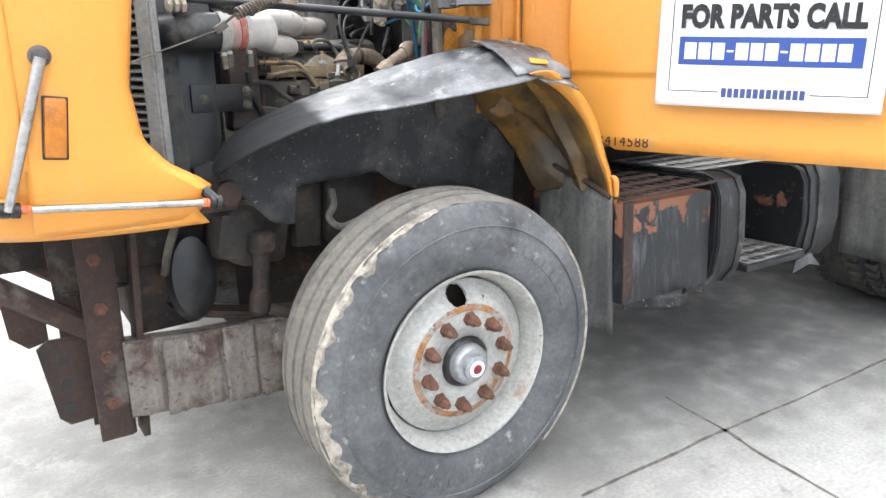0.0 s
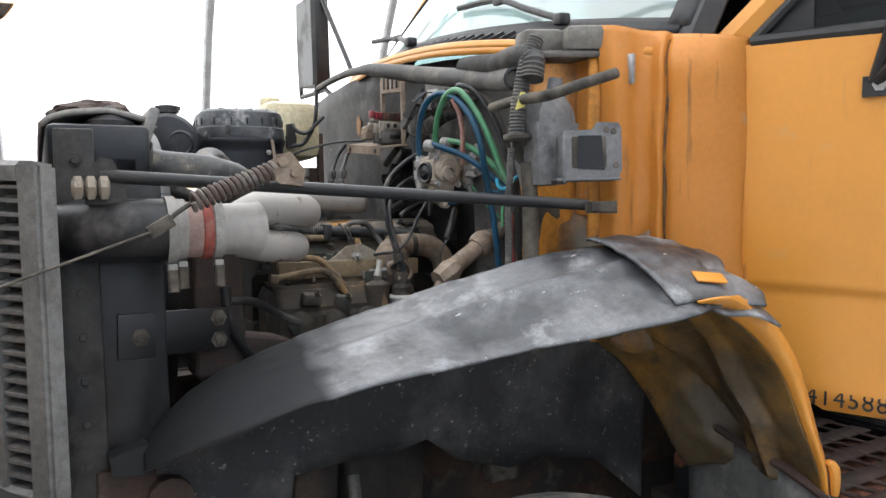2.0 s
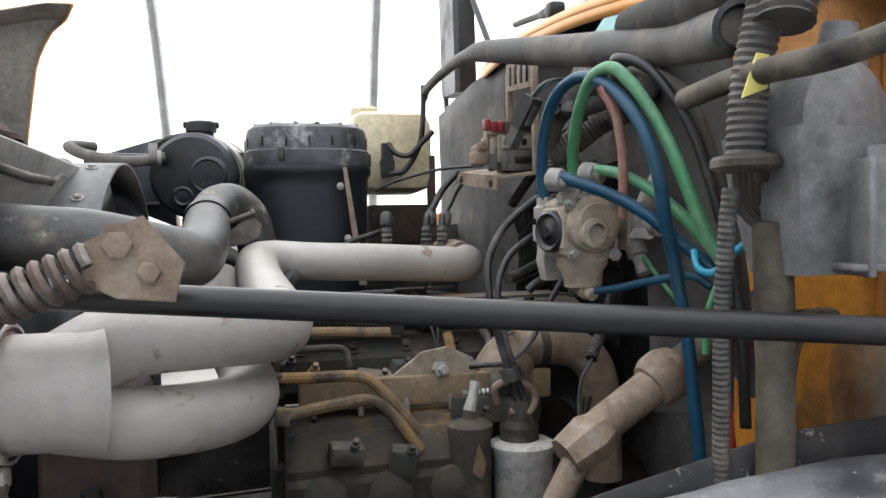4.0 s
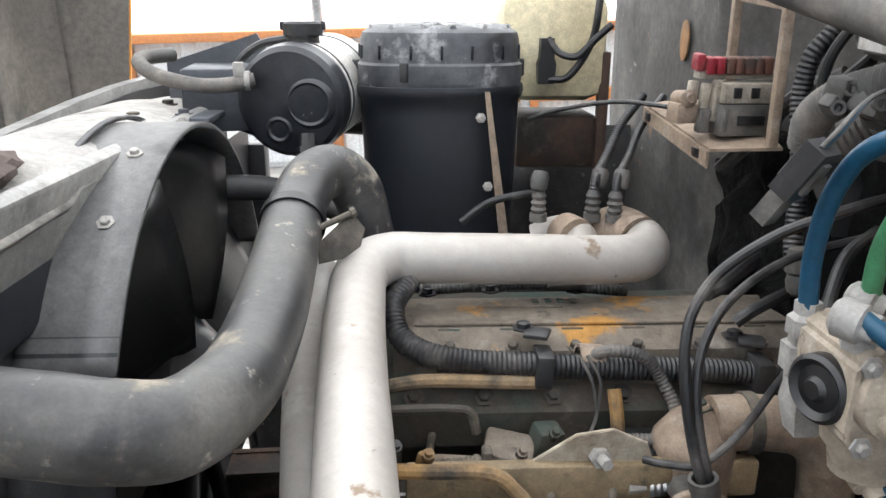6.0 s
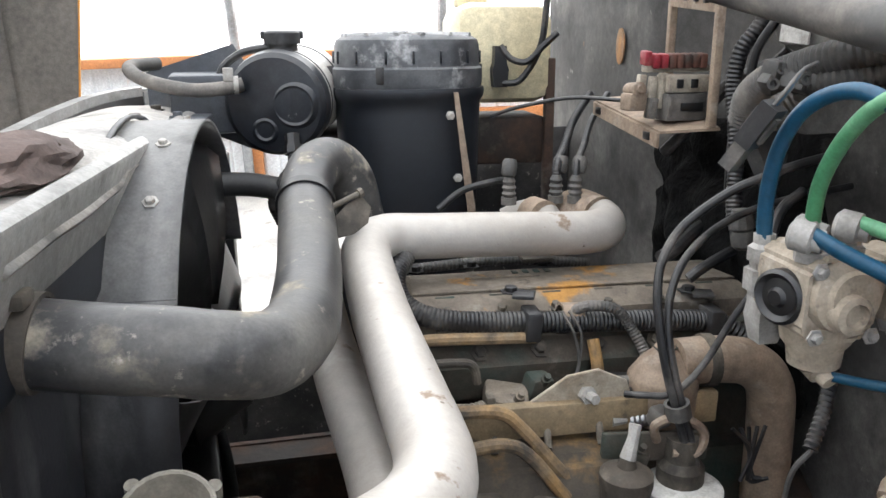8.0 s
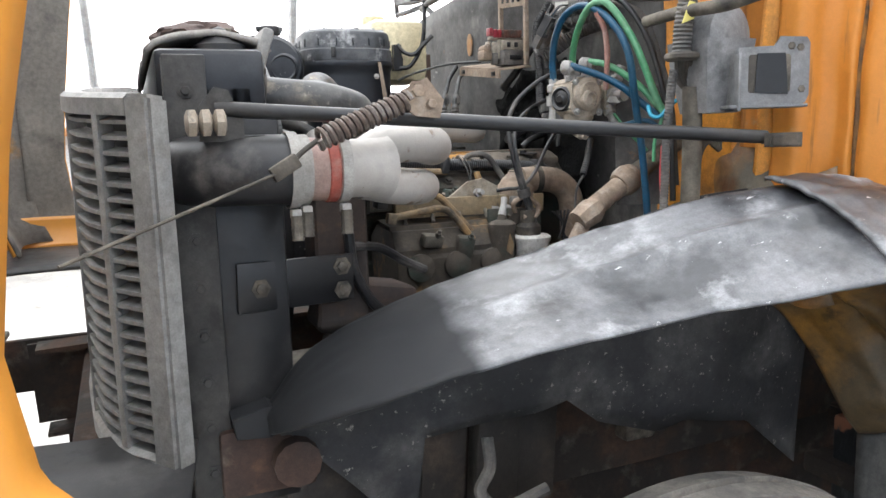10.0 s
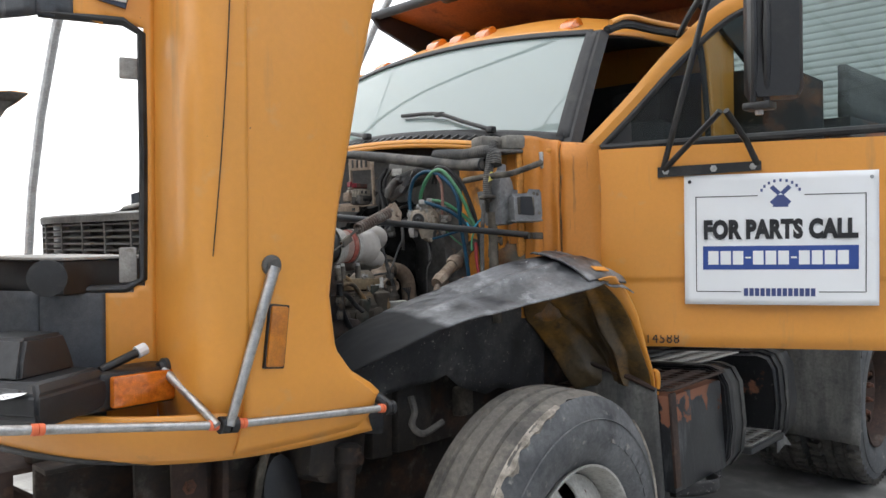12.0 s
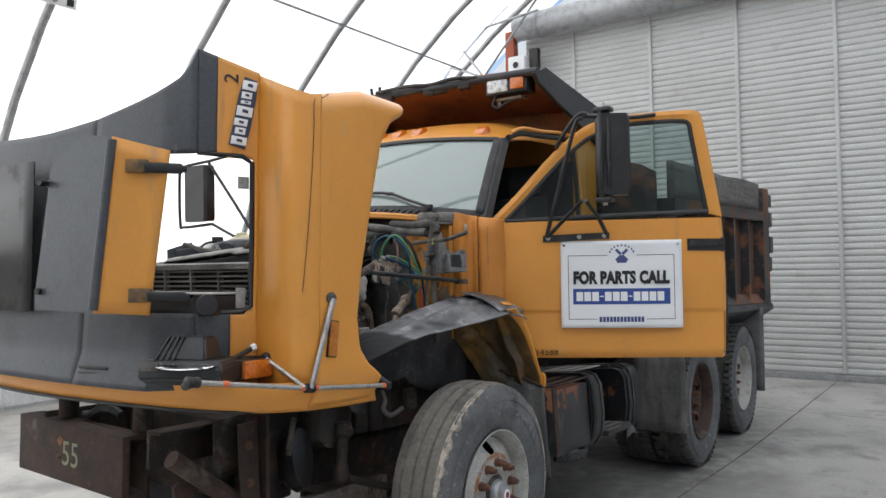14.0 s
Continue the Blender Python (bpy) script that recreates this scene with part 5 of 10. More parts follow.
def lin(u, v):
    x = -0.58 + 1.18 * u
    zt = lerp_pts([(a_, 0, c_) for a_, b_, c_ in FI], min(max((x + 0.60) / 0.94, 0), 1)).z - 0.02
    zb = float(np.interp(x, LOWX, LOWZ))
    return x, -0.615 - 0.085 * max(0, u - 0.3) + 0.35 * max(0, u - 0.75) ** 1.2 + 0.03 * math.sin(5 * u + 3 * v) * 0.5 - 0.06 * (1 - v) * 0.4, zt + (zb - zt) * v


bm = B()
sheet(bm, lin, 70, 14)
part("liner_sheet", bm, M_liner, liner, solid=0.006)
bm = B()
tube(bm, [(-0.20, -0.62, 1.03), (-0.205, -0.64, 0.98), (-0.23, -0.65, 0.94), (-0.19, -0.66, 0.905), (-0.10, -0.67, 0.93)], 0.012, 8)
part("hanging_hose", bm, M_conduit, liner)
for x0, y0 in ((-0.25, -0.50), (-0.13, -0.50), (-0.03, -0.48)):
    bm = B()
    box(bm, (x0, y0, 0.95), (0.10, 0.05, 0.26), (0, 4, 3), 0.01)
    part("backing_block", bm, M_greasy, liner)

M_insidegrime = mat("inside_grime", (0.24, 0.12, 0.022), 0.45, blots=[((0.075, 0.052, 0.026), 3.2, 0.40, 0.58, 0.4), ((0.13, 0.112, 0.085), 7, 0.66, 0.76, 0.8, (2.5, 2.5, 0.5)), ((0.022, 0.019, 0.016), 14, 0.56, 0.7)], bump=[(60, 1.0)])
fendr = thing("rear_fender_skin", "crumpled yellow rear fender skin with grimy inside", "fender")
YO = [(0.345, -1.125, 1.402), (0.43, -1.10, 1.368), (0.50, -1.09, 1.32), (0.56, -1.08, 1.26), (0.60, -1.073, 1.195), (0.63, -1.075, 1.105), (0.665, -1.073, 1.02), (0.685, -1.065, 0.95)]
YI = [(0.33, -0.72, 1.33), (0.398, -0.683, 1.25), (0.479, -0.668, 1.195), (0.541, -0.697, 1.096), (0.570, -0.745, 0.993), (0.60, -0.76, 0.945)]


def rim_pt(u):
    """The inner side of the painted rim."""
    return lerp_pts(YO, u) + V(-0.88, 0.47, -0.12) * (0.058 * (1 - u) ** 1.3 + 0.010)


def yel(u, v):
    p, q = rim_pt(u), lerp_pts(YI, u)
    b = p.lerp(q, v)
    w = min(1.0, 5 * v * (1 - v))
    fold = 0.022 * noise.noise((u * 2.2, v * 3.5, 0.2)) + 0.006 * noise.noise((u * 9, v * 12, 3.0))
    for c, dc, wd, h in ((0.24, 0.10, 0.10, -0.030), (0.34, 0.30, 0.16, 0.035), (0.78, -0.25, 0.10, 0.028)):
        fold += h * max(0.0, 1 - abs(v - c - dc * u) / wd)
    return b.x + w * fold, b.y + 0.02 * w * noise.noise((u * 5, v * 4, 2.2)), b.z + w * (0.02 + 0.02 * noise.noise((u * 5, v * 6, 0.2)))


bm = B()
sheet(bm, yel, 40, 56)
part("inside", bm, M_insidegrime, fendr, "dirty yellow inside", solid=0.004)
bm = B()
sheet(bm, lambda u, v: tuple(rim_pt(u).lerp(lerp_pts(YO, u), v) + V(-0.008, -0.012, 0.004) * math.sin(math.pi * v) + V(0.02, 0.012, 0) * max(0, v - 0.8) / 0.2), 40, 10)
part("outer_edge", bm, M_yellow, fendr, "yellow painted edge", solid=0.004)
bm = B()
tube(bm, [(0.668, -1.078, 1.03), (0.682, -1.082, 1.015), (0.692, -1.078, 0.97), (0.694, -1.070, 0.925)], [0.006, 0.012, 0.010, 0.006], 8)
part("edge_end", bm, M_yellow, fendr)
flap = B()


def mud(u, v):
    p = V(0.632, -0.735, 0.985).lerp(V(0.660, -1.085, 0.960), u)
    p.z += 0.045 * math.sin(math.pi * min(1.0, u * 1.15)) ** 1.5
    return p.x + 0.012 * math.sin(8 * u) * (0.3 + v), p.y, p.z - (p.z - 0.43 - 0.02 * math.sin(9 * u)) * v


sheet(flap, mud, 16, 12)
M_flap = mat("grey_flap", (0.075, 0.075, 0.074), 0.85, blots=[((0.17, 0.166, 0.155), 4, 0.4, 0.7, None, (3, 3, 0.6)), ((0.05, 0.05, 0.05), 9, 0.55, 0.75)], bump=[(60, 0.6)])
single("mud_flap", flap, M_flap, "grey streaked rubber mud flap behind the front tyre", "mud flap", solid=0.01)
bm = B()
tube(bm, [(0.590, -0.715, 1.105), (0.607, -0.80, 1.068), (0.622, -0.90, 1.030), (0.645, -1.0, 0.995), (0.655, -1.085, 0.955)], [0.007, 0.011, 0.009, 0.012, 0.008], 8)
part("flap_strip", bm, M_rust, fendr)

# ---- steps and boxes under the door ----
M_wornstep = mat("worn_step", (0.17, 0.165, 0.155), 0.6, 0.2, blots=[((0.27, 0.26, 0.25), 14, 0.5, 0.7), ((0.06, 0.055, 0.05), 8, 0.5, 0.7)], bump=[(120, 0.5)])


def grating(bm, o, ux, uy, nx, ny, t=0.006):
    """An open tread plate: staggered slots in a thin sheet."""
    o, ux, uy = V(*o), V(*ux), V(*uy)
    up = ux.cross(uy).normalized() * t
    cx, cy = nx * 4, ny * 4
    g = [[bm.verts.new(o + ux * (i / cx) + uy * (j / cy)) for j in range(cy + 1)] for i in range(cx + 1)]
    for i in range(cx):
        for j in range(cy):
            st = 2 if (j // 4) % 2 else 0
            if not ((i + st) % 4 in (0, 1, 2) and j % 4 in (1, 2) and 0 < i < cx - 1):
                bm.faces.new((g[i][j], g[i + 1][j], g[i + 1][j + 1], g[i][j + 1]))
    return bm


M_stepbox = mat("step_box", (0.017, 0.018, 0.02), 0.35, blots=[((0.19, 0.08, 0.045), 4.2, 0.62, 0.66, 0.9), ((0.16, 0.15, 0.14), 26, 0.62, 0.72, 0.9), ((0.20, 0.19, 0.18), 5, 0.62, 0.75, 0.9, (3, 3, 0.7))], bump=[(70, 0.6)])
M_battery = mat("battery_box", (0.016, 0.018, 0.021), 0.38, blots=[((0.10, 0.105, 0.11), 9, 0.52, 0.74, 0.7, (4, 4, 0.6)), ((0.22, 0.21, 0.20), 40, 0.68, 0.74, 0.9)], bump=[(70, 0.5)])
masked(M_battery, (0, 0, 1), 0.42, 11, 1.045, 1.058, (0.22, 0.092, 0.052), 0.85)
stepb = thing("battery_box", "black battery box step with rust patches and a slotted tread", "step box")
bm = B()
box(bm, (0.915, -0.88, 0.745), (0.47, 0.50, 0.37), bev=0.008)
part("box", bm, M_battery, stepb)
bm = B()
box(bm, (0.70, -1.13, 0.76), (0.045, 0.012, 0.36), bev=0.003)
part("corner_angle", bm, M_rust, stepb)
bm = B()
grating(bm, (0.68, -1.14, 0.95), (0.50, 0, 0.012), (0, 0.52, 0.0), 9, 5)
part("tread", bm, M_rust, stepb, "slotted rusty tread plate", solid=0.006)
bm = B()
sheet(bm, lambda u, v: (0.70 + 0.47 * u, -1.12 + 0.06 * math.sin(9 * u), 0.565 - 0.06 * v * (0.4 + 0.6 * abs(math.sin(5 * u)))), 24, 4)
part("torn_skirt", bm, M_liner, stepb, solid=0.004)
step2 = thing("air_tank_step", "black tank and cover with a slotted tread", "step box")
bm = B()
pr = [(-0.56, 0.98), (-1.06, 0.98), (-1.115, 0.96), (-1.145, 0.90), (-1.15, 0.72), (-1.13, 0.60), (-1.08, 0.535), (-0.56, 0.535)]
rings(bm, [[V(x, y, z) for y, z in pr] for x in (1.165, 1.35)])
bmesh.ops.bevel(bm, geom=[e for e in bm.edges if abs(e.verts[0].co.x - e.verts[1].co.x) < 1e-4], offset=0.01, segments=2, affect='EDGES')
part("cover", bm, M_stepbox, step2, "scratched black cover")
for x in (1.20, 1.315):
    bm = B()
    rings(bm, [[V(xx, y * 1.004, (z - 0.75) * 1.02 + 0.75) for y, z in pr] for xx in (x - 0.018, x + 0.018)])
    part("strap", bm, M_rubber, step2)
bm = B()
grating(bm, (1.19, -1.02, 0.992), (0.44, 0, 0), (0, 0.46, 0.0), 8, 4)
part("tread", bm, M_alu, step2, "worn bright tread plate", solid=0.006)
tank = thing("fuel_tank_step", "black fuel tank with rounded side and a lower slotted step", "fuel tank")
bm = B()
rings(bm, [[V(x, y, z) for y, z in pr] for x in (1.76, 2.02)])
bmesh.ops.bevel(bm, geom=[e for e in bm.edges if abs(e.verts[0].co.x - e.verts[1].co.x) < 1e-4], offset=0.02, segments=3, affect='EDGES')
part("tank", bm, M_stepbox, tank, "scratched black tank end")
bm = B()
box(bm, (1.555, -0.80, 0.755), (0.42, 0.04, 0.44), bev=0.01)
part("back_plate", bm, M_black, tank)
bm = B()
box(bm, (1.555, -0.99, 0.585), (0.40, 0.34, 0.03), bev=0.006)
part("step_shelf", bm, M_stepbox, tank)
bm = B()
grating(bm, (1.37, -1.15, 0.604), (0.38, 0, 0), (0, 0.30, 0.0), 7, 4)
part("lower_tread", bm, M_wornstep, tank, "worn slotted step", solid=0.006)
for x in (1.86,):
    bm = B()
    rings(bm, [[V(xx, y * 1.006, (z - 0.75) * 1.03 + 0.75) for y, z in pr] for xx in (x - 0.025, x + 0.025)])
    part("strap", bm, M_rubber, tank)
bm = B()
slab(bm, [(0, 0), (0.12, 0.02), (0.20, 0.0), (0.13, 0.07), (0.02, 0.05)], (1.72, -1.13, 0.50), (1, 0, 0), (0, 0.1, 1), 0.004)
part("torn_flap", bm, M_flap, tank)
bm = B()
box(bm, (1.35, -0.70, 0.80), (1.4, 0.25, 0.05), bev=0.01)
part("bracket", bm, M_frame, tank)

# gearbox and sump in the shade between the rails
LEAN = HALL_AXES
gear = thing("gearbox", "grimy gearbox and sump hung between the frame rails", "gearbox")
bm = B()
lathe(bm, (0.35, 0.12, 0.86), (1, 0, -0.05), [(0, 0.30), (0.12, 0.29), (0.35, 0.22), (0.8, 0.19), (0.9, 0.12), (1.0, 0.08)], 20)
part("gear_case", bm, M_frame, gear)
bm = B()
box(bm, (-0.10, 0.12, 0.72), (0.85, 0.36, 0.42), bev=0.05)
part("sump", bm, M_grime, gear, "greasy black sump")
far = thing("inner_fender", "dark far-side inner fender and splash panel", "fender")
bm = B()
sheet(bm, lambda u, v: (-0.62 + 1.3 * u, 0.92 + 0.03 * math.sin(6 * u), 0.62 + (0.46 + 0.45 * min(max((1.3 * u - 0.20) / 0.6, 0), 1)) * v), 26, 8)
part("panel", bm, M_liner, far, solid=0.006)
bm = B()
sheet(bm, lambda u, v: (0.72 + 1.6 * u, 0.78, 0.42 + 0.66 * v), 4, 4)
part("tank_side", bm, M_black, far, solid=0.02)
bm = B()
box(bm, (-0.72, 0.12, 0.66), (0.22, 0.95, 0.24), bev=0.02)
part("front_cross_member", bm, M_frame, chassis)


LEAN = BAY_AXES
# ---- radiator end of the engine bay ----
M_grille = mat("grille_silver", (0.27, 0.265, 0.255), 0.5, 0.2, blots=[((0.13, 0.125, 0.115), 5, 0.44, 0.7), ((0.30, 0.29, 0.27), 22, 0.6, 0.74)], bump=[(200, 0.25)])
grille = thing("grille", "silver plastic grille with horizontal louvres", "grille")
# it stands level across the truck, its ends swept back
LEVEL = BAY_AXES @ Matrix(((1, 0, 0, 0), (0, 1, 0, 0), (0, 0.075, 1, 0.052), (0, 0, 0, 1)))
LEAN = LEVEL
GY, GH, GZ0, GZ1 = 0.17, 0.86, 1.085, 1.665


def grille_x(y):
    return float(np.interp(abs(y - GY), [0, 0.45, 0.62, 0.70, 0.772, 0.824, 0.86], [-0.888, -0.882, -0.868, -0.852, -0.822, -0.778, -0.744]))


def grille_run(bm, y0, y1, n, sect):
    """Sweeps a section (depth, height) along the curved front."""
    loops = []
    for k in range(n + 1):
        y = y0 + (y1 - y0) * k / n
        t = V(grille_x(y + 0.004) - grille_x(y - 0.004), 0.008, 0).normalized()
        nrm = V(t.y, -t.x, 0)
        loops.append([V(grille_x(y), y, 0) + nrm * d + Z * h for d, h in sect])
    rings(bm, loops)


for sd in (-1, 1):
    bm = B()
    zc, zh = (GZ0 + GZ1) / 2, (GZ1 - GZ0) / 2
    grille_run(bm, GY + sd * 0.822, GY + sd * 0.858, 5, [(-0.004, zc - zh), (0.034, zc - zh + 0.006), (0.034, zc + zh - 0.006), (-0.004, zc + zh)])
    bmesh.ops.recalc_face_normals(bm, faces=bm.faces)
    bmesh.ops.bevel(bm, geom=[e for e in bm.edges if e.is_manifold and e.calc_face_angle(0) > 0.9], offset=0.006, segments=2, affect='EDGES')
    part("side_frame", bm, M_grille, grille, "greyed silver frame")
for z in (GZ0 + 0.016, GZ1 - 0.016):
    bm = B()
    grille_run(bm, GY - 0.826, GY + 0.826, 48, [(-0.005, z - 0.016), (0.03, z - 0.016), (0.03, z + 0.016), (0.003, z + 0.016), (-0.005, z + 0.009)])
    part("rail", bm, M_grille, grille)
for sd in (-0.772, -0.6, -0.4, -0.2, 0, 0.2, 0.4, 0.6, 0.772):
    bm = B()
    grille_run(bm, GY + sd - 0.006, GY + sd + 0.006, 2, [(-0.002, GZ0 + 0.03), (0.026, GZ0 + 0.03), (0.026, GZ1 - 0.03), (-0.002, GZ1 - 0.03)])
    part("divider", bm, M_grille, grille)
sl = B()
grille_run(sl, GY - 0.823, GY + 0.823, 40, [(0.002, -0.0025), (0.028, 0.004), (0.028, 0.0085), (0.002, 0.0035)])
slm = link_bm("louvre", sl, M_grille)
for k in range(22):
    ob = new("louvre", slm)
    ob.parent = grille
    ob.location = LEVEL.to_3x3() @ V(0, 0, GZ0 + 0.050 + 0.0232 * k)
bm = B()
grille_run(bm, GY - 0.82, GY + 0.82, 40, [(0.036, GZ0 + 0.02), (0.040, GZ0 + 0.02), (0.040, GZ1 - 0.02), (0.036, GZ1 - 0.02)])
part("screen", bm, M_black, grille, "dark screen behind the louvres")

M_tankdust = mat("tank_dust", (0.22, 0.215, 0.205), 0.6, blots=[((0.34, 0.33, 0.31), 5, 0.46, 0.7), ((0.06, 0.058, 0.055), 10, 0.58, 0.74)], bump=[(120, 0.4)])
M_darksteel = mat("dark_steel", (0.032, 0.031, 0.030), 0.6, 0.2, blots=[((0.085, 0.08, 0.074), 6, 0.46, 0.7, 0.85), ((0.015, 0.014, 0.013), 11, 0.54, 0.7)], bump=[(140, 0.5)])
LEAN = BAY_AXES
rad = thing("radiator", "dusty radiator with black tank and riveted side channel", "radiator")
for s, sy in ((-1, -0.585), (1, 0.885)):
    bm = B()
    box(bm, (-0.69, sy, 1.36), (0.065, 0.025, 0.74), bev=0.004)
    ch = part("side_channel", bm, M_darksteel, rad, "riveted steel channel")
    for k in range(9):
        bm = B()
        bolt(bm, (-0.69, sy + s * 0.013, 1.05 + 0.078 * k), (0, s, 0), 0.008, 0.006)
        part("rivet", bm, M_darksteel, ch)
    bm = B()
    box(bm, (-0.605, sy - s * 0.02, 1.31), (0.115, 0.05, 0.66), bev=0.006)
    part("side_plate", bm, M_black, rad, "black side plate")
bm = B()
box(bm, (-0.635, 0.15, 1.35), (0.10, 1.40, 0.66))
part("core", bm, M_black, rad)
bm = B()
box(bm, (-0.645, 0.0, 1.692), (0.175, 1.10, 0.105), bev=0.012)
part("top_tank", bm, M_canister, rad, "dusty black top tank")
bm = B()


def tanktop(u, v):
    x = -0.74 + 0.20 * u
    y = -0.50 + 1.05 * v
    return x, y, 1.745 + 0.03 * math.sin(math.pi * u) ** 0.5 + 0.012 * (0.3 < v < 0.85) + 0.004 * noise.noise((x * 20, y * 8, 0))


sheet(bm, tanktop, 14, 40)
part("dusty_cover", bm, mat("dusty_cover", (0.26, 0.25, 0.235), 0.8, blots=[((0.40, 0.375, 0.34), 6, 0.4, 0.7), ((0.05, 0.05, 0.05), 9, 0.55, 0.75)], bump=[(90, 0.5)]), rad, "dust-covered sheet cover", solid=0.01)
bm = B()
box(bm, (-0.555, -0.02, 1.74), (0.02, 1.0, 0.09), (0, 18, 0), 0.006)
part("front_rail", bm, M_tankdust, rad, "grimy steel rail")
for y in (-0.42, -0.30, 0.18, 0.34):
    bm = B()
    bolt(bm, (-0.60, y, 1.785), (0, 0, 1), 0.009, 0.008)
    part("bolt", bm, M_grime, rad)
bm = B()
lathe(bm, (-0.62, -0.47, 1.745), (0, 0, 1), [(0, 0.045), (0.012, 0.045), (0.018, 0.035), (0.04, 0.012), (0.045, 0.0)], 18)
part("knob", bm, M_rubber, rad)
# shroud: sheet box that turns into a ring round the fan
FC = V(-0.50, 0.05, 1.425)
bm = B()


def ring_pt(a, r, x):
    return V(x, FC.y + r * math.sin(a), FC.z + r * math.cos(a))


sheet(bm, lambda u, v: tuple(ring_pt(-1.05 + 2.3 * u, 0.366, -0.59 + 0.108 * v)), 50, 3)
part("shroud_ring", bm, mat("shroud_grey", (0.10, 0.10, 0.10), 0.45, blots=[((0.17, 0.166, 0.158), 4, 0.45, 0.72, 0.7), ((0.24, 0.23, 0.21), 40, 0.70, 0.76), ((0.03, 0.03, 0.03), 11, 0.55, 0.75)], bump=[(160, 0.3)]), rad, "grey fan shroud ring", solid=0.006)
bm = B()
sheet(bm, lambda u, v: tuple(ring_pt(-2.6 + 6.28 * u, 0.375 + min(0.24 * v * (0.55 + 0.45 * abs(math.sin(2 * (-2.6 + 6.28 * u)))), 0.235 / max(abs(math.cos(-2.6 + 6.28 * u)), 0.25) * v + 0.0, max(0.0, (0.245 / max(math.cos(-2.6 + 6.28 * u), 0.05)) - 0.375) * v + (0.24 * v if math.cos(-2.6 + 6.28 * u) <= 0.05 else 0.0)), -0.576 - 0.006 * v)), 60, 4, lambda u, v: True)
part("shroud_wall", bm, M_shroud, rad, solid=0.006)
bm = B()
sheet(bm, lambda u, v: tuple(ring_pt(-2.5 + 1.55 * u, 0.366, -0.59 + 0.108 * v)), 30, 3)
part("shroud_ring", bm, M_shroud, rad, solid=0.006)
bm = B()


def slope(u, v):
    p = ring_pt(-1.12 + 1.05 * u, 0.366, -0.588)
    q = V(-0.60, -0.37 + 0.40 * u, 1.70 + 0.06 * u)
    s = p.lerp(q, v)
    return s.x + 0.02 * math.sin(math.pi * v), s.y, s.z + 0.012 * math.sin(math.pi * v) * u


sheet(bm, slope, 30, 12)
part("shroud_slope", bm, mat("shroud_dust", (0.17, 0.172, 0.175), 0.6, blots=[((0.36, 0.36, 0.36), 4.5, 0.40, 0.68), ((0.045, 0.045, 0.047), 8, 0.56, 0.74), ((0.36, 0.34, 0.31), 50, 0.70, 0.76)], bump=[(140, 0.3)]), rad, "dusty sloping shroud sheet", solid=0.004)
for a in (-0.62, -0.31, 0.20, 0.6):
    bm = B()
    bolt(bm, ring_pt(a, 0.369, -0.516), ring_pt(a, 1, 0) - ring_pt(a, 0, 0), 0.0055, 0.006)
    part("shroud_bolt", bm, M_alu, rad, "bright bolt with washer")
M_blade = mat("blade_dust", (0.011, 0.011, 0.011), 0.35, blots=[((0.05, 0.047, 0.043), 6, 0.52, 0.75), ((0.19, 0.175, 0.15), 30, 0.66, 0.74)], bump=[(160, 0.3)])
fan = thing("cooling_fan", "black cooling fan inside the shroud", "fan")
bm = B()
lathe(bm, (-0.575, FC.y, FC.z), (1, 0, 0), [(0, 0.02), (0.01, 0.10), (0.06, 0.11), (0.10, 0.07), (0.13, 0.05)], 24)
part("hub", bm, M_black, fan)
for k in range(7):
    bm = B()
    a0 = 2 * math.pi * k / 7 + 0.15

    def blade(u, v):
        r = 0.10 + 0.245 * u
        a = a0 + 0.80 * (v - 0.5) * (0.7 + 0.3 * u)
        return tuple(ring_pt(a, r, -0.53 + 0.075 * (v - 0.5) + 0.012 * math.sin(math.pi * u)))
    sheet(bm, blade, 8, 6)
    part("blade", bm, M_blade, fan, solid=0.006)
rag = B()
bmesh.ops.create_icosphere(rag, subdivisions=4, radius=1.0)
for v in rag.verts:
    c = v.co.copy()
    k = 1 + 0.22 * noise.noise(c * 1.7) + 0.14 * noise.noise(c * 4.1) + 0.06 * noise.noise(c * 9)
    v.co = V(c.x * 0.085 * k - 0.635, c.y * 0.135 * k - 0.29, 1.785 + (c.z * 0.034 * k if c.z > 0 else c.z * 0.018))
single("rag", rag, M_cloth, "crumpled brown rag lying on the radiator cover", "rag")

# charge pipes: rubber elbow, faded silicone sleeve, cast Y and its two pipes
cac = thing("intake_elbow", "black rubber intake elbow clamped to the side of the radiator", "hose")
bm = B()
tube(bm, [(-0.71, -0.47, 1.55), (-0.70, -0.57, 1.55), (-0.655, -0.635, 1.55), (-0.58, -0.66, 1.549), (-0.545, -0.662, 1.548)], 0.055, 22)
part("elbow", bm, M_hose, cac)
bm = B()
tube(bm, [(-0.55, -0.662, 1.548), (-0.51, -0.664, 1.547), (-0.463, -0.665, 1.546)], 0.050, 22)
sleeve = part("sleeve", bm, mat("silicone_sleeve", (0.30, 0.205, 0.175), 0.55, blots=[((0.27, 0.15, 0.125), 7, 0.45, 0.7), ((0.43, 0.38, 0.34), 14, 0.55, 0.74)], bump=[(120, 0.4)]), cac, "faded pink silicone sleeve")
bm = B()
lathe(bm, (-0.496, -0.6645, 1.5465), (1, 0, 0), [(0, 0.0505), (0.002, 0.0525), (0.016, 0.0525), (0.018, 0.0505)], 24, False)
part("red_rib", bm, mat("sleeve_red", (0.30, 0.065, 0.045), 0.6, blots=[((0.36, 0.22, 0.18), 16, 0.5, 0.7)]), sleeve, "faded red rib")
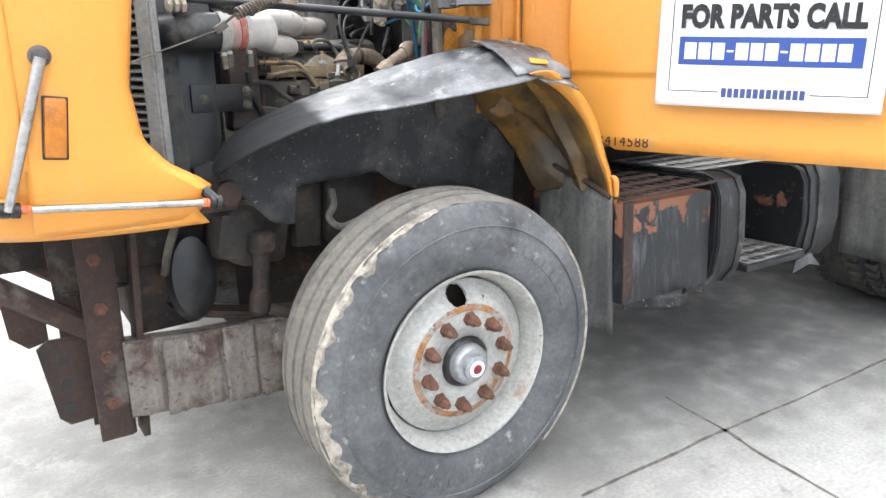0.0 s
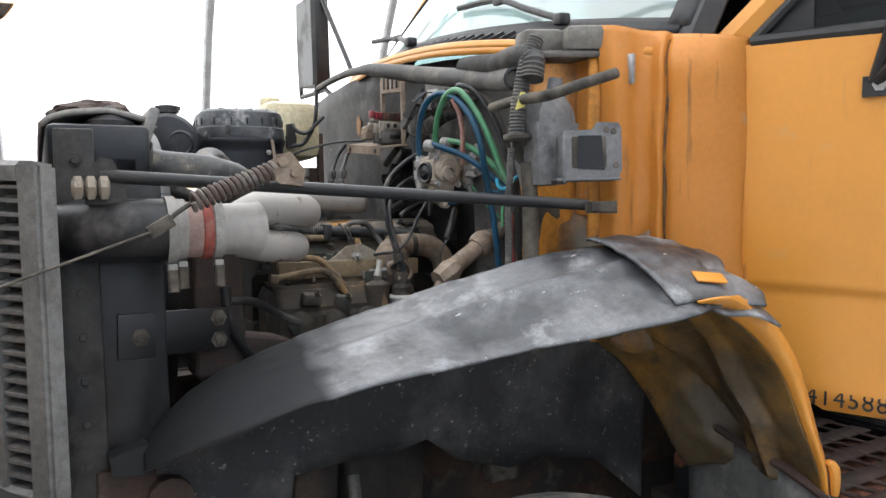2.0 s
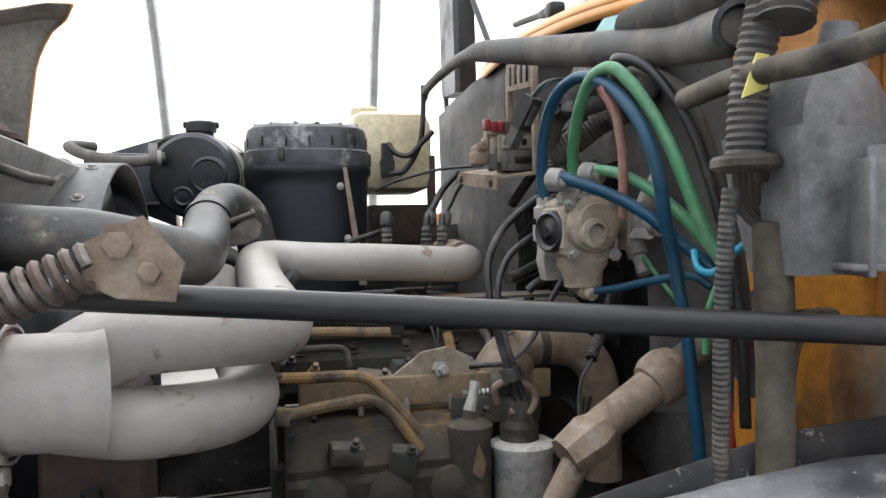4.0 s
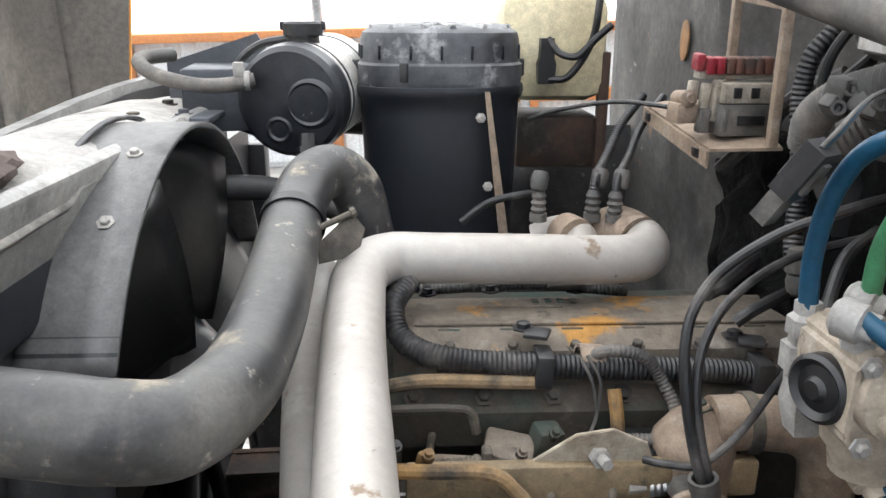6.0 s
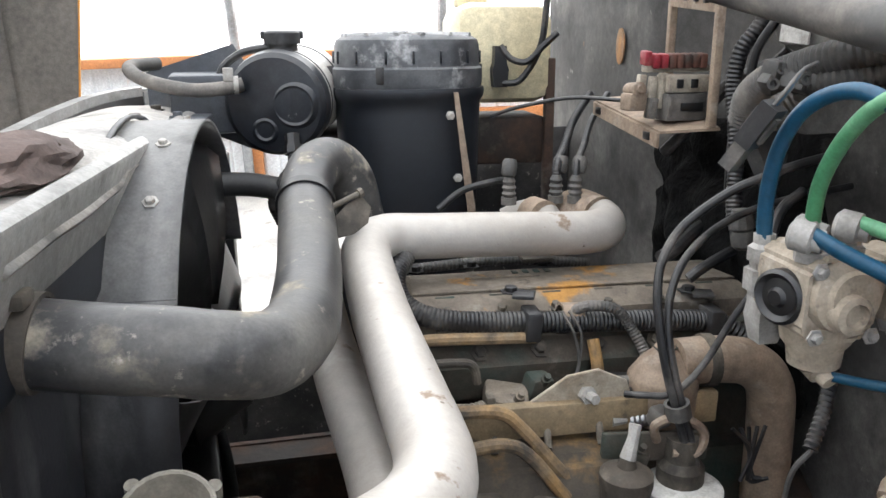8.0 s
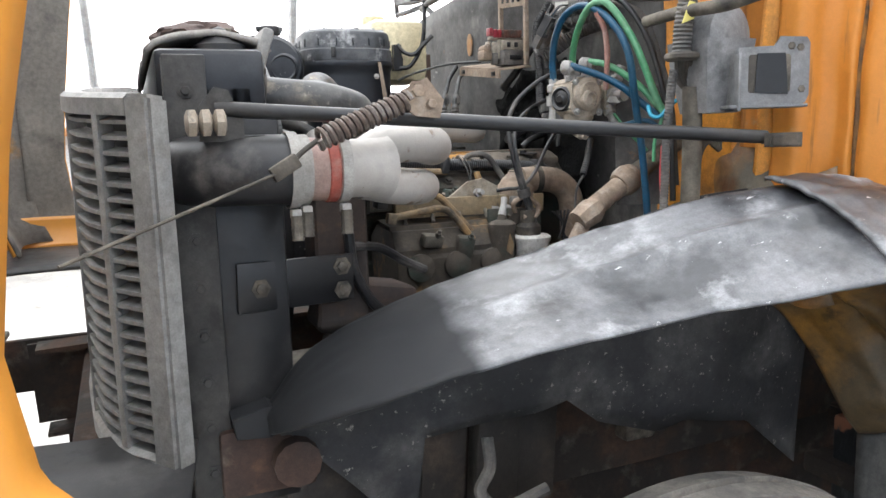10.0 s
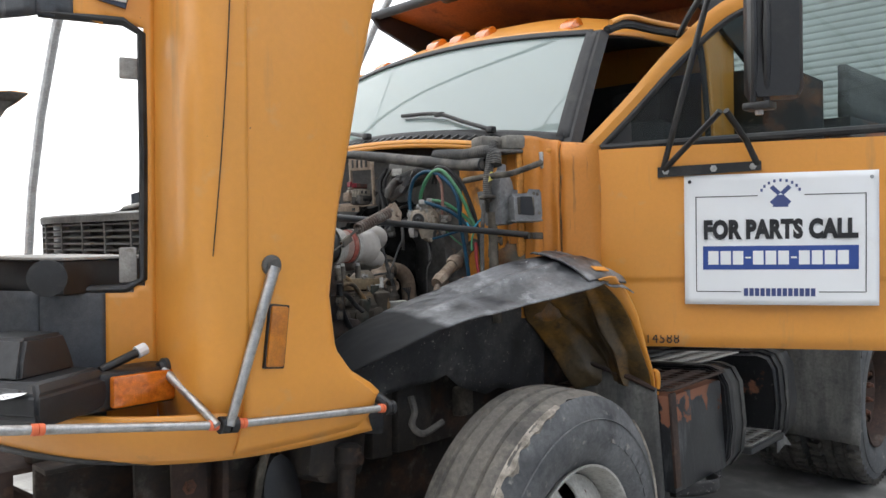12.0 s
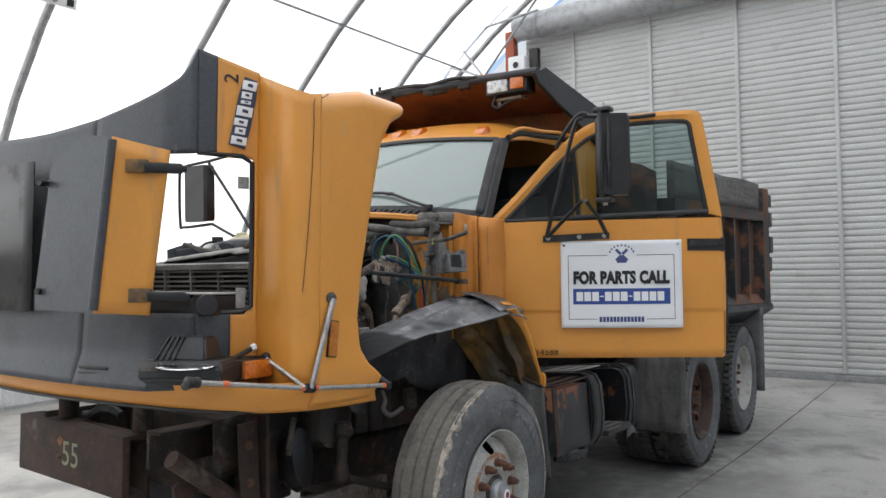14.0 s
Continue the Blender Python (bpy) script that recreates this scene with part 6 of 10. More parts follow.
for x, r in ((-0.547, 0.057), (-0.53, 0.052), (-0.468, 0.052)):
    bm = B()
    lathe(bm, (x - 0.008, -0.664, 1.547), (1, 0, 0), [(0, r), (0, r + 0.003), (0.016, r + 0.003), (0.016, r)], 24, False)
    box(bm, (x, -0.664 - 0.02, 1.547 - r - 0.01), (0.016, 0.02, 0.016), bev=0.003)
    cl = part("clamp", bm, M_alu, cac, "worn steel hose clamp")
    bm = B()
    tube(bm, [(x, -0.69, 1.547 - r - 0.012), (x, -0.69, 1.547 - r - 0.05)], 0.010, 10, ribs=0.007)
    part("clamp_spring", bm, M_grime, cl)
ypipe = thing("intake_pipe", "dull cast aluminium intake pipe crossing the engine", "pipe")
bm = B()
tube(bm, [(-0.468, -0.665, 1.546), (-0.43, -0.665, 1.546), (-0.40, -0.655, 1.545)], [0.047, 0.047, 0.056], 22)
part("collar", bm, M_pipe, ypipe)
PA = [(-0.43, -0.655, 1.558), (-0.38, -0.645, 1.582), (-0.32, -0.62, 1.583), (-0.272, -0.57, 1.577), (-0.250, -0.50, 1.573), (-0.256, -0.40, 1.582), (-0.268, -0.25, 1.598), (-0.274, -0.12, 1.614), (-0.272, -0.035, 1.624), (-0.243, 0.018, 1.626), (-0.18, 0.034, 1.621), (-0.05, 0.045, 1.615), (0.055, 0.060, 1.608), (0.108, 0.085, 1.606), (0.125, 0.135, 1.61), (0.105, 0.175, 1.615), (0.07, 0.19, 1.605)]
bm = B()
tube(bm, PA, 0.0335, 24, 10)
part("upper_pipe", bm, M_pipe, ypipe, "scuffed silver pipe")
PB = [(-0.43, -0.655, 1.525), (-0.37, -0.645, 1.512), (-0.31, -0.60, 1.506), (-0.285, -0.53, 1.504), (-0.290, -0.40, 1.506), (-0.318, -0.2, 1.520), (-0.335, -0.05, 1.545), (-0.338, 0.03, 1.575), (-0.335, 0.06, 1.60)]
bm = B()
tube(bm, PB, 0.0305, 22, 10)
part("lower_pipe", bm, M_pipe, ypipe)
bm = B()
tube(bm, [(0.03, 0.13, 1.60), (0.035, 0.16, 1.612), (0.01, 0.19, 1.61), (-0.02, 0.20, 1.595)], 0.026, 16)
part("outlet", bm, M_pipe, ypipe)
bm = B()
tube(bm, [(0.118, 0.135, 1.612), (0.10, 0.175, 1.617), (0.075, 0.19, 1.607)], 0.037, 18)
tube(bm, [(0.030, 0.145, 1.612), (0.018, 0.178, 1.613)], 0.031, 18)
part("end_sleeve", bm, M_beige, ypipe, "dusty end sleeve")
# big upper hose
M_hosedust = mat("dusty_hose", (0.026, 0.026, 0.027), 0.40, blots=[((0.12, 0.115, 0.105), 4.5, 0.46, 0.66, 0.7), ((0.22, 0.195, 0.155), 13, 0.585, 0.68, 0.95), ((0.33, 0.30, 0.26), 40, 0.61, 0.69, 0.95), ((0.018, 0.018, 0.018), 7, 0.60, 0.70)], bump=[(200, 0.25)])
M_flange = mat("flange_cast", (0.20, 0.185, 0.155), 0.75, blots=[((0.30, 0.28, 0.25), 12, 0.5, 0.7), ((0.10, 0.085, 0.065), 20, 0.58, 0.72)], bump=[(160, 0.5)])
hz = thing("radiator_hose", "thick dusty rubber radiator hose with clamps", "hose")
PH = [(-0.66, -0.446, 1.688), (-0.60, -0.444, 1.682), (-0.542, -0.445, 1.673), (-0.495, -0.450, 1.668), (-0.450, -0.453, 1.664), (-0.415, -0.450, 1.657), (-0.376, -0.428, 1.647), (-0.354, -0.36, 1.641), (-0.349, -0.30, 1.643), (-0.346, -0.225, 1.655), (-0.348, -0.11, 1.678), (-0.350, -0.01, 1.699), (-0.338, 0.055, 1.722), (-0.312, 0.09, 1.725), (-0.285, 0.108, 1.695), (-0.27, 0.112, 1.63)]
bm = B()
tube(bm, PH, 0.0355, 28, 10)
part("hose", bm, M_hosedust, hz)
bm = B()
lathe(bm, (-0.562, -0.444, 1.6765), (1, -0.02, -0.15), [(0, 0.036), (0, 0.040), (0.016, 0.040), (0.016, 0.036)], 28, False)
box(bm, (-0.556, -0.462, 1.716), (0.026, 0.026, 0.012), bev=0.003)
part("clamp", bm, M_grime, hz, "dirty hose clamp")
bm = B()
tube(bm, [(-0.566, -0.482, 1.706), (-0.570, -0.490, 1.680), (-0.572, -0.493, 1.655)], 0.0095, 12, ribs=0.007)
tube(bm, [(-0.572, -0.493, 1.657), (-0.576, -0.494, 1.625)], [0.004, 0.0055], 8)
part("clamp_spring", bm, M_alu, hz)
bm = B()
lathe(bm, (-0.350, -0.048, 1.690), (0.02, 0.94, 0.34), [(0, 0.036), (0, 0.039), (0.014, 0.039), (0.014, 0.036)], 32, False)
part("clamp", bm, M_black, hz)
bm = B()
slab(bm, [(0, 0), (0.035, -0.006), (0.058, 0.0), (0.066, 0.020), (0.052, 0.042), (0.03, 0.040), (0.0, 0.026)], (-0.318, -0.075, 1.650), (0.80, 0.35, 0.25), (-0.05, 0.35, 0.85), 0.005, 0.001)
lathe(bm, (-0.325, -0.070, 1.688), (0.8, 0.35, 0.3), [(0, 0.004), (0.05, 0.004), (0.05, 0.0065), (0.056, 0.0065)], 8)
part("clamp_lug", bm, M_grime, hz, "bent clamp lug")
bm = B()
lathe(bm, (-0.455, -0.500, 1.535), (0.08, -0.42, 0.9), [(-0.05, 0.026), (0.0, 0.030), (0.024, 0.036), (0.029, 0.036), (0.030, 0.034), (0.029, 0.032), (0.004, 0.026), (0.0, 0.0)], 22)
for an in (0.4, 2.5, 4.6):
    lathe(bm, V(-0.455, -0.500, 1.535) + V(0.036 * math.cos(an), 0.030 * math.sin(an), 0.022 + 0.014 * math.sin(an)), (0.08, -0.42, 0.9), [(-0.012, 0.006), (0.003, 0.006)], 10)
part("cast_flange", bm, M_flange, hz, "open cast flange beside the pipe")
bm = B()
tube(bm, [(-0.53, 0.22, 1.675), (-0.44, 0.26, 1.665), (-0.36, 0.28, 1.64), (-0.30, 0.28, 1.61)], 0.02, 14)
part("coolant_pipe", bm, M_rubber, hz)

# surge tank
surge = thing("surge_tank", "round black and grey coolant surge tank with a filler cap", "coolant tank")
TD = V(0.18, 1, 0.05).normalized()
TC = V(-0.400, 0.290, 1.793)
bm = B()
lathe(bm, TC, TD, [(-0.004, 0.0), (0.0, 0.05), (0.004, 0.078), (0.012, 0.086), (0.03, 0.0885), (0.034, 0.0895), (0.042, 0.0895), (0.046, 0.087)], 40)
part("end_cap", bm, M_canister, surge, "black pressed end cap")
bm = B()
lathe(bm, TC, TD, [(0.046, 0.087), (0.23, 0.087), (0.238, 0.089), (0.246, 0.087), (0.25, 0.05)], 40)
part("barrel", bm, mat("white_barrel", (0.60, 0.585, 0.555), 0.5, blots=[((0.44, 0.41, 0.37), 6, 0.45, 0.72)]), surge, "dusty pale barrel")
bm = B()
a, b_, _ = frame_of(TD)
for off, rr in ((V(0.034, 0, 0.0), 0.037), (V(-0.018, 0, -0.042), 0.021)):
    bm = B()
    off = off - TD * off.dot(TD)
    lathe(bm, TC + off + TD * 0.003, -TD, [(0, rr + 0.004), (0.005, rr), (0.007, rr - 0.004), (0.004, rr - 0.008), (0.005, 0.001)], 28)
    part("pressed_ring", bm, M_canister, surge)
for d in (0.062, 0.185):
    bm = B()
    lathe(bm, TC, TD, [(d, 0.0872), (d, 0.0885), (d + 0.006, 0.0885), (d + 0.006, 0.0872)], 40, False)
    part("barrel_strap", bm, M_hose, surge, "thin dark strap")
bm = B()
lathe(bm, TC + TD * 0.09 + Z * 0.083, (0, 0, 1), [(0, 0.026), (0.012, 0.026), (0.012, 0.032), (0.03, 0.032), (0.034, 0.028)], 24)
for k in range(2):
    box(bm, TC + TD * 0.09 + Z * 0.11 + V(0.03 * (1 if k else -1), 0, 0), (0.014, 0.012, 0.014), bev=0.003)
part("filler_cap", bm, M_blackplastic, surge, "black filler cap")
bm = B()
tube(bm, [TC + TD * 0.09 + V(-0.022, 0, 0.09), TC + V(-0.055, 0.10, 0.085), TC + V(-0.09, 0.10, 0.06), TC + V(-0.10, 0.10, 0.03)], 0.007, 8)
part("overflow_hose", bm, M_hose, surge)
bm = B()
lathe(bm, TC + V(0.028, -0.004, -0.068), (0.05, -0.4, -1), [(-0.02, 0.014), (0.0, 0.014), (0.0, 0.018), (0.014, 0.018), (0.014, 0.012), (0.035, 0.012)], 8)
part("drain_fitting", bm, M_black, surge)
bm = B()
tube(bm, [TC + V(0.03, -0.02, -0.10), TC + V(0.01, -0.03, -0.12), TC + V(-0.01, -0.02, -0.16), TC + V(0.0, 0.0, -0.2)], 0.011, 10, ribs=0.007)
part("drain_hose", bm, M_hose, surge)
bm = B()
tube(bm, [TC + V(-0.048, -0.006, 0.036), TC + V(-0.08, -0.012, 0.030), TC + V(-0.13, -0.01, 0.028), TC + V(-0.19, 0.0, 0.04), TC + V(-0.225, 0.02, 0.055), TC + V(-0.232, 0.05, 0.065), TC + V(-0.20, 0.10, 0.068)], 0.0115, 12)
part("vent_hose", bm, M_conduit, surge, "pale dusty vent hose")
bm = B()
lathe(bm, TC + V(-0.055, -0.006, 0.035), (-1, -0.1, 0), [(0, 0.0125), (0, 0.015), (0.008, 0.015), (0.008, 0.0125)], 14, False)
box(bm, TC + V(-0.07, -0.012, 0.052), (0.016, 0.012, 0.022), bev=0.002)
part("hose_clip", bm, M_alu, surge)
bm = B()
box(bm, TC + V(-0.13, 0.12, 0.0), (0.11, 0.16, 0.10), (0, 0, 8), 0.006)
slab(bm, [(-0.14, 0.05), (0.02, 0.10), (0.05, 0.05), (0.05, -0.10), (-0.14, -0.02)], TC + V(-0.10, 0.20, 0.0), X, Z, 0.006)
part("bracket", bm, M_gray, surge, "folded grey bracket")
bm = B()
box(bm, TC + V(-0.19, -0.02, -0.018), (0.17, 0.10, 0.010), (0, 0, 0), 0.003)
for dx in (-0.06, 0.04):
    bolt(bm, TC + V(-0.19 + dx, -0.04, -0.012), (0, 0, 1), 0.008, 0.008)
part("mount_foot", bm, M_gray, surge)

# air cleaner
airc = thing("air_cleaner", "tall black plastic air cleaner with a ribbed lid", "air cleaner")
AC = V(-0.162, 0.425, 0)


def ac_ring(z, s):
    pts = []
    for k in range(48):
        an = 2 * math.pi * k / 48
        c, sn = math.cos(an), math.sin(an)
        q = 3.3
        r = 1 / (abs(c) ** q + abs(sn) ** q) ** (1 / q)
        pts.append(AC + V(0.135 * s * r * c, 0.125 * s * r * sn, z))
    return pts


bm = B()
rings(bm, [ac_ring(z, s) for z, s in ((1.34, 0.88), (1.36, 0.90), (1.60, 0.945), (1.77, 0.985), (1.79, 0.99), (1.798, 1.03), (1.808, 1.045), (1.815, 1.035))])
part("canister", bm, M_canister, airc, "dusty black canister")
bm = B()
rings(bm, [ac_ring(z, s) for z, s in ((1.812, 0.99), (1.818, 1.005), (1.822, 1.015), (1.848, 1.015), (1.852, 0.985), (1.888, 0.975), (1.898, 0.95), (1.906, 0.86), (1.908, 0.5), (1.909, 0.1))])
lid = part("lid", bm, mat("dusty_lid", (0.022, 0.024, 0.028), 0.42, blots=[((0.13, 0.135, 0.14), 5, 0.40, 0.64, 0.7), ((0.36, 0.36, 0.36), 16, 0.56, 0.68, 0.8)], bump=[(200, 0.2)]), airc, "dust-greyed ribbed lid")
M_ribdust = mat("rib_dust", (0.30, 0.30, 0.30), 0.7, blots=[((0.42, 0.42, 0.41), 18, 0.40, 0.62), ((0.05, 0.05, 0.052), 9, 0.55, 0.7)], bump=[(200, 0.2)])
for k in range(16):
    an = 2 * math.pi * (k + 0.4) / 16
    bm = B()
    rr_ = 1 / (abs(math.cos(an)) ** 3.3 + abs(math.sin(an)) ** 3.3) ** (1 / 3.3)
    p, q = AC + V(0.018 * math.cos(an), 0.018 * math.sin(an), 1.912), AC + V(0.118 * rr_ * math.cos(an), 0.109 * rr_ * math.sin(an), 1.905)
    rod(bm, p, q, 0.003, 6, 0.0055)
    part("lid_rib", bm, M_ribdust, lid)
bm = B()
lathe(bm, AC + V(0, 0, 1.906), (0, 0, 1), [(0, 0.026), (0.006, 0.024), (0.008, 0.012)], 18)
part("lid_boss", bm, M_ribdust, lid)
for k in range(18):
    an = 2 * math.pi * (k + 0.5) / 18
    rr_ = 1 / (abs(math.cos(an)) ** 3.3 + abs(math.sin(an)) ** 3.3) ** (1 / 3.3)
    bm = B()
    box(bm, AC + V(0.133 * rr_ * math.cos(an), 0.123 * rr_ * math.sin(an), 1.868), (0.005, 0.004, 0.022), (0, 0, math.degrees(an)), 0.002)
    part("lid_tooth", bm, M_canister, lid)
for k in range(6):
    an = 2 * math.pi * (k + 0.1) / 6
    bm = B()
    box(bm, AC + V(0.139 * math.cos(an), 0.129 * math.sin(an), 1.838), (0.020, 0.014, 0.030), (0, 0, math.degrees(an)), 0.003)
    part("clip", bm, M_blackplastic, lid)
bm = B()
slab(bm, [(0, 0), (0.016, 0.0), (0.011, 0.25), (0.003, 0.25)], (-0.066, 0.288, 1.56), (1, -0.03, 0), (-0.13, 0, 1), 0.005)
part("seam_strip", bm, M_beige, airc, "weathered brown strip")
for z in (1.66, 1.77):
    bm = B()
    bolt(bm, (-0.095 - 0.12 * (z - 1.72), 0.288, z), (0, -1, 0), 0.005, 0.005)
    part("strip_screw", bm, M_alu, airc)
bm = B()
rod(bm, (-0.4, 0.56, 1.73), (-0.27, 0.56, 1.72), 0.02, 12)
part("intake_neck", bm, M_black, airc)

# yellowed reservoir
resv = thing("washer_reservoir", "yellowed plastic reservoir strapped to the firewall", "reservoir")
bm = B()
box(bm, (0.052, 0.61, 1.87), (0.205, 0.20, 0.20), bev=0.035)
part("tank", bm, M_translucent, resv, "aged translucent plastic tank")
bm = B()
lathe(bm, (0.0, 0.62, 1.965), (0, 0, 1), [(0, 0.036), (0.02, 0.036), (0.026, 0.03)], 20)
part("cap", bm, M_translucent, resv)
bm = B()
rings(bm, [[V(0.035 + sx * w, 0.497 + sy, z) for sx, sy in ((-1, -0.012), (1, -0.012), (1, 0.012), (-1, 0.012))] for z, w in ((1.805, 0.014), (1.84, 0.017), (1.85, 0.013), (1.885, 0.012))])
part("level_sensor", bm, M_black, resv, "black level sensor")
bm = B()
tube(bm, [(0.035, 0.49, 1.885), (0.055, 0.48, 1.86), (0.085, 0.47, 1.855), (0.115, 0.46, 1.885), (0.14, 0.45, 1.91)], 0.0065, 8)
tube(bm, [(0.04, 0.49, 1.812), (0.075, 0.48, 1.82), (0.11, 0.47, 1.88), (0.118, 0.46, 1.95), (0.12, 0.46, 2.02)], 0.0065, 8)
part("sensor_wire", bm, M_hose, resv)
bm = B()
box(bm, (0.07, 0.62, 1.69), (0.16, 0.16, 0.10), bev=0.01)
box(bm, (0.15, 0.53, 1.66), (0.02, 0.02, 0.4), bev=0.003)
part("bracket", bm, M_frame, resv, "rusty support bracket")

# ---- engine ----
engine = thing("engine", "dusty yellow six-cylinder diesel engine", "engine")


bm = B()
rings(bm, [[V(x, y, z) for y, z in ((-0.058, 1.49), (-0.056, 1.528), (-0.040, 1.540), (-0.030, 1.547), (0.075, 1.549), (0.088, 1.535), (0.092, 1.49))] for x in (-0.235, -0.23, 0.325, 0.33)])
cover = part("valve_cover", bm, M_valvecover, engine, "dust-caked valve cover")
bm = B()
rings(bm, [[V(x, y, z) for y, z in ((-0.072, 1.486), (-0.074, 1.498), (-0.058, 1.502), (-0.05, 1.486))] for x in (-0.235, 0.33)])
part("cover_lip", bm, M_engine, cover)
bm = B()
slab(bm, [(-0.21, -0.022), (0.30, -0.026), (0.305, 0.060), (-0.205, 0.066)], (0, 0, 1.5485), X, Y, 0.003, 0.001)
part("raised_panel", bm, M_valvecover, cover)
for k in range(7):
    x = -0.165 + 0.078 * k
    bm = B()
    rings(bm, [[V(x + sx * w, y, z) for sx, y, z in ((-1, -0.066, 1.500), (1, -0.066, 1.500), (1, -0.030, 1.545 - dz), (-1, -0.030, 1.545 - dz))] for w, dz in ((0.017, 0.0), (0.013, -0.003))])
    part("cover_bracket", bm, M_engine, cover)
    bm = B()
    bolt(bm, (x, -0.050, 1.530), (0, -0.35, 1), 0.0065, 0.008)
    part("cover_bolt", bm, M_grime, cover)
bm = B()
slab(bm, [(0, 0), (0.115, -0.002), (0.122, 0.030), (0.008, 0.030)], (-0.125, 0.030, 1.5525), (1, 0, 0), (0, 1, 0), 0.002)
plate = part("maker_plate", bm, M_valvecover, cover, "dull plate with worn raised bars")
for k in range(4):
    bm = B()
    box(bm, (-0.045 + 0.017 * k, 0.045, 1.5555), (0.009, 0.014, 0.002), bev=0.0008)
    part("plate_bar", bm, M_engine, plate)
bm = B()
slab(bm, [(0, 0), (0.05, 0.0), (0.06, 0.03), (0.12, 0.035), (0.12, 0.05), (0.0, 0.05)], (-0.02, 0.085, 1.556), X, Y, 0.006, 0.001)
part("bracket_plate", bm, M_grime, cover)
for x, y in ((-0.19, 0.095), (-0.10, 0.105), (0.02, 0.10)):
    bm = B()
    bolt(bm, (x, y, 1.548), (0, 0, 1), 0.008, 0.010)
    part("stud", bm, M_black, cover)
bm = B()
tube(bm, [(-0.20, 0.12, 1.545), (-0.05, 0.125, 1.552), (0.04, 0.115, 1.548), (0.10, 0.12, 1.54)], 0.009, 10, ribs=0.006)
part("rear_conduit", bm, M_conduit, cover)
bm = B()
rings(bm, [[V(x, y, z) for y, z in ((-0.03, 1.28), (-0.035, 1.40), (-0.05, 1.47), (-0.045, 1.49), (0.26, 1.488), (0.30, 1.28))] for x in (-0.25, -0.24, 0.325, 0.335)])
part("cylinder_head", bm, M_engine, engine, "grimy cylinder head")
bm = B()
box(bm, (0.04, 0.14, 1.06), (0.60, 0.40, 0.46), bev=0.02)
part("block", bm, M_engine, engine)
bm = B()
box(bm, (0.03, 0.14, 0.76), (0.50, 0.32, 0.16), bev=0.04)
part("oil_pan", bm, M_grime, engine)
for x in (-0.22, 0.28):
    for y in (-0.30, 0.42):
        bm = B()
        box(bm, (x, y, 0.93), (0.09, 0.30, 0.12), bev=0.015)
        part("engine_mount", bm, M_grime, engine)
bm = B()
rings(bm, [[V(x, y, z) for y, z in ((-0.03, 1.40), (-0.085, 1.415), (-0.095, 1.465), (-0.07, 1.492), (-0.02, 1.498))] for x in (-0.25, -0.245, 0.225, 0.23)])
ledge = part("side_cover", bm, M_engine, engine, "grimy side cover below the wiring")
for k in range(6):
    bm = B()
    bolt(bm, (-0.21 + 0.085 * k, -0.083, 1.482), (0, -0.7, 0.7), 0.008, 0.008)
    part("bolt", bm, M_grime, ledge)
# clips, plugs and small castings crowding the pump
for x, y, z, sx, sy, sz, rz, m_ in ((-0.255, -0.19, 1.445, 0.03, 0.03, 0.025, 10, M_blackplastic), (-0.235, -0.185, 1.468, 0.022, 0.018, 0.03, -20, M_blackplastic), (-0.20, -0.18, 1.452, 0.02, 0.012, 0.034, 25, M_catyellow), (-0.165, -0.15, 1.425, 0.05, 0.03, 0.022, 5, M_beige), (-0.10, -0.13, 1.432, 0.06, 0.05, 0.03, -12, M_valvecover), (-0.055, -0.12, 1.44, 0.035, 0.03, 0.045, 18, M_engine), (0.06, -0.13, 1.42, 0.05, 0.05, 0.06, 8, M_blackplastic), (0.045, -0.20, 1.37, 0.05, 0.03, 0.05, -15, M_engine), (-0.16, -0.262, 1.36, 0.05, 0.03, 0.03, 6, M_grime), (-0.08, -0.265, 1.34, 0.04, 0.03, 0.05, -8, M_engine), (0.085, -0.205, 1.43, 0.03, 0.025, 0.025, 30, M_conduit)):
    bm = B()
    box(bm, (x, y, z), (sx, sy, sz), (12, 8, rz), 0.006)
    lathe(bm, (x + sx * 0.2, y - sy * 0.4, z + sz * 0.3), (0.1, -0.6, 0.8), [(0, 0.007), (0.012, 0.007), (0.012, 0.0045), (0.02, 0.0045)], 8)
    part("fitting", bm, m_, engine)
# gallery rail and pump
M_lever = mat("lever_cream", (0.36, 0.315, 0.25), 0.7, blots=[((0.2, 0.15, 0.10), 14, 0.5, 0.68), ((0.08, 0.065, 0.05), 40, 0.64, 0.74)], bump=[(140, 0.6)])
M_pumpgrime = mat("pump_grime", (0.05, 0.04, 0.029), 0.8, blots=[((0.22, 0.13, 0.045), 9, 0.56, 0.7), ((0.025, 0.022, 0.019), 12, 0.5, 0.66)], bump=[(110, 1.0)])
M_rail = mat("rail_tan", (0.26, 0.19, 0.11), 0.75, blots=[((0.17, 0.13, 0.08), 9, 0.45, 0.7), ((0.07, 0.055, 0.04), 24, 0.6, 0.72)], bump=[(110, 0.7)])
bm = B()
box(bm, (-0.02, -0.175, 1.425), (0.40, 0.02, 0.045), (0, 1, 2), 0.004)
part("gallery_rail", bm, M_rail, engine, "chipped yellow rail")
bm = B()
rings(bm, [[V(x, y, z) for y, z in ((-0.26, 1.20), (-0.265, 1.33), (-0.22, 1.39), (-0.10, 1.40), (-0.04, 1.36), (-0.04, 1.18))] for x in (-0.24, -0.23, 0.02, 0.03)])
bmesh.ops.bevel(bm, geom=bm.edges[:], offset=0.012, segments=2, affect='EDGES')
pump = part("pump_body", bm, M_pumpgrime, engine, "grimy yellow pump body")
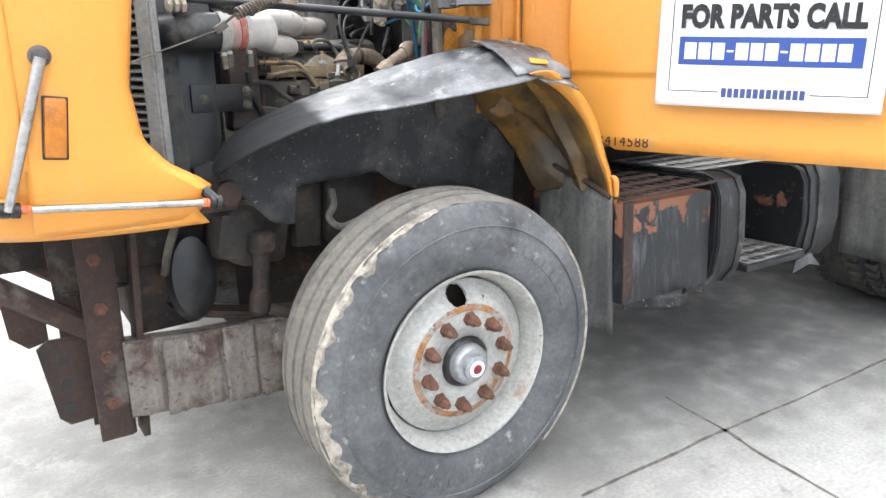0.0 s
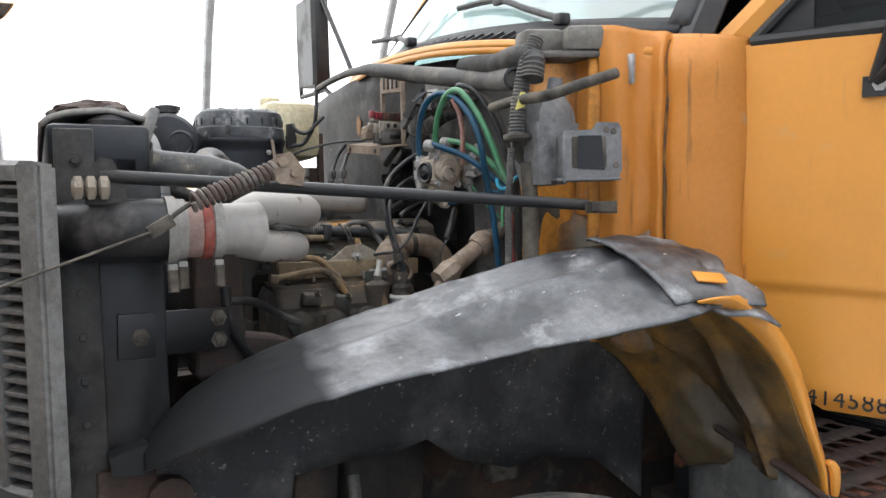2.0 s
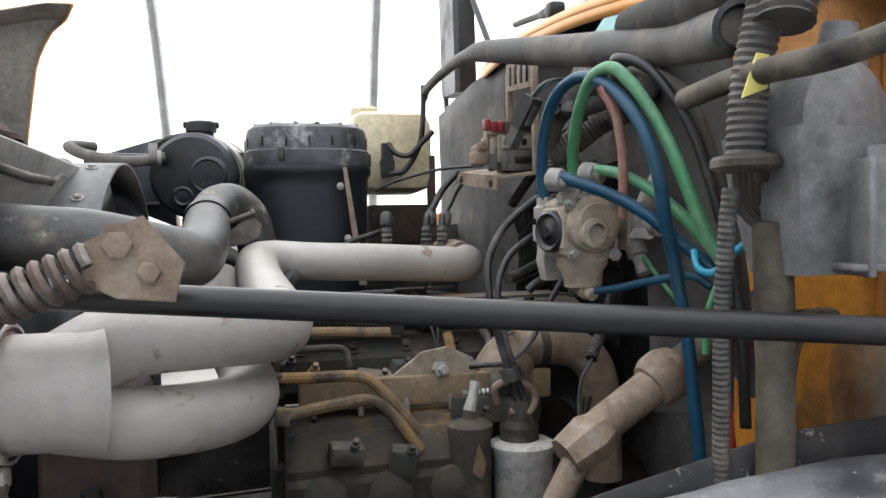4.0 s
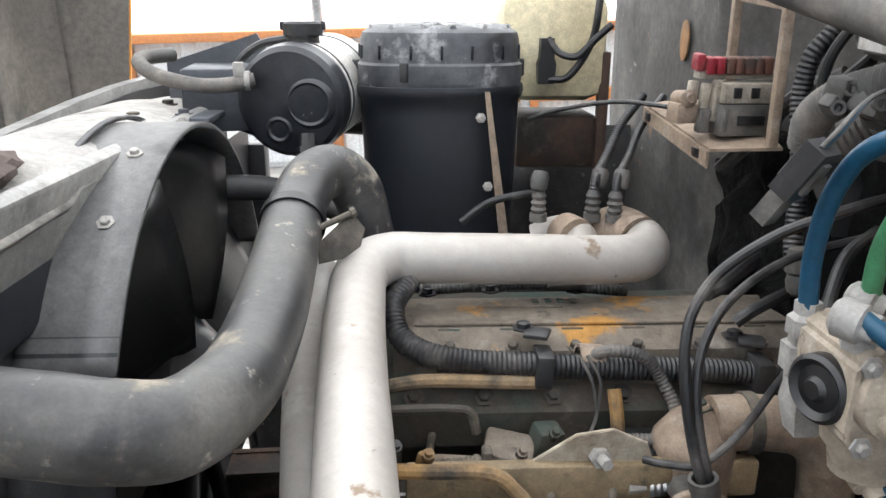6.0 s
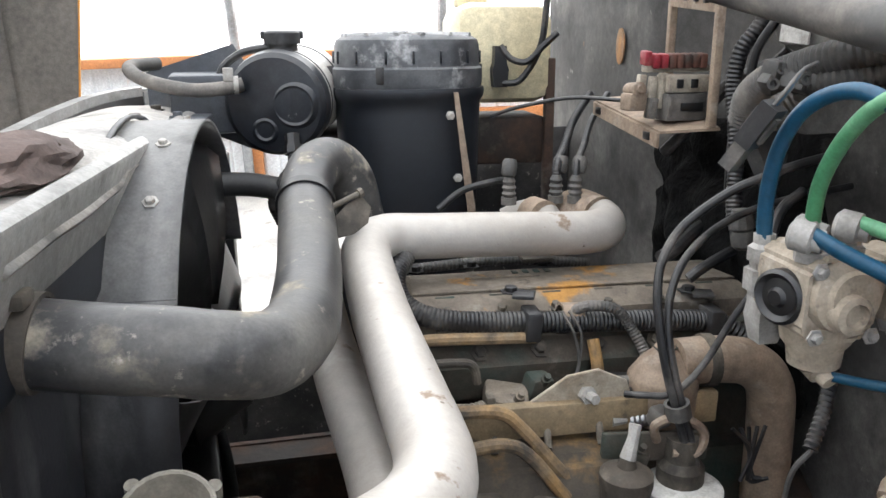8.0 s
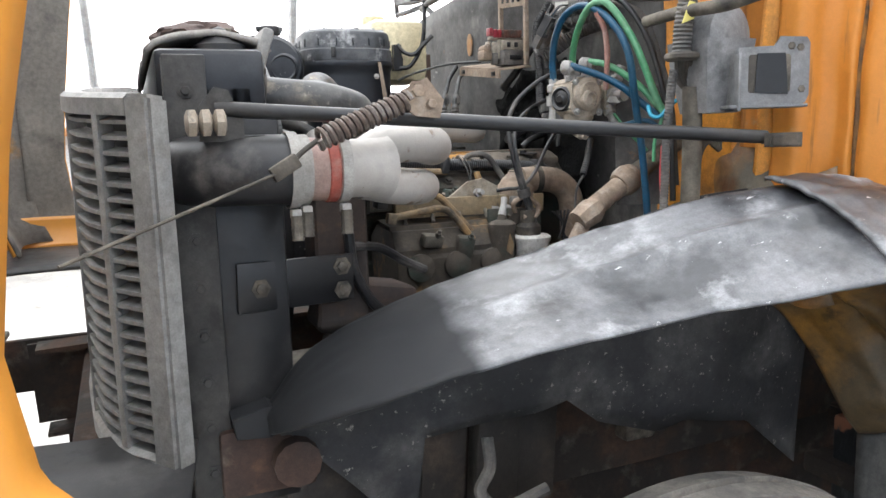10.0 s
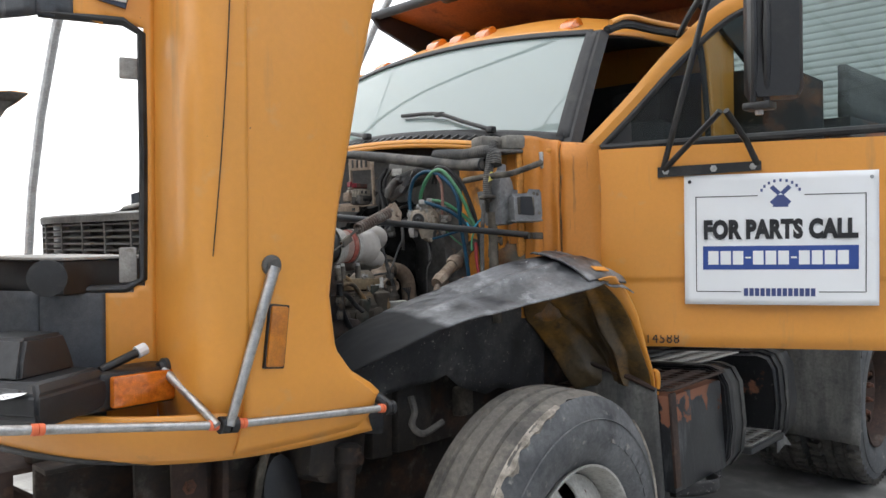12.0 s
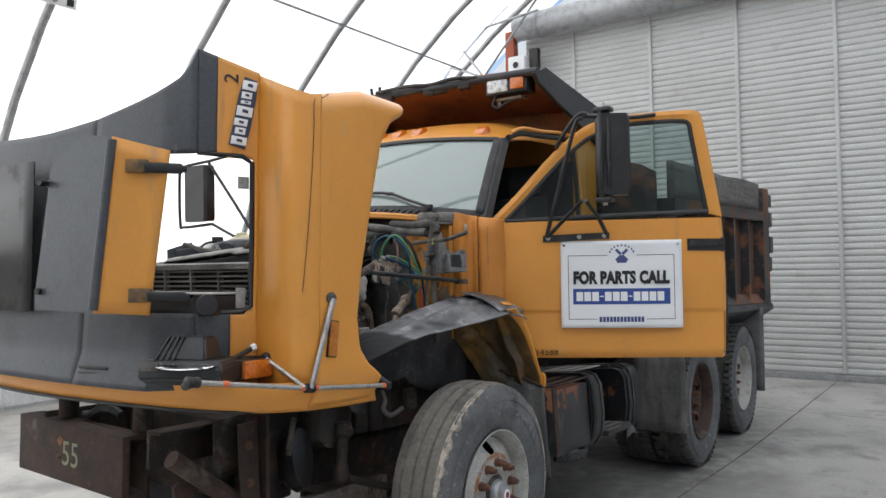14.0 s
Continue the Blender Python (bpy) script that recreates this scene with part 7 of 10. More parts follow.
for x in (-0.19, -0.10, -0.01):
    bm = B()
    lathe(bm, (x, -0.262, 1.30), (0, -1, 0), [(0, 0.032), (0.012, 0.032), (0.016, 0.024), (0.022, 0.012)], 16)
    part("plug", bm, M_engine, pump)
bm = B()
for k in range(4):
    tube(bm, [(-0.2 + 0.07 * k, -0.20, 1.395), (-0.195 + 0.07 * k, -0.16, 1.43), (-0.19 + 0.07 * k, -0.10, 1.43), (-0.18 + 0.07 * k, -0.05, 1.45)], 0.005, 8)
part("injector_line", bm, M_grime, pump)
for pts, m_, nm in (([(-0.27, -0.205, 1.462), (-0.20, -0.208, 1.460), (-0.13, -0.21, 1.457), (-0.10, -0.215, 1.435), (-0.05, -0.225, 1.375), (-0.035, -0.23, 1.36)], M_catyellow, "fuel_pipe"),
                    ([(-0.235, -0.235, 1.415), (-0.17, -0.235, 1.424), (-0.125, -0.238, 1.428), (-0.095, -0.24, 1.41), (-0.05, -0.245, 1.352)], M_catyellow, "fuel_pipe"),
                    ([(-0.255, -0.10, 1.502), (-0.2, -0.10, 1.512), (-0.10, -0.098, 1.508), (-0.05, -0.095, 1.505)], M_catyellow, "return_pipe"),
                    ([(-0.24, -0.125, 1.488), (-0.17, -0.128, 1.490), (-0.145, -0.13, 1.485), (-0.138, -0.13, 1.46)], M_grime, "sense_pipe"),
                    ([(0.028, -0.105, 1.50), (0.03, -0.12, 1.47), (0.032, -0.13, 1.43)], M_catyellow, "riser_pipe")):
    bm = B()
    tube(bm, pts, 0.0085 if m_ is M_catyellow else 0.006, 10)
    part(nm, bm, m_, engine, "chipped yellow pipe" if m_ is M_catyellow else "")
bm = B()
box(bm, (-0.245, -0.235, 1.413), (0.022, 0.022, 0.024), (0, 10, 0), 0.003)
part("union_nut", bm, M_catyellow, engine)
bm = B()
tube(bm, [(-0.135, -0.16, 1.438), (-0.15, -0.165, 1.437), (-0.185, -0.165, 1.435)], 0.012, 12, ribs=0.006)
box(bm, (-0.128, -0.16, 1.442), (0.012, 0.02, 0.03), bev=0.003)
part("return_spring", bm, M_grime, engine, "dusty coil spring")
bm = B()
slab(bm, [(0, 0), (0.04, 0.03), (0.07, 0.035), (0.10, 0.02), (0.115, -0.02), (0.11, -0.05), (0.085, -0.045), (0.07, -0.01), (0.03, -0.005)], (-0.085, -0.168, 1.443), (1.35, 0, 0), (0, -0.2, 1.35), 0.005, 0.001)
lever = part("throttle_lever", bm, M_lever, engine, "dusty pressed lever plate")
bm = B()
lathe(bm, (-0.005, -0.175, 1.455), (0.2, -1, 0.1), [(0, 0.012), (0.01, 0.012), (0.01, 0.007), (0.025, 0.007)], 6)
lathe(bm, (0.04, -0.175, 1.415), (-1, -0.1, 0), [(-0.01, 0.01), (0.01, 0.01), (0.01, 0.006), (0.03, 0.006)], 8)
part("linkage_pin", bm, M_alu, lever)
bm = B()
rod(bm, (-0.24, -0.185, 1.417), (0.03, -0.178, 1.413), 0.002, 6)
part("control_rod", bm, M_steel, engine)
bm = B()
tube(bm, [(0.055, -0.175, 1.412), (0.075, -0.175, 1.413), (0.095, -0.175, 1.414)], 0.012, 10, ribs=0.006)
part("lever_spring", bm, M_steel, engine)
bm = B()
lathe(bm, (0.022, -0.255, 1.24), (0, 0, 1), [(0, 0.028), (0.02, 0.030), (0.12, 0.030), (0.135, 0.033), (0.145, 0.033), (0.15, 0.026), (0.155, 0.012), (0.168, 0.008)], 20)
solen = part("solenoid", bm, M_engine, engine, "grimy upright solenoid")
bm = B()
tube(bm, [(0.022, -0.255, 1.405), (0.03, -0.25, 1.43), (0.034, -0.245, 1.445)], [0.010, 0.007, 0.008], 10)
part("solenoid_tip", bm, M_alu, solen)
bm = B()
slab(bm, [(0, 0), (0.015, -0.012), (0.02, 0.012), (0.01, 0.04)], (0.015, -0.288, 1.325), X, Z, 0.002)
part("yellow_patch", bm, M_catyellow, solen)
bm = B()
box(bm, (0.075, -0.215, 1.395), (0.14, 0.008, 0.04), (0, 2, -4), 0.003)
part("stay", bm, M_engine, engine)
filt = thing("fuel_filter", "white fuel filter under a bronze head", "filter")
bm = B()
lathe(bm, (0.108, -0.235, 1.20), (0, 0, 1), [(0, 0.04), (0.01, 0.046), (0.13, 0.046), (0.138, 0.05), (0.146, 0.05), (0.15, 0.044)], 28)
part("canister", bm, M_label, filt, "grimy white filter can")
bm = B()
lathe(bm, (0.108, -0.225, 1.35), (0, 0, 1), [(0, 0.03), (0.02, 0.03), (0.03, 0.022), (0.06, 0.02)], 18)
part("head", bm, M_grime, filt)
sep = thing("coolant_housing", "dusty bronze housing with an elbow hose", "housing")
bm = B()
lathe(bm, (0.112, -0.15, 1.40), (0, 0, 1), [(0, 0.045), (0.05, 0.047), (0.06, 0.047), (0.065, 0.044), (0.085, 0.03), (0.095, 0.018), (0.105, 0.012)], 26)
part("bowl", bm, M_beige, sep, "bronze-coloured bowl")
bm = B()
bolt(bm, (0.112, -0.15, 1.50), (0, 0, 1), 0.010, 0.008)
part("top_bolt", bm, M_engine, sep)
bm = B()
tube(bm, [(0.13, -0.15, 1.478), (0.19, -0.15, 1.478), (0.24, -0.148, 1.466), (0.272, -0.148, 1.43), (0.28, -0.148, 1.36), (0.28, -0.15, 1.25)], 0.032, 18)
part("elbow_hose", bm, M_beige, sep, "dusty brown elbow hose")
bm = B()
lathe(bm, (0.165, -0.15, 1.478), (1, 0, 0), [(0, 0.033), (0, 0.036), (0.014, 0.036), (0.014, 0.033)], 22, False)
part("clamp", bm, M_grime, sep)
for k in range(5):
    bm = B()
    tube(bm, [(0.19 + 0.012 * k, -0.20, 1.40), (0.215, -0.21, 1.37 - 0.01 * k), (0.20 + 0.01 * k, -0.215, 1.33)], 0.003, 6)
    part("wire", bm, M_hose, sep)

# sensors on the intake
for k, (x, y) in enumerate(((-0.025, 0.165), (0.055, 0.165), (0.085, 0.155))):
    s = thing("intake_sensor", "dusty threaded sensor screwed into the intake pipe", "sensor", "intake sensors")
    bm = B()
    lathe(bm, (x, y, 1.635), (0, 0, 1), [(0, 0.013), (0.012, 0.013), (0.012, 0.009), (0.018, 0.012), (0.022, 0.009), (0.028, 0.012), (0.032, 0.009), (0.038, 0.011), (0.046, 0.007)], 12)
    part("sensor_body", bm, M_conduit, s)
    bm = B()
    tube(bm, [(x, y, 1.675), (x + 0.006, y + 0.012, 1.70), (x + 0.03, y + 0.05, 1.725), (x + 0.06, y + 0.10, 1.76), (x + 0.11, y + 0.16, 1.80)] if k else [(x, y, 1.675), (x - 0.02, y + 0.03, 1.668), (x - 0.07, y + 0.05, 1.65), (x - 0.11, y + 0.05, 1.62)], 0.0075 if k == 1 else 0.006, 10, ribs=0.005 if k == 1 else 0)
    part("sensor_lead", bm, M_hose, s)
    bm = B()
    lathe(bm, (x + 0.012 * (k > 0), y + 0.018 * (k > 0), 1.695), (0.2, 0.3, 1), [(-0.014, 0.010), (-0.008, 0.013), (0.008, 0.013), (0.014, 0.010)], 10)
    part("lead_boot", bm, M_conduit, s)

# wiring loom along the head
loom = thing("wiring_loom", "ribbed black wiring conduit clipped along the engine", "wiring")
bm = B()
tube(bm, [(-0.215, 0.01, 1.60), (-0.235, -0.03, 1.578), (-0.222, -0.062, 1.548), (-0.17, -0.082, 1.532), (-0.06, -0.086, 1.524), (0.04, -0.084, 1.518), (0.14, -0.082, 1.512), (0.225, -0.08, 1.505)], 0.0155, 14, ribs=0.0058, ribdepth=0.10)
part("conduit", bm, M_hose, loom, "ribbed black conduit")
bm = B()
tube(bm, [(0.225, -0.08, 1.505), (0.262, -0.092, 1.48), (0.288, -0.115, 1.445), (0.305, -0.14, 1.40)], 0.015, 14, ribs=0.0075, ribdepth=0.16)
part("conduit", bm, M_hose, loom)
bm = B()
tube(bm, [(0.0, -0.08, 1.528), (0.02, -0.095, 1.545), (0.06, -0.10, 1.54), (0.085, -0.10, 1.51), (0.10, -0.12, 1.475), (0.085, -0.14, 1.455), (0.04, -0.14, 1.452)], 0.008, 10, ribs=0.005)
part("branch", bm, M_conduit, loom, "thin ribbed branch")
for x, y, z in ((-0.055, -0.087, 1.522), (0.212, -0.083, 1.506)):
    bm = B()
    box(bm, (x, y, z), (0.022, 0.042, 0.042), (0, 3, 0), 0.004)
    box(bm, (x - 0.005, y + 0.02, z + 0.035), (0.03, 0.03, 0.006), (0, 0, -20), 0.002)
    bolt(bm, (x - 0.02, y + 0.035, z + 0.035), (0, 0, 1), 0.009, 0.008)
    part("clip", bm, M_blackplastic, loom)
for dx in (-0.004, 0.006):
    bm = B()
    tube(bm, [(-0.01 + dx, -0.095, 1.54), (0.005 + dx, -0.105, 1.51), (0.008, -0.11, 1.47), (-0.005, -0.13, 1.452)], 0.0022, 6)
    part("thin_wire", bm, M_conduit, loom)
bm = B()
lathe(bm, (-0.012, -0.077, 1.526), (1, 0.05, -0.1), [(0, 0.016), (0, 0.02), (0.03, 0.02), (0.03, 0.016)], 12, False)
part("tape_wrap", bm, M_beige, loom)
cables = thing("cable_pair", "pair of black cables looping over the engine into a clip", "cables")
for pts, r in (([(0.32, -0.173, 1.757), (0.246, -0.195, 1.748), (0.195, -0.205, 1.736), (0.152, -0.197, 1.715), (0.106, -0.186, 1.675), (0.079, -0.193, 1.636), (0.068, -0.208, 1.60), (0.068, -0.222, 1.555), (0.078, -0.230, 1.50), (0.093, -0.232, 1.45), (0.11, -0.24, 1.38), (0.13, -0.25, 1.25)], 0.0058),
               ([(0.383, -0.113, 1.701), (0.280, -0.127, 1.689), (0.192, -0.142, 1.669), (0.125, -0.172, 1.637), (0.092, -0.197, 1.598), (0.082, -0.215, 1.553), (0.088, -0.228, 1.50), (0.102, -0.232, 1.45), (0.12, -0.24, 1.38), (0.14, -0.25, 1.25)], 0.0052),
               ([(0.196, -0.211, 1.599), (0.170, -0.207, 1.556), (0.138, -0.205, 1.497), (0.096, -0.214, 1.466), (0.060, -0.205, 1.462), (0.042, -0.190, 1.458)], 0.0045)):
    bm = B()
    tube(bm, pts, r, 10)
    part("cable", bm, M_hose, cables)
bm = B()
lathe(bm, (0.092, -0.232, 1.462), (0.25, 0, -1), [(0, 0.012), (0, 0.016), (0.02, 0.016), (0.02, 0.012)], 14, False)
part("clip", bm, M_conduit, cables)
bm = B()
tube(bm, [(0.075, -0.22, 1.405), (0.07, -0.225, 1.43), (0.10, -0.23, 1.44), (0.13, -0.235, 1.42), (0.12, -0.24, 1.395), (0.09, -0.235, 1.395)], 0.006, 8)
part("loop", bm, M_beige, cables, "looped tan lead")

# ---- firewall side ----
M_greyalu = mat("grey_cast", (0.20, 0.195, 0.18), 0.7, blots=[((0.11, 0.10, 0.09), 8, 0.5, 0.7), ((0.30, 0.28, 0.25), 20, 0.58, 0.72)], bump=[(140, 0.5)])
M_fw = mat("firewall_grey", (0.075, 0.072, 0.069), 0.75, blots=[((0.19, 0.18, 0.165), 4, 0.5, 0.72), ((0.025, 0.024, 0.023), 5, 0.5, 0.66), ((0.25, 0.24, 0.225), 26, 0.66, 0.74), ((0.36, 0.17, 0.06), 5, 0.66, 0.72)], bump=[(60, 0.8)])
foam = thing("insulation_block", "crumbling black foam insulation on the firewall", "insulation")
bm = B()
sheet(bm, lambda u, v: (0.315 - 0.05 * math.sin(math.pi * v) * math.sin(math.pi * u) + 0.035 * noise.noise((u * 6, v * 7, 4)), -0.16 + 0.53 * u + 0.03 * noise.noise((v * 6, 2, 1)), 1.38 + 0.40 * v + 0.03 * noise.noise((u * 7, 5, 1))), 44, 34)
part("foam", bm, M_foam, foam)
M_fuseold = mat("old_fuse", (0.12, 0.05, 0.035), 0.6, blots=[((0.06, 0.045, 0.038), 50, 0.45, 0.65), ((0.22, 0.15, 0.11), 40, 0.62, 0.74)])
M_relay = mat("relay_beige", (0.30, 0.265, 0.215), 0.75, blots=[((0.17, 0.14, 0.11), 40, 0.5, 0.7), ((0.38, 0.34, 0.28), 20, 0.55, 0.75)], bump=[(200, 0.3)])
fuse = thing("fuse_panel", "rust-stained beige fuse panel with red fuses", "fuse panel")
FA, FB = V(0.15, 0.255, 1.780), V(0.160, 0.012, 1.752)
fd = (FB - FA)
bm = B()
slab(bm, [(0, 0), (fd.length, 0), (fd.length, 0.022), (0, 0.022)], FA - Z * 0.010, fd.normalized(), Z, 0.004, 0.001)
tray = part("tray_front", bm, M_beige, fuse, "stained slotted tray")
bm = B()
slab(bm, [(0, 0), (fd.length, 0), (fd.length + 0.035, 0.075), (0.04, 0.12), (0, 0.03)], FA + Z * 0.011, fd.normalized(), (1, 0.05, 0.14), 0.004)
part("tray_base", bm, M_beige, tray)
for s in (0.10, 0.86):
    bm = B()
    box(bm, FA.lerp(FB, s) + V(-0.003, 0, 0.001), (0.005, 0.022, 0.012), bev=0.001)
    part("slot", bm, M_black, tray)
for y, z0, z1, x in ((0.135, 1.79, 1.985, 0.225), (-0.018, 1.775, 1.965, 0.222)):
    bm = B()
    box(bm, (x, y, (z0 + z1) / 2), (0.012, 0.012, z1 - z0), bev=0.002)
    part("post", bm, M_beige, fuse)
bm = B()
slab(bm, [(0, 0), (0.155, 0), (0.155, 0.055), (0, 0.055)], (0.226, 0.138, 1.945), (0.02, -1, -0.10), Z, 0.006, 0.001)
head = part("header_plate", bm, M_beige, fuse)
for k in range(4):
    bm = B()
    box(bm, (0.221, 0.112 - 0.03 * k, 1.972 - 0.003 * k), (0.006, 0.010, 0.036), bev=0.001)
    part("slot", bm, M_black, head)
for k in range(8):
    bm = B()
    box(bm, (0.1535 + 0.0122 * k, 0.062 - 0.004 * (k > 0), 1.869 - 0.004 * (k > 0)), (0.0112, 0.022, 0.021), (4, 0, 0), 0.0025)
    part("fuse", bm, M_red if k < 3 else M_fuseold, fuse, "red blade fuse" if k < 3 else "dusty rust-brown blade fuse")
bm = B()
box(bm, (0.203, 0.066, 1.8535), (0.100, 0.022, 0.010), bev=0.002)
part("fuse_rail", bm, M_relay, fuse, "beige fuse rail")
bm = B()
box(bm, (0.2065, 0.052, 1.799), (0.064, 0.046, 0.040), (0, 0, 2), 0.003)
block = part("relay_block", bm, M_conduit, fuse, "grey relay base")
bm = B()
box(bm, (0.212, 0.052, 1.8325), (0.070, 0.044, 0.025), (0, 0, 2), 0.002)
relay = part("relay", bm, M_relay, block, "beige relay cover")
for x in (0.194, 0.2165):
    bm = B()
    box(bm, (x, 0.029, 1.833), (0.010, 0.005, 0.013), bev=0.001)
    part("relay_slot", bm, M_black, relay)
bm = B()
box(bm, (0.214, 0.028, 1.7995), (0.034, 0.006, 0.012), bev=0.001)
part("socket_slot", bm, M_black, block)
for x, y, z, sx, sz in ((0.163, 0.058, 1.812, 0.011, 0.062), (0.175, 0.050, 1.822, 0.010, 0.052), (0.152, 0.072, 1.822, 0.012, 0.046), (0.181, 0.033, 1.800, 0.008, 0.030), (0.160, 0.046, 1.797, 0.014, 0.030)):
    bm = B()
    box(bm, (x, y, z), (sx, 0.014, sz), (0, 4, 0), 0.002)
    box(bm, (x, y - 0.0075, z + sz * 0.2), (sx * 0.45, 0.003, sz * 0.3))
    part("terminal_clip", bm, M_conduit if z < 1.81 else M_relay, fuse)
bm = B()
box(bm, (0.138, 0.062, 1.806), (0.030, 0.03, 0.026), (0, 0, 10), 0.004)
lathe(bm, (0.140, 0.046, 1.825), (0.15, -1, 0.1), [(-0.03, 0.011), (0.0, 0.011), (0.002, 0.007), (0.006, 0.006)], 14)
part("cable_post", bm, M_beige, fuse, "tarnished brass cable post")
bm = B()
tube(bm, [(0.17, 0.15, 1.80), (0.10, 0.24, 1.80), (0.02, 0.30, 1.78), (-0.02, 0.33, 1.762)], 0.0035, 8)
part("lead", bm, M_hose, fuse)
bm = B()
rings(bm, [[V(0.255, -0.055, 1.80) + V(0.02 * a_ + 0.04 * t, -0.03 * t, 0.02 * b_ - 0.10 * t) for a_, b_ in ((-1, -1), (1, -1), (1, 1), (-1, 1))] for t in (0, 0.2, 1.0)])
part("connector", bm, M_blackplastic, fuse)

plug = thing("wire_connector", "dusty black plug connector hanging on teal wires", "connector")
PA0, PA1 = V(0.078, -0.395, 1.838), V(0.056, -0.362, 1.778)
pd_ = (PA1 - PA0).normalized()
pu, pv, _ = frame_of(pd_)
for nm, t0, t1, w, h, m_ in (("shell", 0.0, 0.62, 0.011, 0.009, M_blackplastic), ("cap", 0.55, 1.0, 0.0085, 0.007, M_conduit), ("latch", 0.12, 0.5, 0.0045, 0.012, M_conduit)):
    bm = B()
    rings(bm, [[PA0.lerp(PA1, t) + pu * a * w + pv * b * h for a, b in ((-1, -1), (1, -1), (1, 1), (-1, 1))] for t in (t0, t0 + 0.03, t1 - 0.03, t1)])
    part(nm, bm, m_, plug)
for k in range(3):
    bm = B()
    o = pu * (0.006 * (k - 1))
    tube(bm, [PA0 + o * 0.7, PA0 + o * 0.7 + V(0.010, 0.0, 0.012), PA0 + o * 0.5 + V(0.024, 0.010, 0.022), PA0 + V(0.045, 0.03, 0.030), PA0 + V(0.075, 0.055, 0.035)], 0.0019, 8)
    part("lead", bm, M_bluehose if k == 1 else M_conduit, plug, "thin wire")

# treadle / relay valve block with its air lines
M_valve = mat("dusty_casting", (0.32, 0.272, 0.215), 0.75, blots=[((0.24, 0.20, 0.155), 12, 0.45, 0.7), ((0.42, 0.38, 0.33), 26, 0.60, 0.76), ((0.10, 0.085, 0.07), 34, 0.60, 0.70)], bump=[(200, 0.4)])
M_fitting = mat("dusty_fitting", (0.30, 0.29, 0.275), 0.65, 0.2, blots=[((0.17, 0.16, 0.145), 18, 0.45, 0.68), ((0.42, 0.40, 0.37), 30, 0.6, 0.74)], bump=[(200, 0.3)])
vb = thing("air_valve", "tan cast air valve block with hose fittings", "valve")
bm = B()
rings(bm, [[V(x, -0.452 + dy, z) for x, z in ((0.092, 1.640), (0.100, 1.628), (0.150, 1.626), (0.164, 1.640), (0.168, 1.690), (0.158, 1.706), (0.108, 1.708), (0.094, 1.696))] for dy in (0.006, 0.0, 0.075, 0.085)])
bmesh.ops.bevel(bm, geom=bm.edges[:], offset=0.004, segments=2, affect='EDGES')
vbody = part("body", bm, M_valve, vb, "dusty tan casting")
bm = B()
lathe(bm, (0.130, -0.418, 1.632), (0.05, 0, -1), [(-0.01, 0.034), (0.012, 0.032), (0.020, 0.026), (0.038, 0.024), (0.044, 0.014)], 20)
part("lower_boss", bm, M_valve, vbody)
bm = B()
lathe(bm, (0.131, -0.45, 1.672), (0.05, -1, 0.05), [(-0.01, 0.036), (0.006, 0.034), (0.010, 0.026), (0.016, 0.024)], 24)
part("front_boss", bm, M_valve, vbody)
bm = B()
lathe(bm, (0.1255, -0.464, 1.661), (0.05, -1, 0), [(-0.01, 0.019), (0.010, 0.018), (0.012, 0.012), (0.002, 0.011), (0.002, 0.0)], 20)
part("port_boss", bm, M_valve, vbody)
bm = B()
lathe(bm, (0.098, -0.416, 1.664), (-1, -0.35, 0), [(0, 0.024), (0.004, 0.0265), (0.014, 0.0265), (0.017, 0.023), (0.013, 0.018), (0.015, 0.010), (0.019, 0.007)], 28)
part("exhaust_disc", bm, M_black, vb, "black exhaust diaphragm")
for x, z in ((0.100, 1.698), (0.160, 1.698), (0.102, 1.636), (0.158, 1.634)):
    bm = B()
    bolt(bm, (x, -0.455, z), (0.05, -1, 0), 0.005, 0.006)
    part("bolt", bm, M_fitting, vb)
for c, ax, pr_ in (((0.170, -0.42, 1.676), (1, -0.2, 0.1), [(-0.01, 0.02), (0.012, 0.019), (0.014, 0.013), (0.026, 0.012)]), ((0.131, -0.425, 1.592), (0.1, -0.6, -0.3), [(-0.01, 0.014), (0.008, 0.013), (0.010, 0.009), (0.020, 0.008)])):
    bm = B()
    lathe(bm, c, ax, pr_, 16)
    part("side_fitting", bm, M_valve, vb)
# brass stack under the first blue line
bm = B()
lathe(bm, (0.104, -0.362, 1.640), (-0.02, 0, 1), [(0, 0.012), (0.012, 0.012), (0.012, 0.017), (0.034, 0.017), (0.034, 0.012), (0.042, 0.012), (0.042, 0.015), (0.056, 0.015), (0.060, 0.0105), (0.070, 0.0105)], 6)
part("hex_fitting", bm, M_fitting, vb, "grimy hex fittings under the hose")
bm = B()
rings(bm, [[V(0.106, -0.372, 1.645 - h) + V(dx * w, dy * w, 0) for dx, dy in ((-1, -1), (1, -1), (1, 1), (-1, 1))] for h, w in ((0, 0.013), (0.02, 0.015), (0.045, 0.010))])
part("elbow_base", bm, M_fitting, vb)
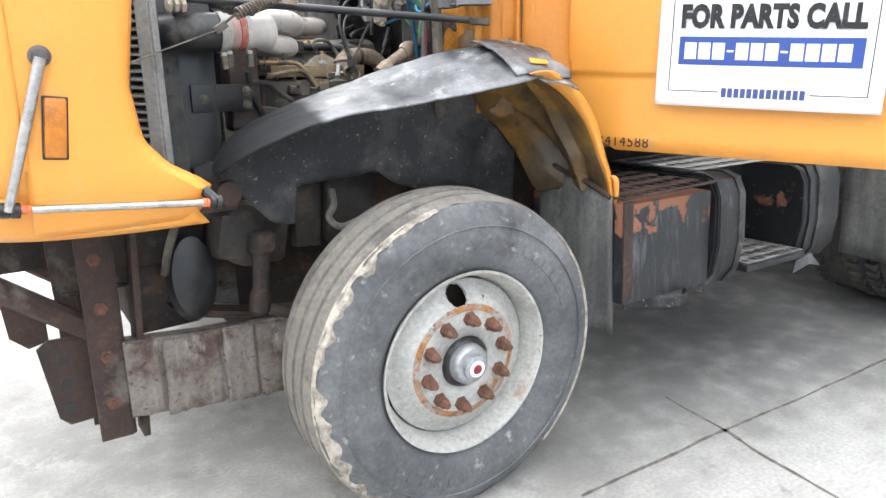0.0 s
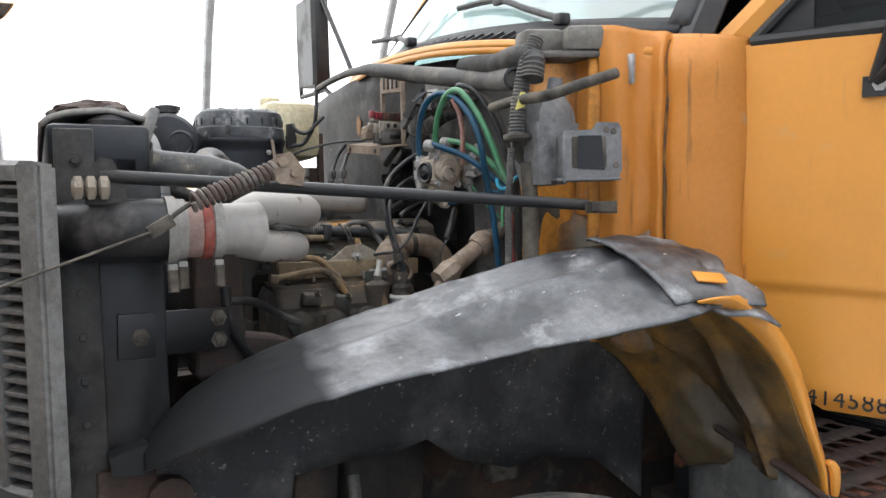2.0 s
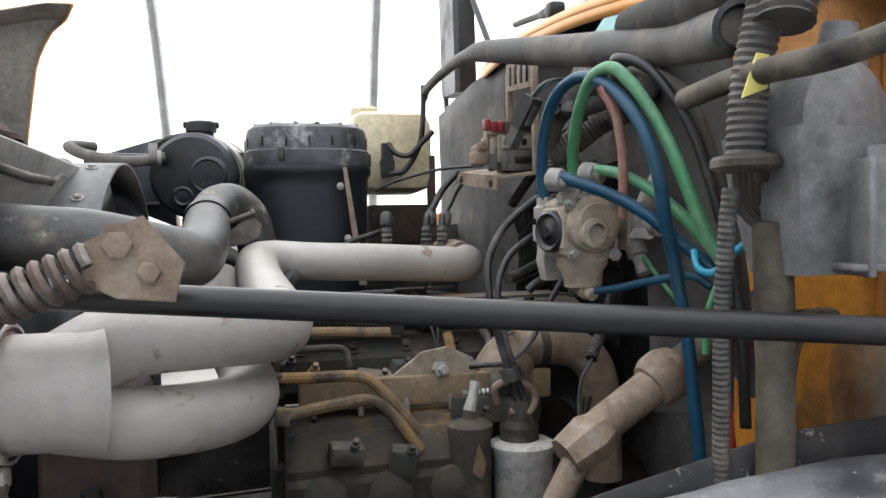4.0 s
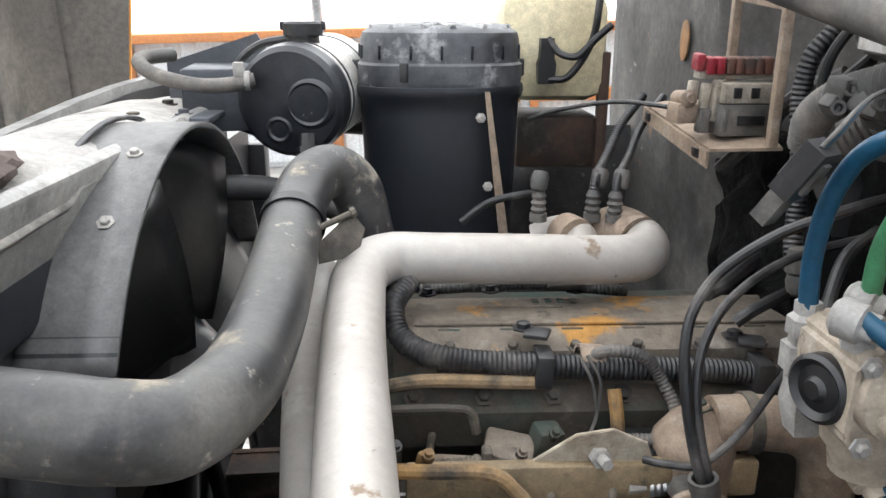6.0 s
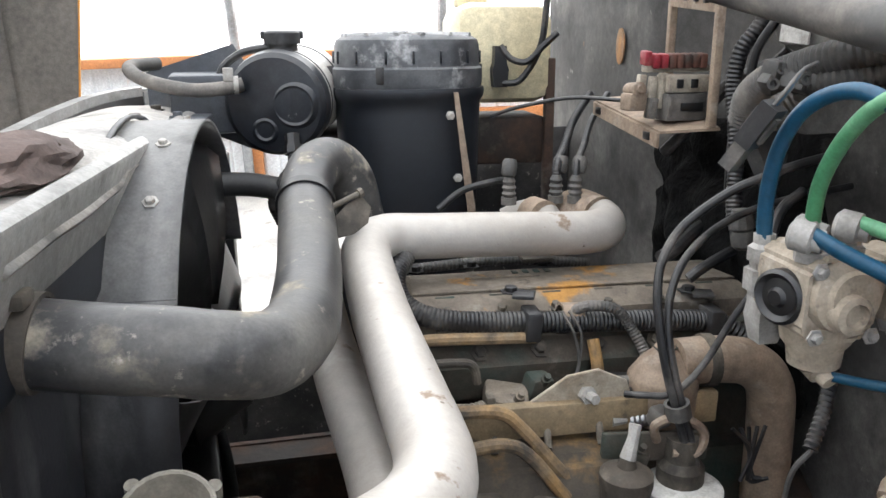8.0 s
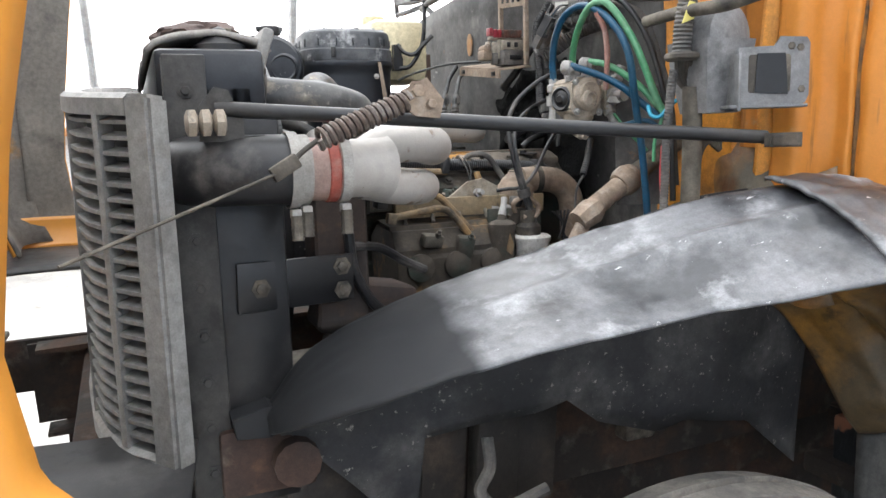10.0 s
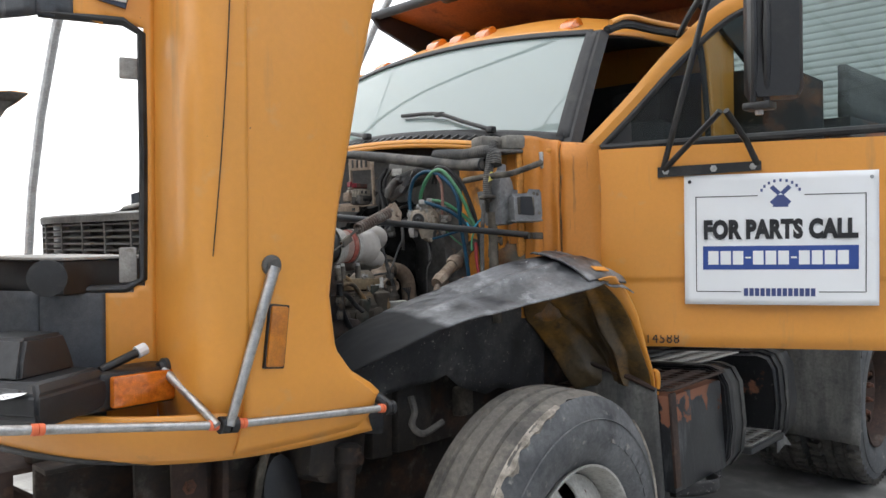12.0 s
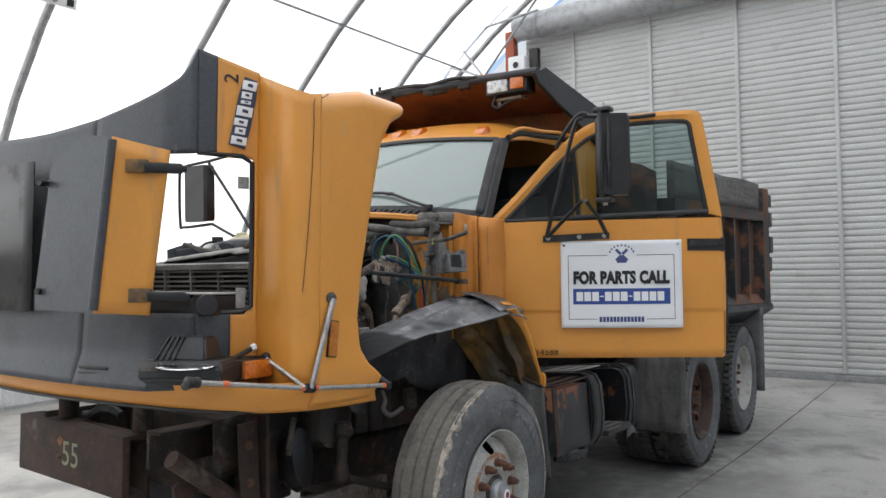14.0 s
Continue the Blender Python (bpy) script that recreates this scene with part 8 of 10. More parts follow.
for c, q, m_ in (((0.108, -0.428, 1.700), (0.090, -0.446, 1.735), M_fitting), ((0.146, -0.425, 1.702), (0.134, -0.446, 1.742), M_fitting), ((0.136, -0.392, 1.700), (0.134, -0.388, 1.725), M_fitting)):
    bm = B()
    c, q = V(*c), V(*q)
    lathe(bm, c, Z, [(0, 0.015), (0.010, 0.015), (0.012, 0.012), ((q.z - c.z) * 0.7, 0.011)], 8)
    lathe(bm, q - V(0, 0, 0.008), V(0.55, -0.65, -0.12), [(-0.016, 0.010), (-0.012, 0.0145), (0.004, 0.0145), (0.006, 0.011), (0.014, 0.0105)], 12)
    part("elbow_fitting", bm, m_, vb, "swivel elbow fitting")
bm = B()
slab(bm, [(-0.05, -0.13), (0.05, -0.13), (0.055, 0.08), (0.03, 0.13), (-0.03, 0.13), (-0.055, 0.08)], (0.262, -0.455, 1.56), (0.92, -0.38, 0), Z, 0.006, 0.001)
part("mount_plate", bm, M_fw, vb, "dusty grey mounting plate")
bm = B()
rings(bm, [[V(x, -0.44 + dy, z) for x, z in ((0.182, 1.640), (0.225, 1.636), (0.236, 1.650), (0.234, 1.690), (0.220, 1.702), (0.186, 1.698))] for dy in (0.004, 0.0, 0.06, 0.066)])
bmesh.ops.bevel(bm, geom=bm.edges[:], offset=0.004, segments=2, affect='EDGES')
v2 = part("second_valve", bm, M_valve, vb)
for c, ax, r in (((0.205, -0.44, 1.668), (0.1, -1, 0), 0.018), ((0.218, -0.43, 1.700), (0.3, -0.3, 1), 0.014), ((0.200, -0.43, 1.640), (0.1, -0.5, -1), 0.014)):
    bm = B()
    lathe(bm, c, ax, [(-0.006, r), (0.010, r * 0.95), (0.012, r * 0.65), (0.026, r * 0.6), (0.026, r * 0.75), (0.036, r * 0.7)], 14)
    part("valve_port", bm, M_fitting, v2)
bm = B()
slab(bm, [(0, 0), (0.030, 0.004), (0.034, 0.018), (0.004, 0.014)], (0.176, -0.455, 1.655), (0.9, -0.3, -0.2), (0.2, -0.2, 0.9), 0.002)
part("paper_tag", bm, M_label, v2, "torn pale tag")
lines = thing("air_lines", "blue and green nylon air lines looping behind the valve", "hoses")
for nm, m_, r, pts in (("blue_line", M_bluehose, 0.0075, [(0.102, -0.363, 1.70), (0.098, -0.366, 1.75), (0.099, -0.378, 1.80), (0.105, -0.405, 1.838), (0.118, -0.450, 1.853), (0.129, -0.505, 1.832), (0.138, -0.548, 1.793), (0.145, -0.570, 1.755), (0.152, -0.577, 1.715), (0.162, -0.572, 1.67), (0.178, -0.562, 1.62), (0.193, -0.562, 1.53), (0.20, -0.57, 1.40), (0.20, -0.58, 1.25)]),
                       ("green_line", M_greenhose, 0.0075, [(0.134, -0.388, 1.725), (0.128, -0.402, 1.768), (0.122, -0.435, 1.812), (0.121, -0.475, 1.845), (0.130, -0.510, 1.852), (0.143, -0.533, 1.830), (0.157, -0.553, 1.795), (0.167, -0.572, 1.757), (0.176, -0.588, 1.715), (0.19, -0.60, 1.665), (0.207, -0.605, 1.628)]),
                       ("blue_line", M_bluehose, 0.0072, [(0.090, -0.448, 1.732), (0.105, -0.478, 1.720), (0.132, -0.507, 1.704), (0.156, -0.540, 1.681), (0.181, -0.566, 1.650), (0.202, -0.585, 1.625), (0.206, -0.592, 1.618)]),
                       ("green_line", M_greenhose, 0.0068, [(0.134, -0.450, 1.740), (0.151, -0.483, 1.732), (0.173, -0.512, 1.713), (0.194, -0.550, 1.680), (0.207, -0.583, 1.645), (0.211, -0.60, 1.628)]),
                       ("faded_line", M_pink, 0.0058, [(0.155, -0.485, 1.68), (0.149, -0.499, 1.742), (0.144, -0.503, 1.774), (0.136, -0.506, 1.801), (0.122, -0.50, 1.832)]),
                       ("black_line", M_hose, 0.0062, [(0.20, -0.40, 1.82), (0.165, -0.45, 1.862), (0.150, -0.49, 1.868), (0.170, -0.53, 1.845), (0.195, -0.565, 1.78), (0.212, -0.59, 1.69), (0.225, -0.61, 1.58), (0.23, -0.61, 1.45)]),
                       ("black_line", M_conduit, 0.0068, [(0.22, -0.40, 1.82), (0.18, -0.45, 1.855), (0.185, -0.50, 1.850), (0.205, -0.54, 1.82), (0.222, -0.565, 1.75), (0.238, -0.59, 1.64), (0.245, -0.60, 1.48)]),
                       ("cyan_cord", M_cyan, 0.0040, [(0.187, -0.585, 1.640), (0.184, -0.598, 1.622), (0.195, -0.61, 1.618), (0.215, -0.62, 1.640), (0.255, -0.625, 1.668)]),
                       ("green_cord", M_greenhose, 0.0036, [(0.212, -0.60, 1.630), (0.20, -0.605, 1.60), (0.192, -0.60, 1.57), (0.19, -0.60, 1.53)]),
                       ("slate_line", M_bluehose, 0.0050, [(0.134, -0.436, 1.588), (0.150, -0.465, 1.592), (0.172, -0.52, 1.604), (0.192, -0.57, 1.612), (0.205, -0.59, 1.60)]),
                       ("red_line", M_redhose, 0.0066, [(0.215, -0.60, 1.56), (0.208, -0.605, 1.50), (0.212, -0.61, 1.42), (0.225, -0.61, 1.30)]),
                       ("green_thin_line", M_greenhose, 0.003, [(0.20, -0.45, 1.63), (0.215, -0.48, 1.59), (0.235, -0.52, 1.55)])):
    bm = B()
    tube(bm, pts, r, 14)
    part(nm, bm, m_, lines)
bm = B()
tube(bm, [(0.20, -0.36, 1.575), (0.165, -0.40, 1.535), (0.14, -0.42, 1.50)], 0.008, 10, ribs=0.006, ribdepth=0.2)
part("spiral_sleeve", bm, M_hose, lines)
bm = B()
tube(bm, [(0.142, -0.42, 1.50), (0.128, -0.41, 1.46), (0.132, -0.40, 1.36)], 0.003, 6)
part("thin_lead", bm, M_conduit, lines)

harness = thing("main_harness", "thick ribbed cable harness with a yellow tag hanging on the firewall", "wiring")
for pts, r, rb, m_ in (([(0.20, -0.735, 1.93), (0.175, -0.735, 1.88), (0.163, -0.728, 1.82), (0.158, -0.722, 1.775), (0.156, -0.72, 1.722)], 0.018, 0.007, M_conduit),
                       ([(0.152, -0.705, 1.70), (0.150, -0.70, 1.66), (0.153, -0.685, 1.57), (0.158, -0.675, 1.48), (0.162, -0.665, 1.38), (0.17, -0.66, 1.25)], 0.0085, 0.006, M_conduit),
                       ([(0.185, -0.715, 1.72), (0.20, -0.72, 1.69), (0.215, -0.715, 1.66), (0.24, -0.70, 1.64)], 0.012, 0.0, M_grime),
                       ([(0.19, -0.71, 1.67), (0.20, -0.70, 1.55), (0.205, -0.69, 1.40), (0.21, -0.69, 1.25)], 0.018, 0.0, M_grime)):
    bm = B()
    tube(bm, pts, r, 16, ribs=rb)
    part("sleeve", bm, m_, harness)
bm = B()
slab(bm, [(0, 0), (0.022, 0.006), (0.018, 0.035), (0.006, 0.038)], (0.135, -0.745, 1.775), (1, -0.1, 0.1), (0.2, -0.05, 1), 0.002)
part("yellow_tag", bm, M_yellowtag, harness)
bm = B()
lathe(bm, (0.157, -0.72, 1.728), (0, 0, -1), [(0, 0.028), (0.004, 0.031), (0.010, 0.031), (0.014, 0.026)], 18)
part("tie", bm, M_grime, harness)
for k in range(6):
    bm = B()
    tube(bm, [(0.15 + 0.006 * k, -0.715, 1.72), (0.165 + 0.008 * k, -0.70, 1.68), (0.20 + 0.01 * k, -0.70, 1.655), (0.24, -0.69, 1.645)], 0.004, 6)
    part("strand", bm, M_grime, harness)
for k in range(4):
    bm = B()
    tube(bm, [(0.22 + 0.008 * k, -0.66, 1.50), (0.225 + 0.01 * k, -0.665, 1.555), (0.26 + 0.012 * k, -0.66, 1.575), (0.31, -0.65, 1.55)], 0.006, 6)
    part("ribbon_wire", bm, M_grime, harness)
# hose along the cowl, and second ribbed hose
cowlh = thing("cowl_hose", "long dusty grey hose under the cowl", "hose")
bm = B()
tube(bm, [(0.135, 0.52, 2.000), (0.122, 0.42, 2.006), (0.120, 0.205, 2.008), (0.118, 0.05, 1.996), (0.124, -0.03, 1.984), (0.150, -0.16, 1.955), (0.184, -0.34, 1.915), (0.196, -0.53, 1.877), (0.182, -0.64, 1.858), (0.166, -0.70, 1.849)], [0.009, 0.010, 0.011, 0.013, 0.019, 0.022, 0.024, 0.025, 0.025, 0.024], 18)
part("hose", bm, M_conduit, cowlh)
bm = B()
lathe(bm, (0.167, -0.695, 1.850), (-0.3, -1, -0.15), [(0, 0.025), (0.010, 0.026), (0.012, 0.020), (0.004, 0.016)], 18)
part("hose_mouth", bm, M_black, cowlh)
bm = B()
tube(bm, [(0.205, -0.42, 1.925), (0.20, -0.50, 1.915), (0.19, -0.60, 1.90), (0.185, -0.68, 1.90), (0.185, -0.74, 1.885), (0.175, -0.75, 1.84)], 0.026, 16, ribs=0.009)
part("ribbed_duct", bm, M_conduit, cowlh, "ribbed grey duct")
bm = B()
tube(bm, [(0.17, -0.60, 1.80), (0.158, -0.70, 1.80), (0.155, -0.76, 1.797), (0.17, -0.82, 1.797), (0.22, -0.86, 1.815), (0.30, -0.87, 1.84)], 0.0115, 12)
part("metal_line", bm, M_grime, cowlh, "bent grey metal line")
bm = B()
tube(bm, [(0.275, -0.05, 1.93), (0.258, -0.050, 1.905), (0.242, -0.044, 1.878), (0.237, -0.043, 1.831), (0.239, -0.055, 1.778), (0.239, -0.065, 1.725), (0.235, -0.078, 1.664), (0.237, -0.098, 1.628)], 0.0115, 12, ribs=0.006)
part("drop_conduit", bm, M_hose, cowlh)
bm = B()
tube(bm, [(0.262, -0.09, 1.92), (0.247, -0.075, 1.88), (0.246, -0.07, 1.83), (0.252, -0.08, 1.76)], 0.006, 10)
part("drop_cable", bm, M_hose, cowlh)
for pts, r in (([(0.205, -0.130, 1.795), (0.195, -0.155, 1.826), (0.192, -0.20, 1.850), (0.205, -0.25, 1.868), (0.225, -0.29, 1.880), (0.26, -0.32, 1.89)], 0.019), ([(0.200, -0.235, 1.850), (0.215, -0.27, 1.852), (0.235, -0.29, 1.858), (0.28, -0.31, 1.87)], 0.016), ([(0.21, -0.13, 1.79), (0.235, -0.16, 1.81), (0.27, -0.19, 1.84), (0.32, -0.22, 1.86)], 0.022)):
    bm = B()
    tube(bm, pts, r, 14, ribs=0.0065)
    part("fat_conduit", bm, M_conduit, cowlh)
for k, (x, y, z, sx, sy, sz) in enumerate(((0.182, -0.225, 1.862, 0.030, 0.020, 0.022), (0.195, -0.248, 1.852, 0.020, 0.030, 0.026), (0.170, -0.232, 1.846, 0.026, 0.014, 0.014), (0.210, -0.240, 1.838, 0.018, 0.018, 0.018))):
    bm = B()
    box(bm, (x, y, z), (sx, sy, sz), (10, 20 * k, 30), 0.003)
    lathe(bm, (x, y - sy * 0.4, z), (-0.2, -1, 0.2), [(0, 0.007), (0.008, 0.007), (0.008, 0.004), (0.002, 0.004)], 12)
    part("plug_half", bm, M_conduit, cowlh)
for pts, r in (([(0.30, -0.02, 1.86), (0.27, 0.03, 1.83), (0.25, 0.07, 1.78), (0.22, 0.12, 1.72)], 0.010), ([(0.31, -0.05, 1.88), (0.28, -0.02, 1.83), (0.27, 0.0, 1.76), (0.27, 0.0, 1.68)], 0.008), ([(0.30, -0.13, 1.70), (0.25, -0.16, 1.68), (0.22, -0.19, 1.63), (0.21, -0.20, 1.56)], 0.007), ([(0.32, 0.10, 1.62), (0.25, 0.06, 1.60), (0.20, 0.02, 1.585), (0.17, 0.0, 1.58)], 0.011), ([(0.32, 0.0, 1.60), (0.26, -0.03, 1.59), (0.21, -0.05, 1.575), (0.19, -0.05, 1.56)], 0.008)):
    bm = B()
    tube(bm, pts, r, 10)
    part("loose_cable", bm, M_hose, cowlh)
bm = B()
box(bm, (0.32, -0.14, 1.92), (0.10, 0.16, 0.09), (5, 0, 8), 0.03)
part("motor_can", bm, M_greyalu, cowlh, "dull motor can")
bm = B()
box(bm, (0.264, -0.13, 1.905), (0.003, 0.05, 0.030), (5, 0, 8))
part("motor_label", bm, M_label, cowlh, "paper label")
bm = B()
lathe(bm, (0.228, -0.112, 1.655), (0.1, -0.1, -1), [(-0.02, 0.012), (0.0, 0.017), (0.006, 0.017), (0.010, 0.013), (0.016, 0.016), (0.03, 0.015), (0.035, 0.010)], 10)
part("plug", bm, M_conduit, cowlh)

# cab strut across the bay with its spring
strut = thing("hood_strut", "black steel strut bar across the engine bay", "strut")
bm = B()
rod(bm, (-0.655, -0.665, 1.643), (0.265, -0.814, 1.574), 0.0118, 16)
part("bar", bm, M_black, strut, "worn black bar")
bm = B()
slab(bm, [(-0.03, -0.012), (0.045, -0.014), (0.045, 0.012), (-0.03, 0.012)], (0.275, -0.828, 1.569), X, Z, 0.02, 0.004)
lathe(bm, (0.298, -0.845, 1.569), (0, 1, 0), [(0, 0.009), (0.07, 0.009)], 10)
part("rear_eye", bm, M_grime, strut)
bm = B()
slab(bm, [(-0.045, -0.03), (0.02, -0.03), (0.02, 0.0), (0.0, 0.045), (-0.02, 0.05), (-0.045, 0.02)], (-0.635, -0.665, 1.625), X, Z, 0.008, 0.001)
box(bm, (-0.63, -0.64, 1.598), (0.09, 0.07, 0.008))
brk = part("front_bracket", bm, M_darksteel, strut, "dark bent bracket plate")
for dx in (-0.05, -0.025, 0.0):
    bm = B()
    lathe(bm, (-0.66 + dx * 0.8, -0.685, 1.622), (1, 0, 0), [(0, 0.012), (0.004, 0.022), (0.014, 0.022), (0.018, 0.012)], 6)
    part("nut", bm, M_valve, brk, "tarnished nut")
bm = B()
slab(bm, [(-0.045, -0.012), (-0.023, -0.024), (0.016, -0.028), (0.023, 0.0), (-0.004, 0.034), (-0.045, 0.015)], (-0.345, -0.748, 1.648), X, Z, 0.005, 0.001)
bolt(bm, (-0.365, -0.75, 1.662), (0, -1, 0), 0.010, 0.01)
bolt(bm, (-0.345, -0.75, 1.642), (0, -1, 0), 0.008, 0.012)
part("spring_tab", bm, M_beige, strut, "scratched steel tab")
bm = B()
n = 15
P = []
a0, a1 = V(-0.525, -0.762, 1.592), V(-0.382, -0.758, 1.648)
ax = (a1 - a0).normalized()
fa, fb, _ = frame_of(ax)
for i in range(n * 12 + 1):
    t = i / (n * 12)
    P.append(a0.lerp(a1, t) + (fa * math.cos(2 * math.pi * n * t) + fb * math.sin(2 * math.pi * n * t)) * 0.014)
tube(bm, P, 0.0042, 6, smooth=False)
part("spring", bm, mat("brown_spring", (0.12, 0.09, 0.075), 0.6, 0.4, blots=[((0.22, 0.2, 0.18), 40, 0.5, 0.7)]), strut, "rusty coil spring")
bm = B()
tube(bm, [a0, (-0.55, -0.765, 1.575), (-0.57, -0.768, 1.556), (-0.585, -0.77, 1.548)], 0.004, 8)
box(bm, (-0.575, -0.768, 1.555), (0.045, 0.012, 0.022), (0, -30, 5), 0.003)
part("spring_hook", bm, M_grime, strut)
bm = B()
rod(bm, (-0.585, -0.77, 1.548), (-0.86, -0.93, 1.462), 0.0024, 6)
part("tether_cable", bm, M_grime, strut, "thin stretched cable")

# brackets and plumbing beside the radiator
side_b = thing("mount_bracket", "black drilled steel bracket bolted beside the radiator", "bracket")
bm = B()
box(bm, (-0.53, -0.577, 1.353), (0.215, 0.008, 0.084), (0, 1.5, 13), 0.003)
part("plate", bm, M_black, side_b)
for x, z in ((-0.595, 1.352), (-0.448, 1.372), (-0.448, 1.330)):
    bm = B()
    bolt(bm, (x, -0.582 + 0.23 * (x + 0.53), z), (0.2, -1, 0), 0.010, 0.006)
    part("bolt", bm, M_grime, side_b)
bm = B()
rings(bm, [[V(-0.435 + kx * 0.052 * w, -0.475 + ky * 0.05 * w, z) for kx, ky in ((-1, -1), (1, -1), (1, 1), (-1, 1))] for z, w in ((1.235, 0.55), (1.245, 0.95), (1.262, 1.04), (1.27, 0.94), (1.51, 0.94), (1.52, 0.8))])
bmesh.ops.bevel(bm, geom=bm.edges[:], offset=0.005, segments=1, affect='EDGES')
part("side_tank", bm, M_rustdark, side_b, "dark rusty upright box")
bm = B()
tube(bm, [(-0.43, -0.55, 1.43), (-0.42, -0.54, 1.36), (-0.39, -0.53, 1.30), (-0.36, -0.52, 1.27)], 0.010, 10)
tube(bm, [(-0.42, -0.53, 1.40), (-0.36, -0.50, 1.39), (-0.30, -0.47, 1.355), (-0.25, -0.45, 1.33)], 0.009, 10)
part("curved_hose", bm, M_hose, side_b)
bm = B()
box(bm, (-0.36, -0.42, 1.27), (0.16, 0.12, 0.09), (0, 10, 5), 0.015)
part("rusty_casting", bm, M_rust, side_b)
bm = B()
box(bm, (-0.60, -0.56, 1.06), (0.16, 0.10, 0.12), (0, 0, 0), 0.01)
lathe(bm, (-0.56, -0.62, 1.06), (0, -1, 0), [(0, 0.04), (0.03, 0.04)], 12)
part("lower_mount", bm, M_rust, side_b)
# steering shaft
sshaft = thing("steering_shaft", "dusty steering shaft with universal joints", "shaft")
bm = B()
rod(bm, (0.02, -0.54, 1.33), (0.09, -0.52, 1.43), 0.016, 12)
rod(bm, (0.09, -0.52, 1.43), (0.20, -0.50, 1.49), 0.022, 14)
lathe(bm, (0.175, -0.505, 1.478), (0.8, 0.1, 0.45), [(0, 0.026), (0.012, 0.032), (0.03, 0.032), (0.045, 0.026)], 16)
lathe(bm, (0.075, -0.525, 1.42), (0.8, 0.1, 0.45), [(-0.02, 0.024), (0.02, 0.03), (0.04, 0.022)], 8)
part("shaft", bm, M_beige, sshaft)
bm = B()
tube(bm, [(0.02, -0.54, 1.33), (-0.0, -0.545, 1.30), (-0.03, -0.55, 1.24)], 0.02, 10, ribs=0.012)
part("boot", bm, M_rubber, sshaft)
bm = B()
rod(bm, (0.2, -0.5, 1.49), (0.36, -0.47, 1.57), 0.02, 12)
part("upper_shaft", bm, M_grime, sshaft)


# ---- cab ----
LEAN = HALL_AXES
CY = 0.21
M_sheenglass = glass("dust_and_sheen_windshield", (0.50, 0.56, 0.56), 0.02, 2.7)
# pale diffuse layer: some dust, the rest the roof's reflection put into the colour
_nt = M_sheenglass.node_tree
_o = next(n for n in _nt.nodes if n.type == 'OUTPUT_MATERIAL')
_m0 = _o.inputs[0].links[0].from_socket
_df, _mx = _nt.nodes.new("ShaderNodeBsdfDiffuse"), _nt.nodes.new("ShaderNodeMixShader")
_df.inputs[0].default_value, _mx.inputs[0].default_value = (0.54, 0.65, 0.62, 1), 0.36
_nt.links.new(_m0, _mx.inputs[1]), _nt.links.new(_df.outputs[0], _mx.inputs[2]), _nt.links.new(_mx.outputs[0], _o.inputs[0])
M_seal = mat("black_seal", (0.013, 0.013, 0.014), 0.55, blots=[((0.06, 0.058, 0.055), 8, 0.5, 0.75, 0.85)])

cab = thing("cab", "yellow truck cab with a curved windshield and five roof lamps", "truck cab")


def ws_pt(u, v):
    """Windshield: u across from the near pillar, v from the cowl up."""
    k = 2 * u - 1
    half = 0.90 - 0.075 * v
    x = 0.41 + 0.17 * k * k + v * (0.42 - 0.07 * k * k)
    z = 1.975 - 0.065 * k * k + v * (0.465 + 0.022 * k * k)
    return x, CY + half * k, z + 0.012 * math.sin(math.pi * v)


bm = B()
sheet(bm, ws_pt, 24, 10)
wsh = part("windshield", bm, M_sheenglass, cab, "dusty tinted windshield with a painted-in pale roof reflection")
wsh.visible_shadow = False
for v0, v1, nm in ((-0.035, 0.03, "lower_seal"), (0.975, 1.03, "upper_seal")):
    bm = B()
    sheet(bm, lambda u, v: tuple(V(*ws_pt(u, v0 + (v1 - v0) * v)) + V(-0.006, 0, 0.004)), 30, 3)
    part(nm, bm, M_seal, cab, "black rubber seal", solid=0.008)
for u0, u1 in ((-0.012, 0.016), (0.984, 1.012)):
    bm = B()
    sheet(bm, lambda u, v: tuple(V(*ws_pt(u0 + (u1 - u0) * u, v)) + V(-0.006, 0, 0.004)), 3, 14)
    part("side_seal", bm, M_seal, cab, solid=0.008)


def roof_pt(u, v):
    """u across, v from the windshield's top edge back."""
    k = 2 * u - 1
    x0, _, z0 = ws_pt(u, 1.035)
    half = 0.825 + 0.05 * v
    L = 2.22 - x0
    d = v * v * 0.35 + v * 0.65
    h = float(np.interp(d * L, [0, 0.08, 0.2, 0.38, 0.6, 1.4], [0, 0.035, 0.09, 0.15, 0.185, 0.19]))
    edge = 1 - abs(k) ** 5
    return x0 + d * L, CY + half * k, z0 + 0.004 + h * (0.30 + 0.70 * edge) - 0.02 * abs(k) ** 8


bm = B()
sheet(bm, roof_pt, 30, 26)
part("roof", bm, M_yellow, cab, "yellow cab roof", solid=0.006)
for k in (-0.64, -0.17, 0, 0.17, 0.64):
    u = 0.5 + k / 1.66
    p0, p1 = V(*roof_pt(u, 0.105)), V(*roof_pt(u, 0.19))
    d = (p1 - p0).normalized()
    bm = B()
    side = V(0, 1, 0)
    up = d.cross(side).normalized() * -1
    if up.z < 0:
        up = -up
    rings(bm, [[p0.lerp(p1, t) + side * sx * w + up * hh for sx, hh in ((-1, -0.004), (1, -0.004), (0.8, h), (-0.8, h))] for t, w, h in ((-0.15, 0.035, 0.004), (0.15, 0.045, 0.022), (0.75, 0.04, 0.034), (1.1, 0.028, 0.02))])
    part("roof_lamp", bm, M_orange, cab, "orange marker lamp")
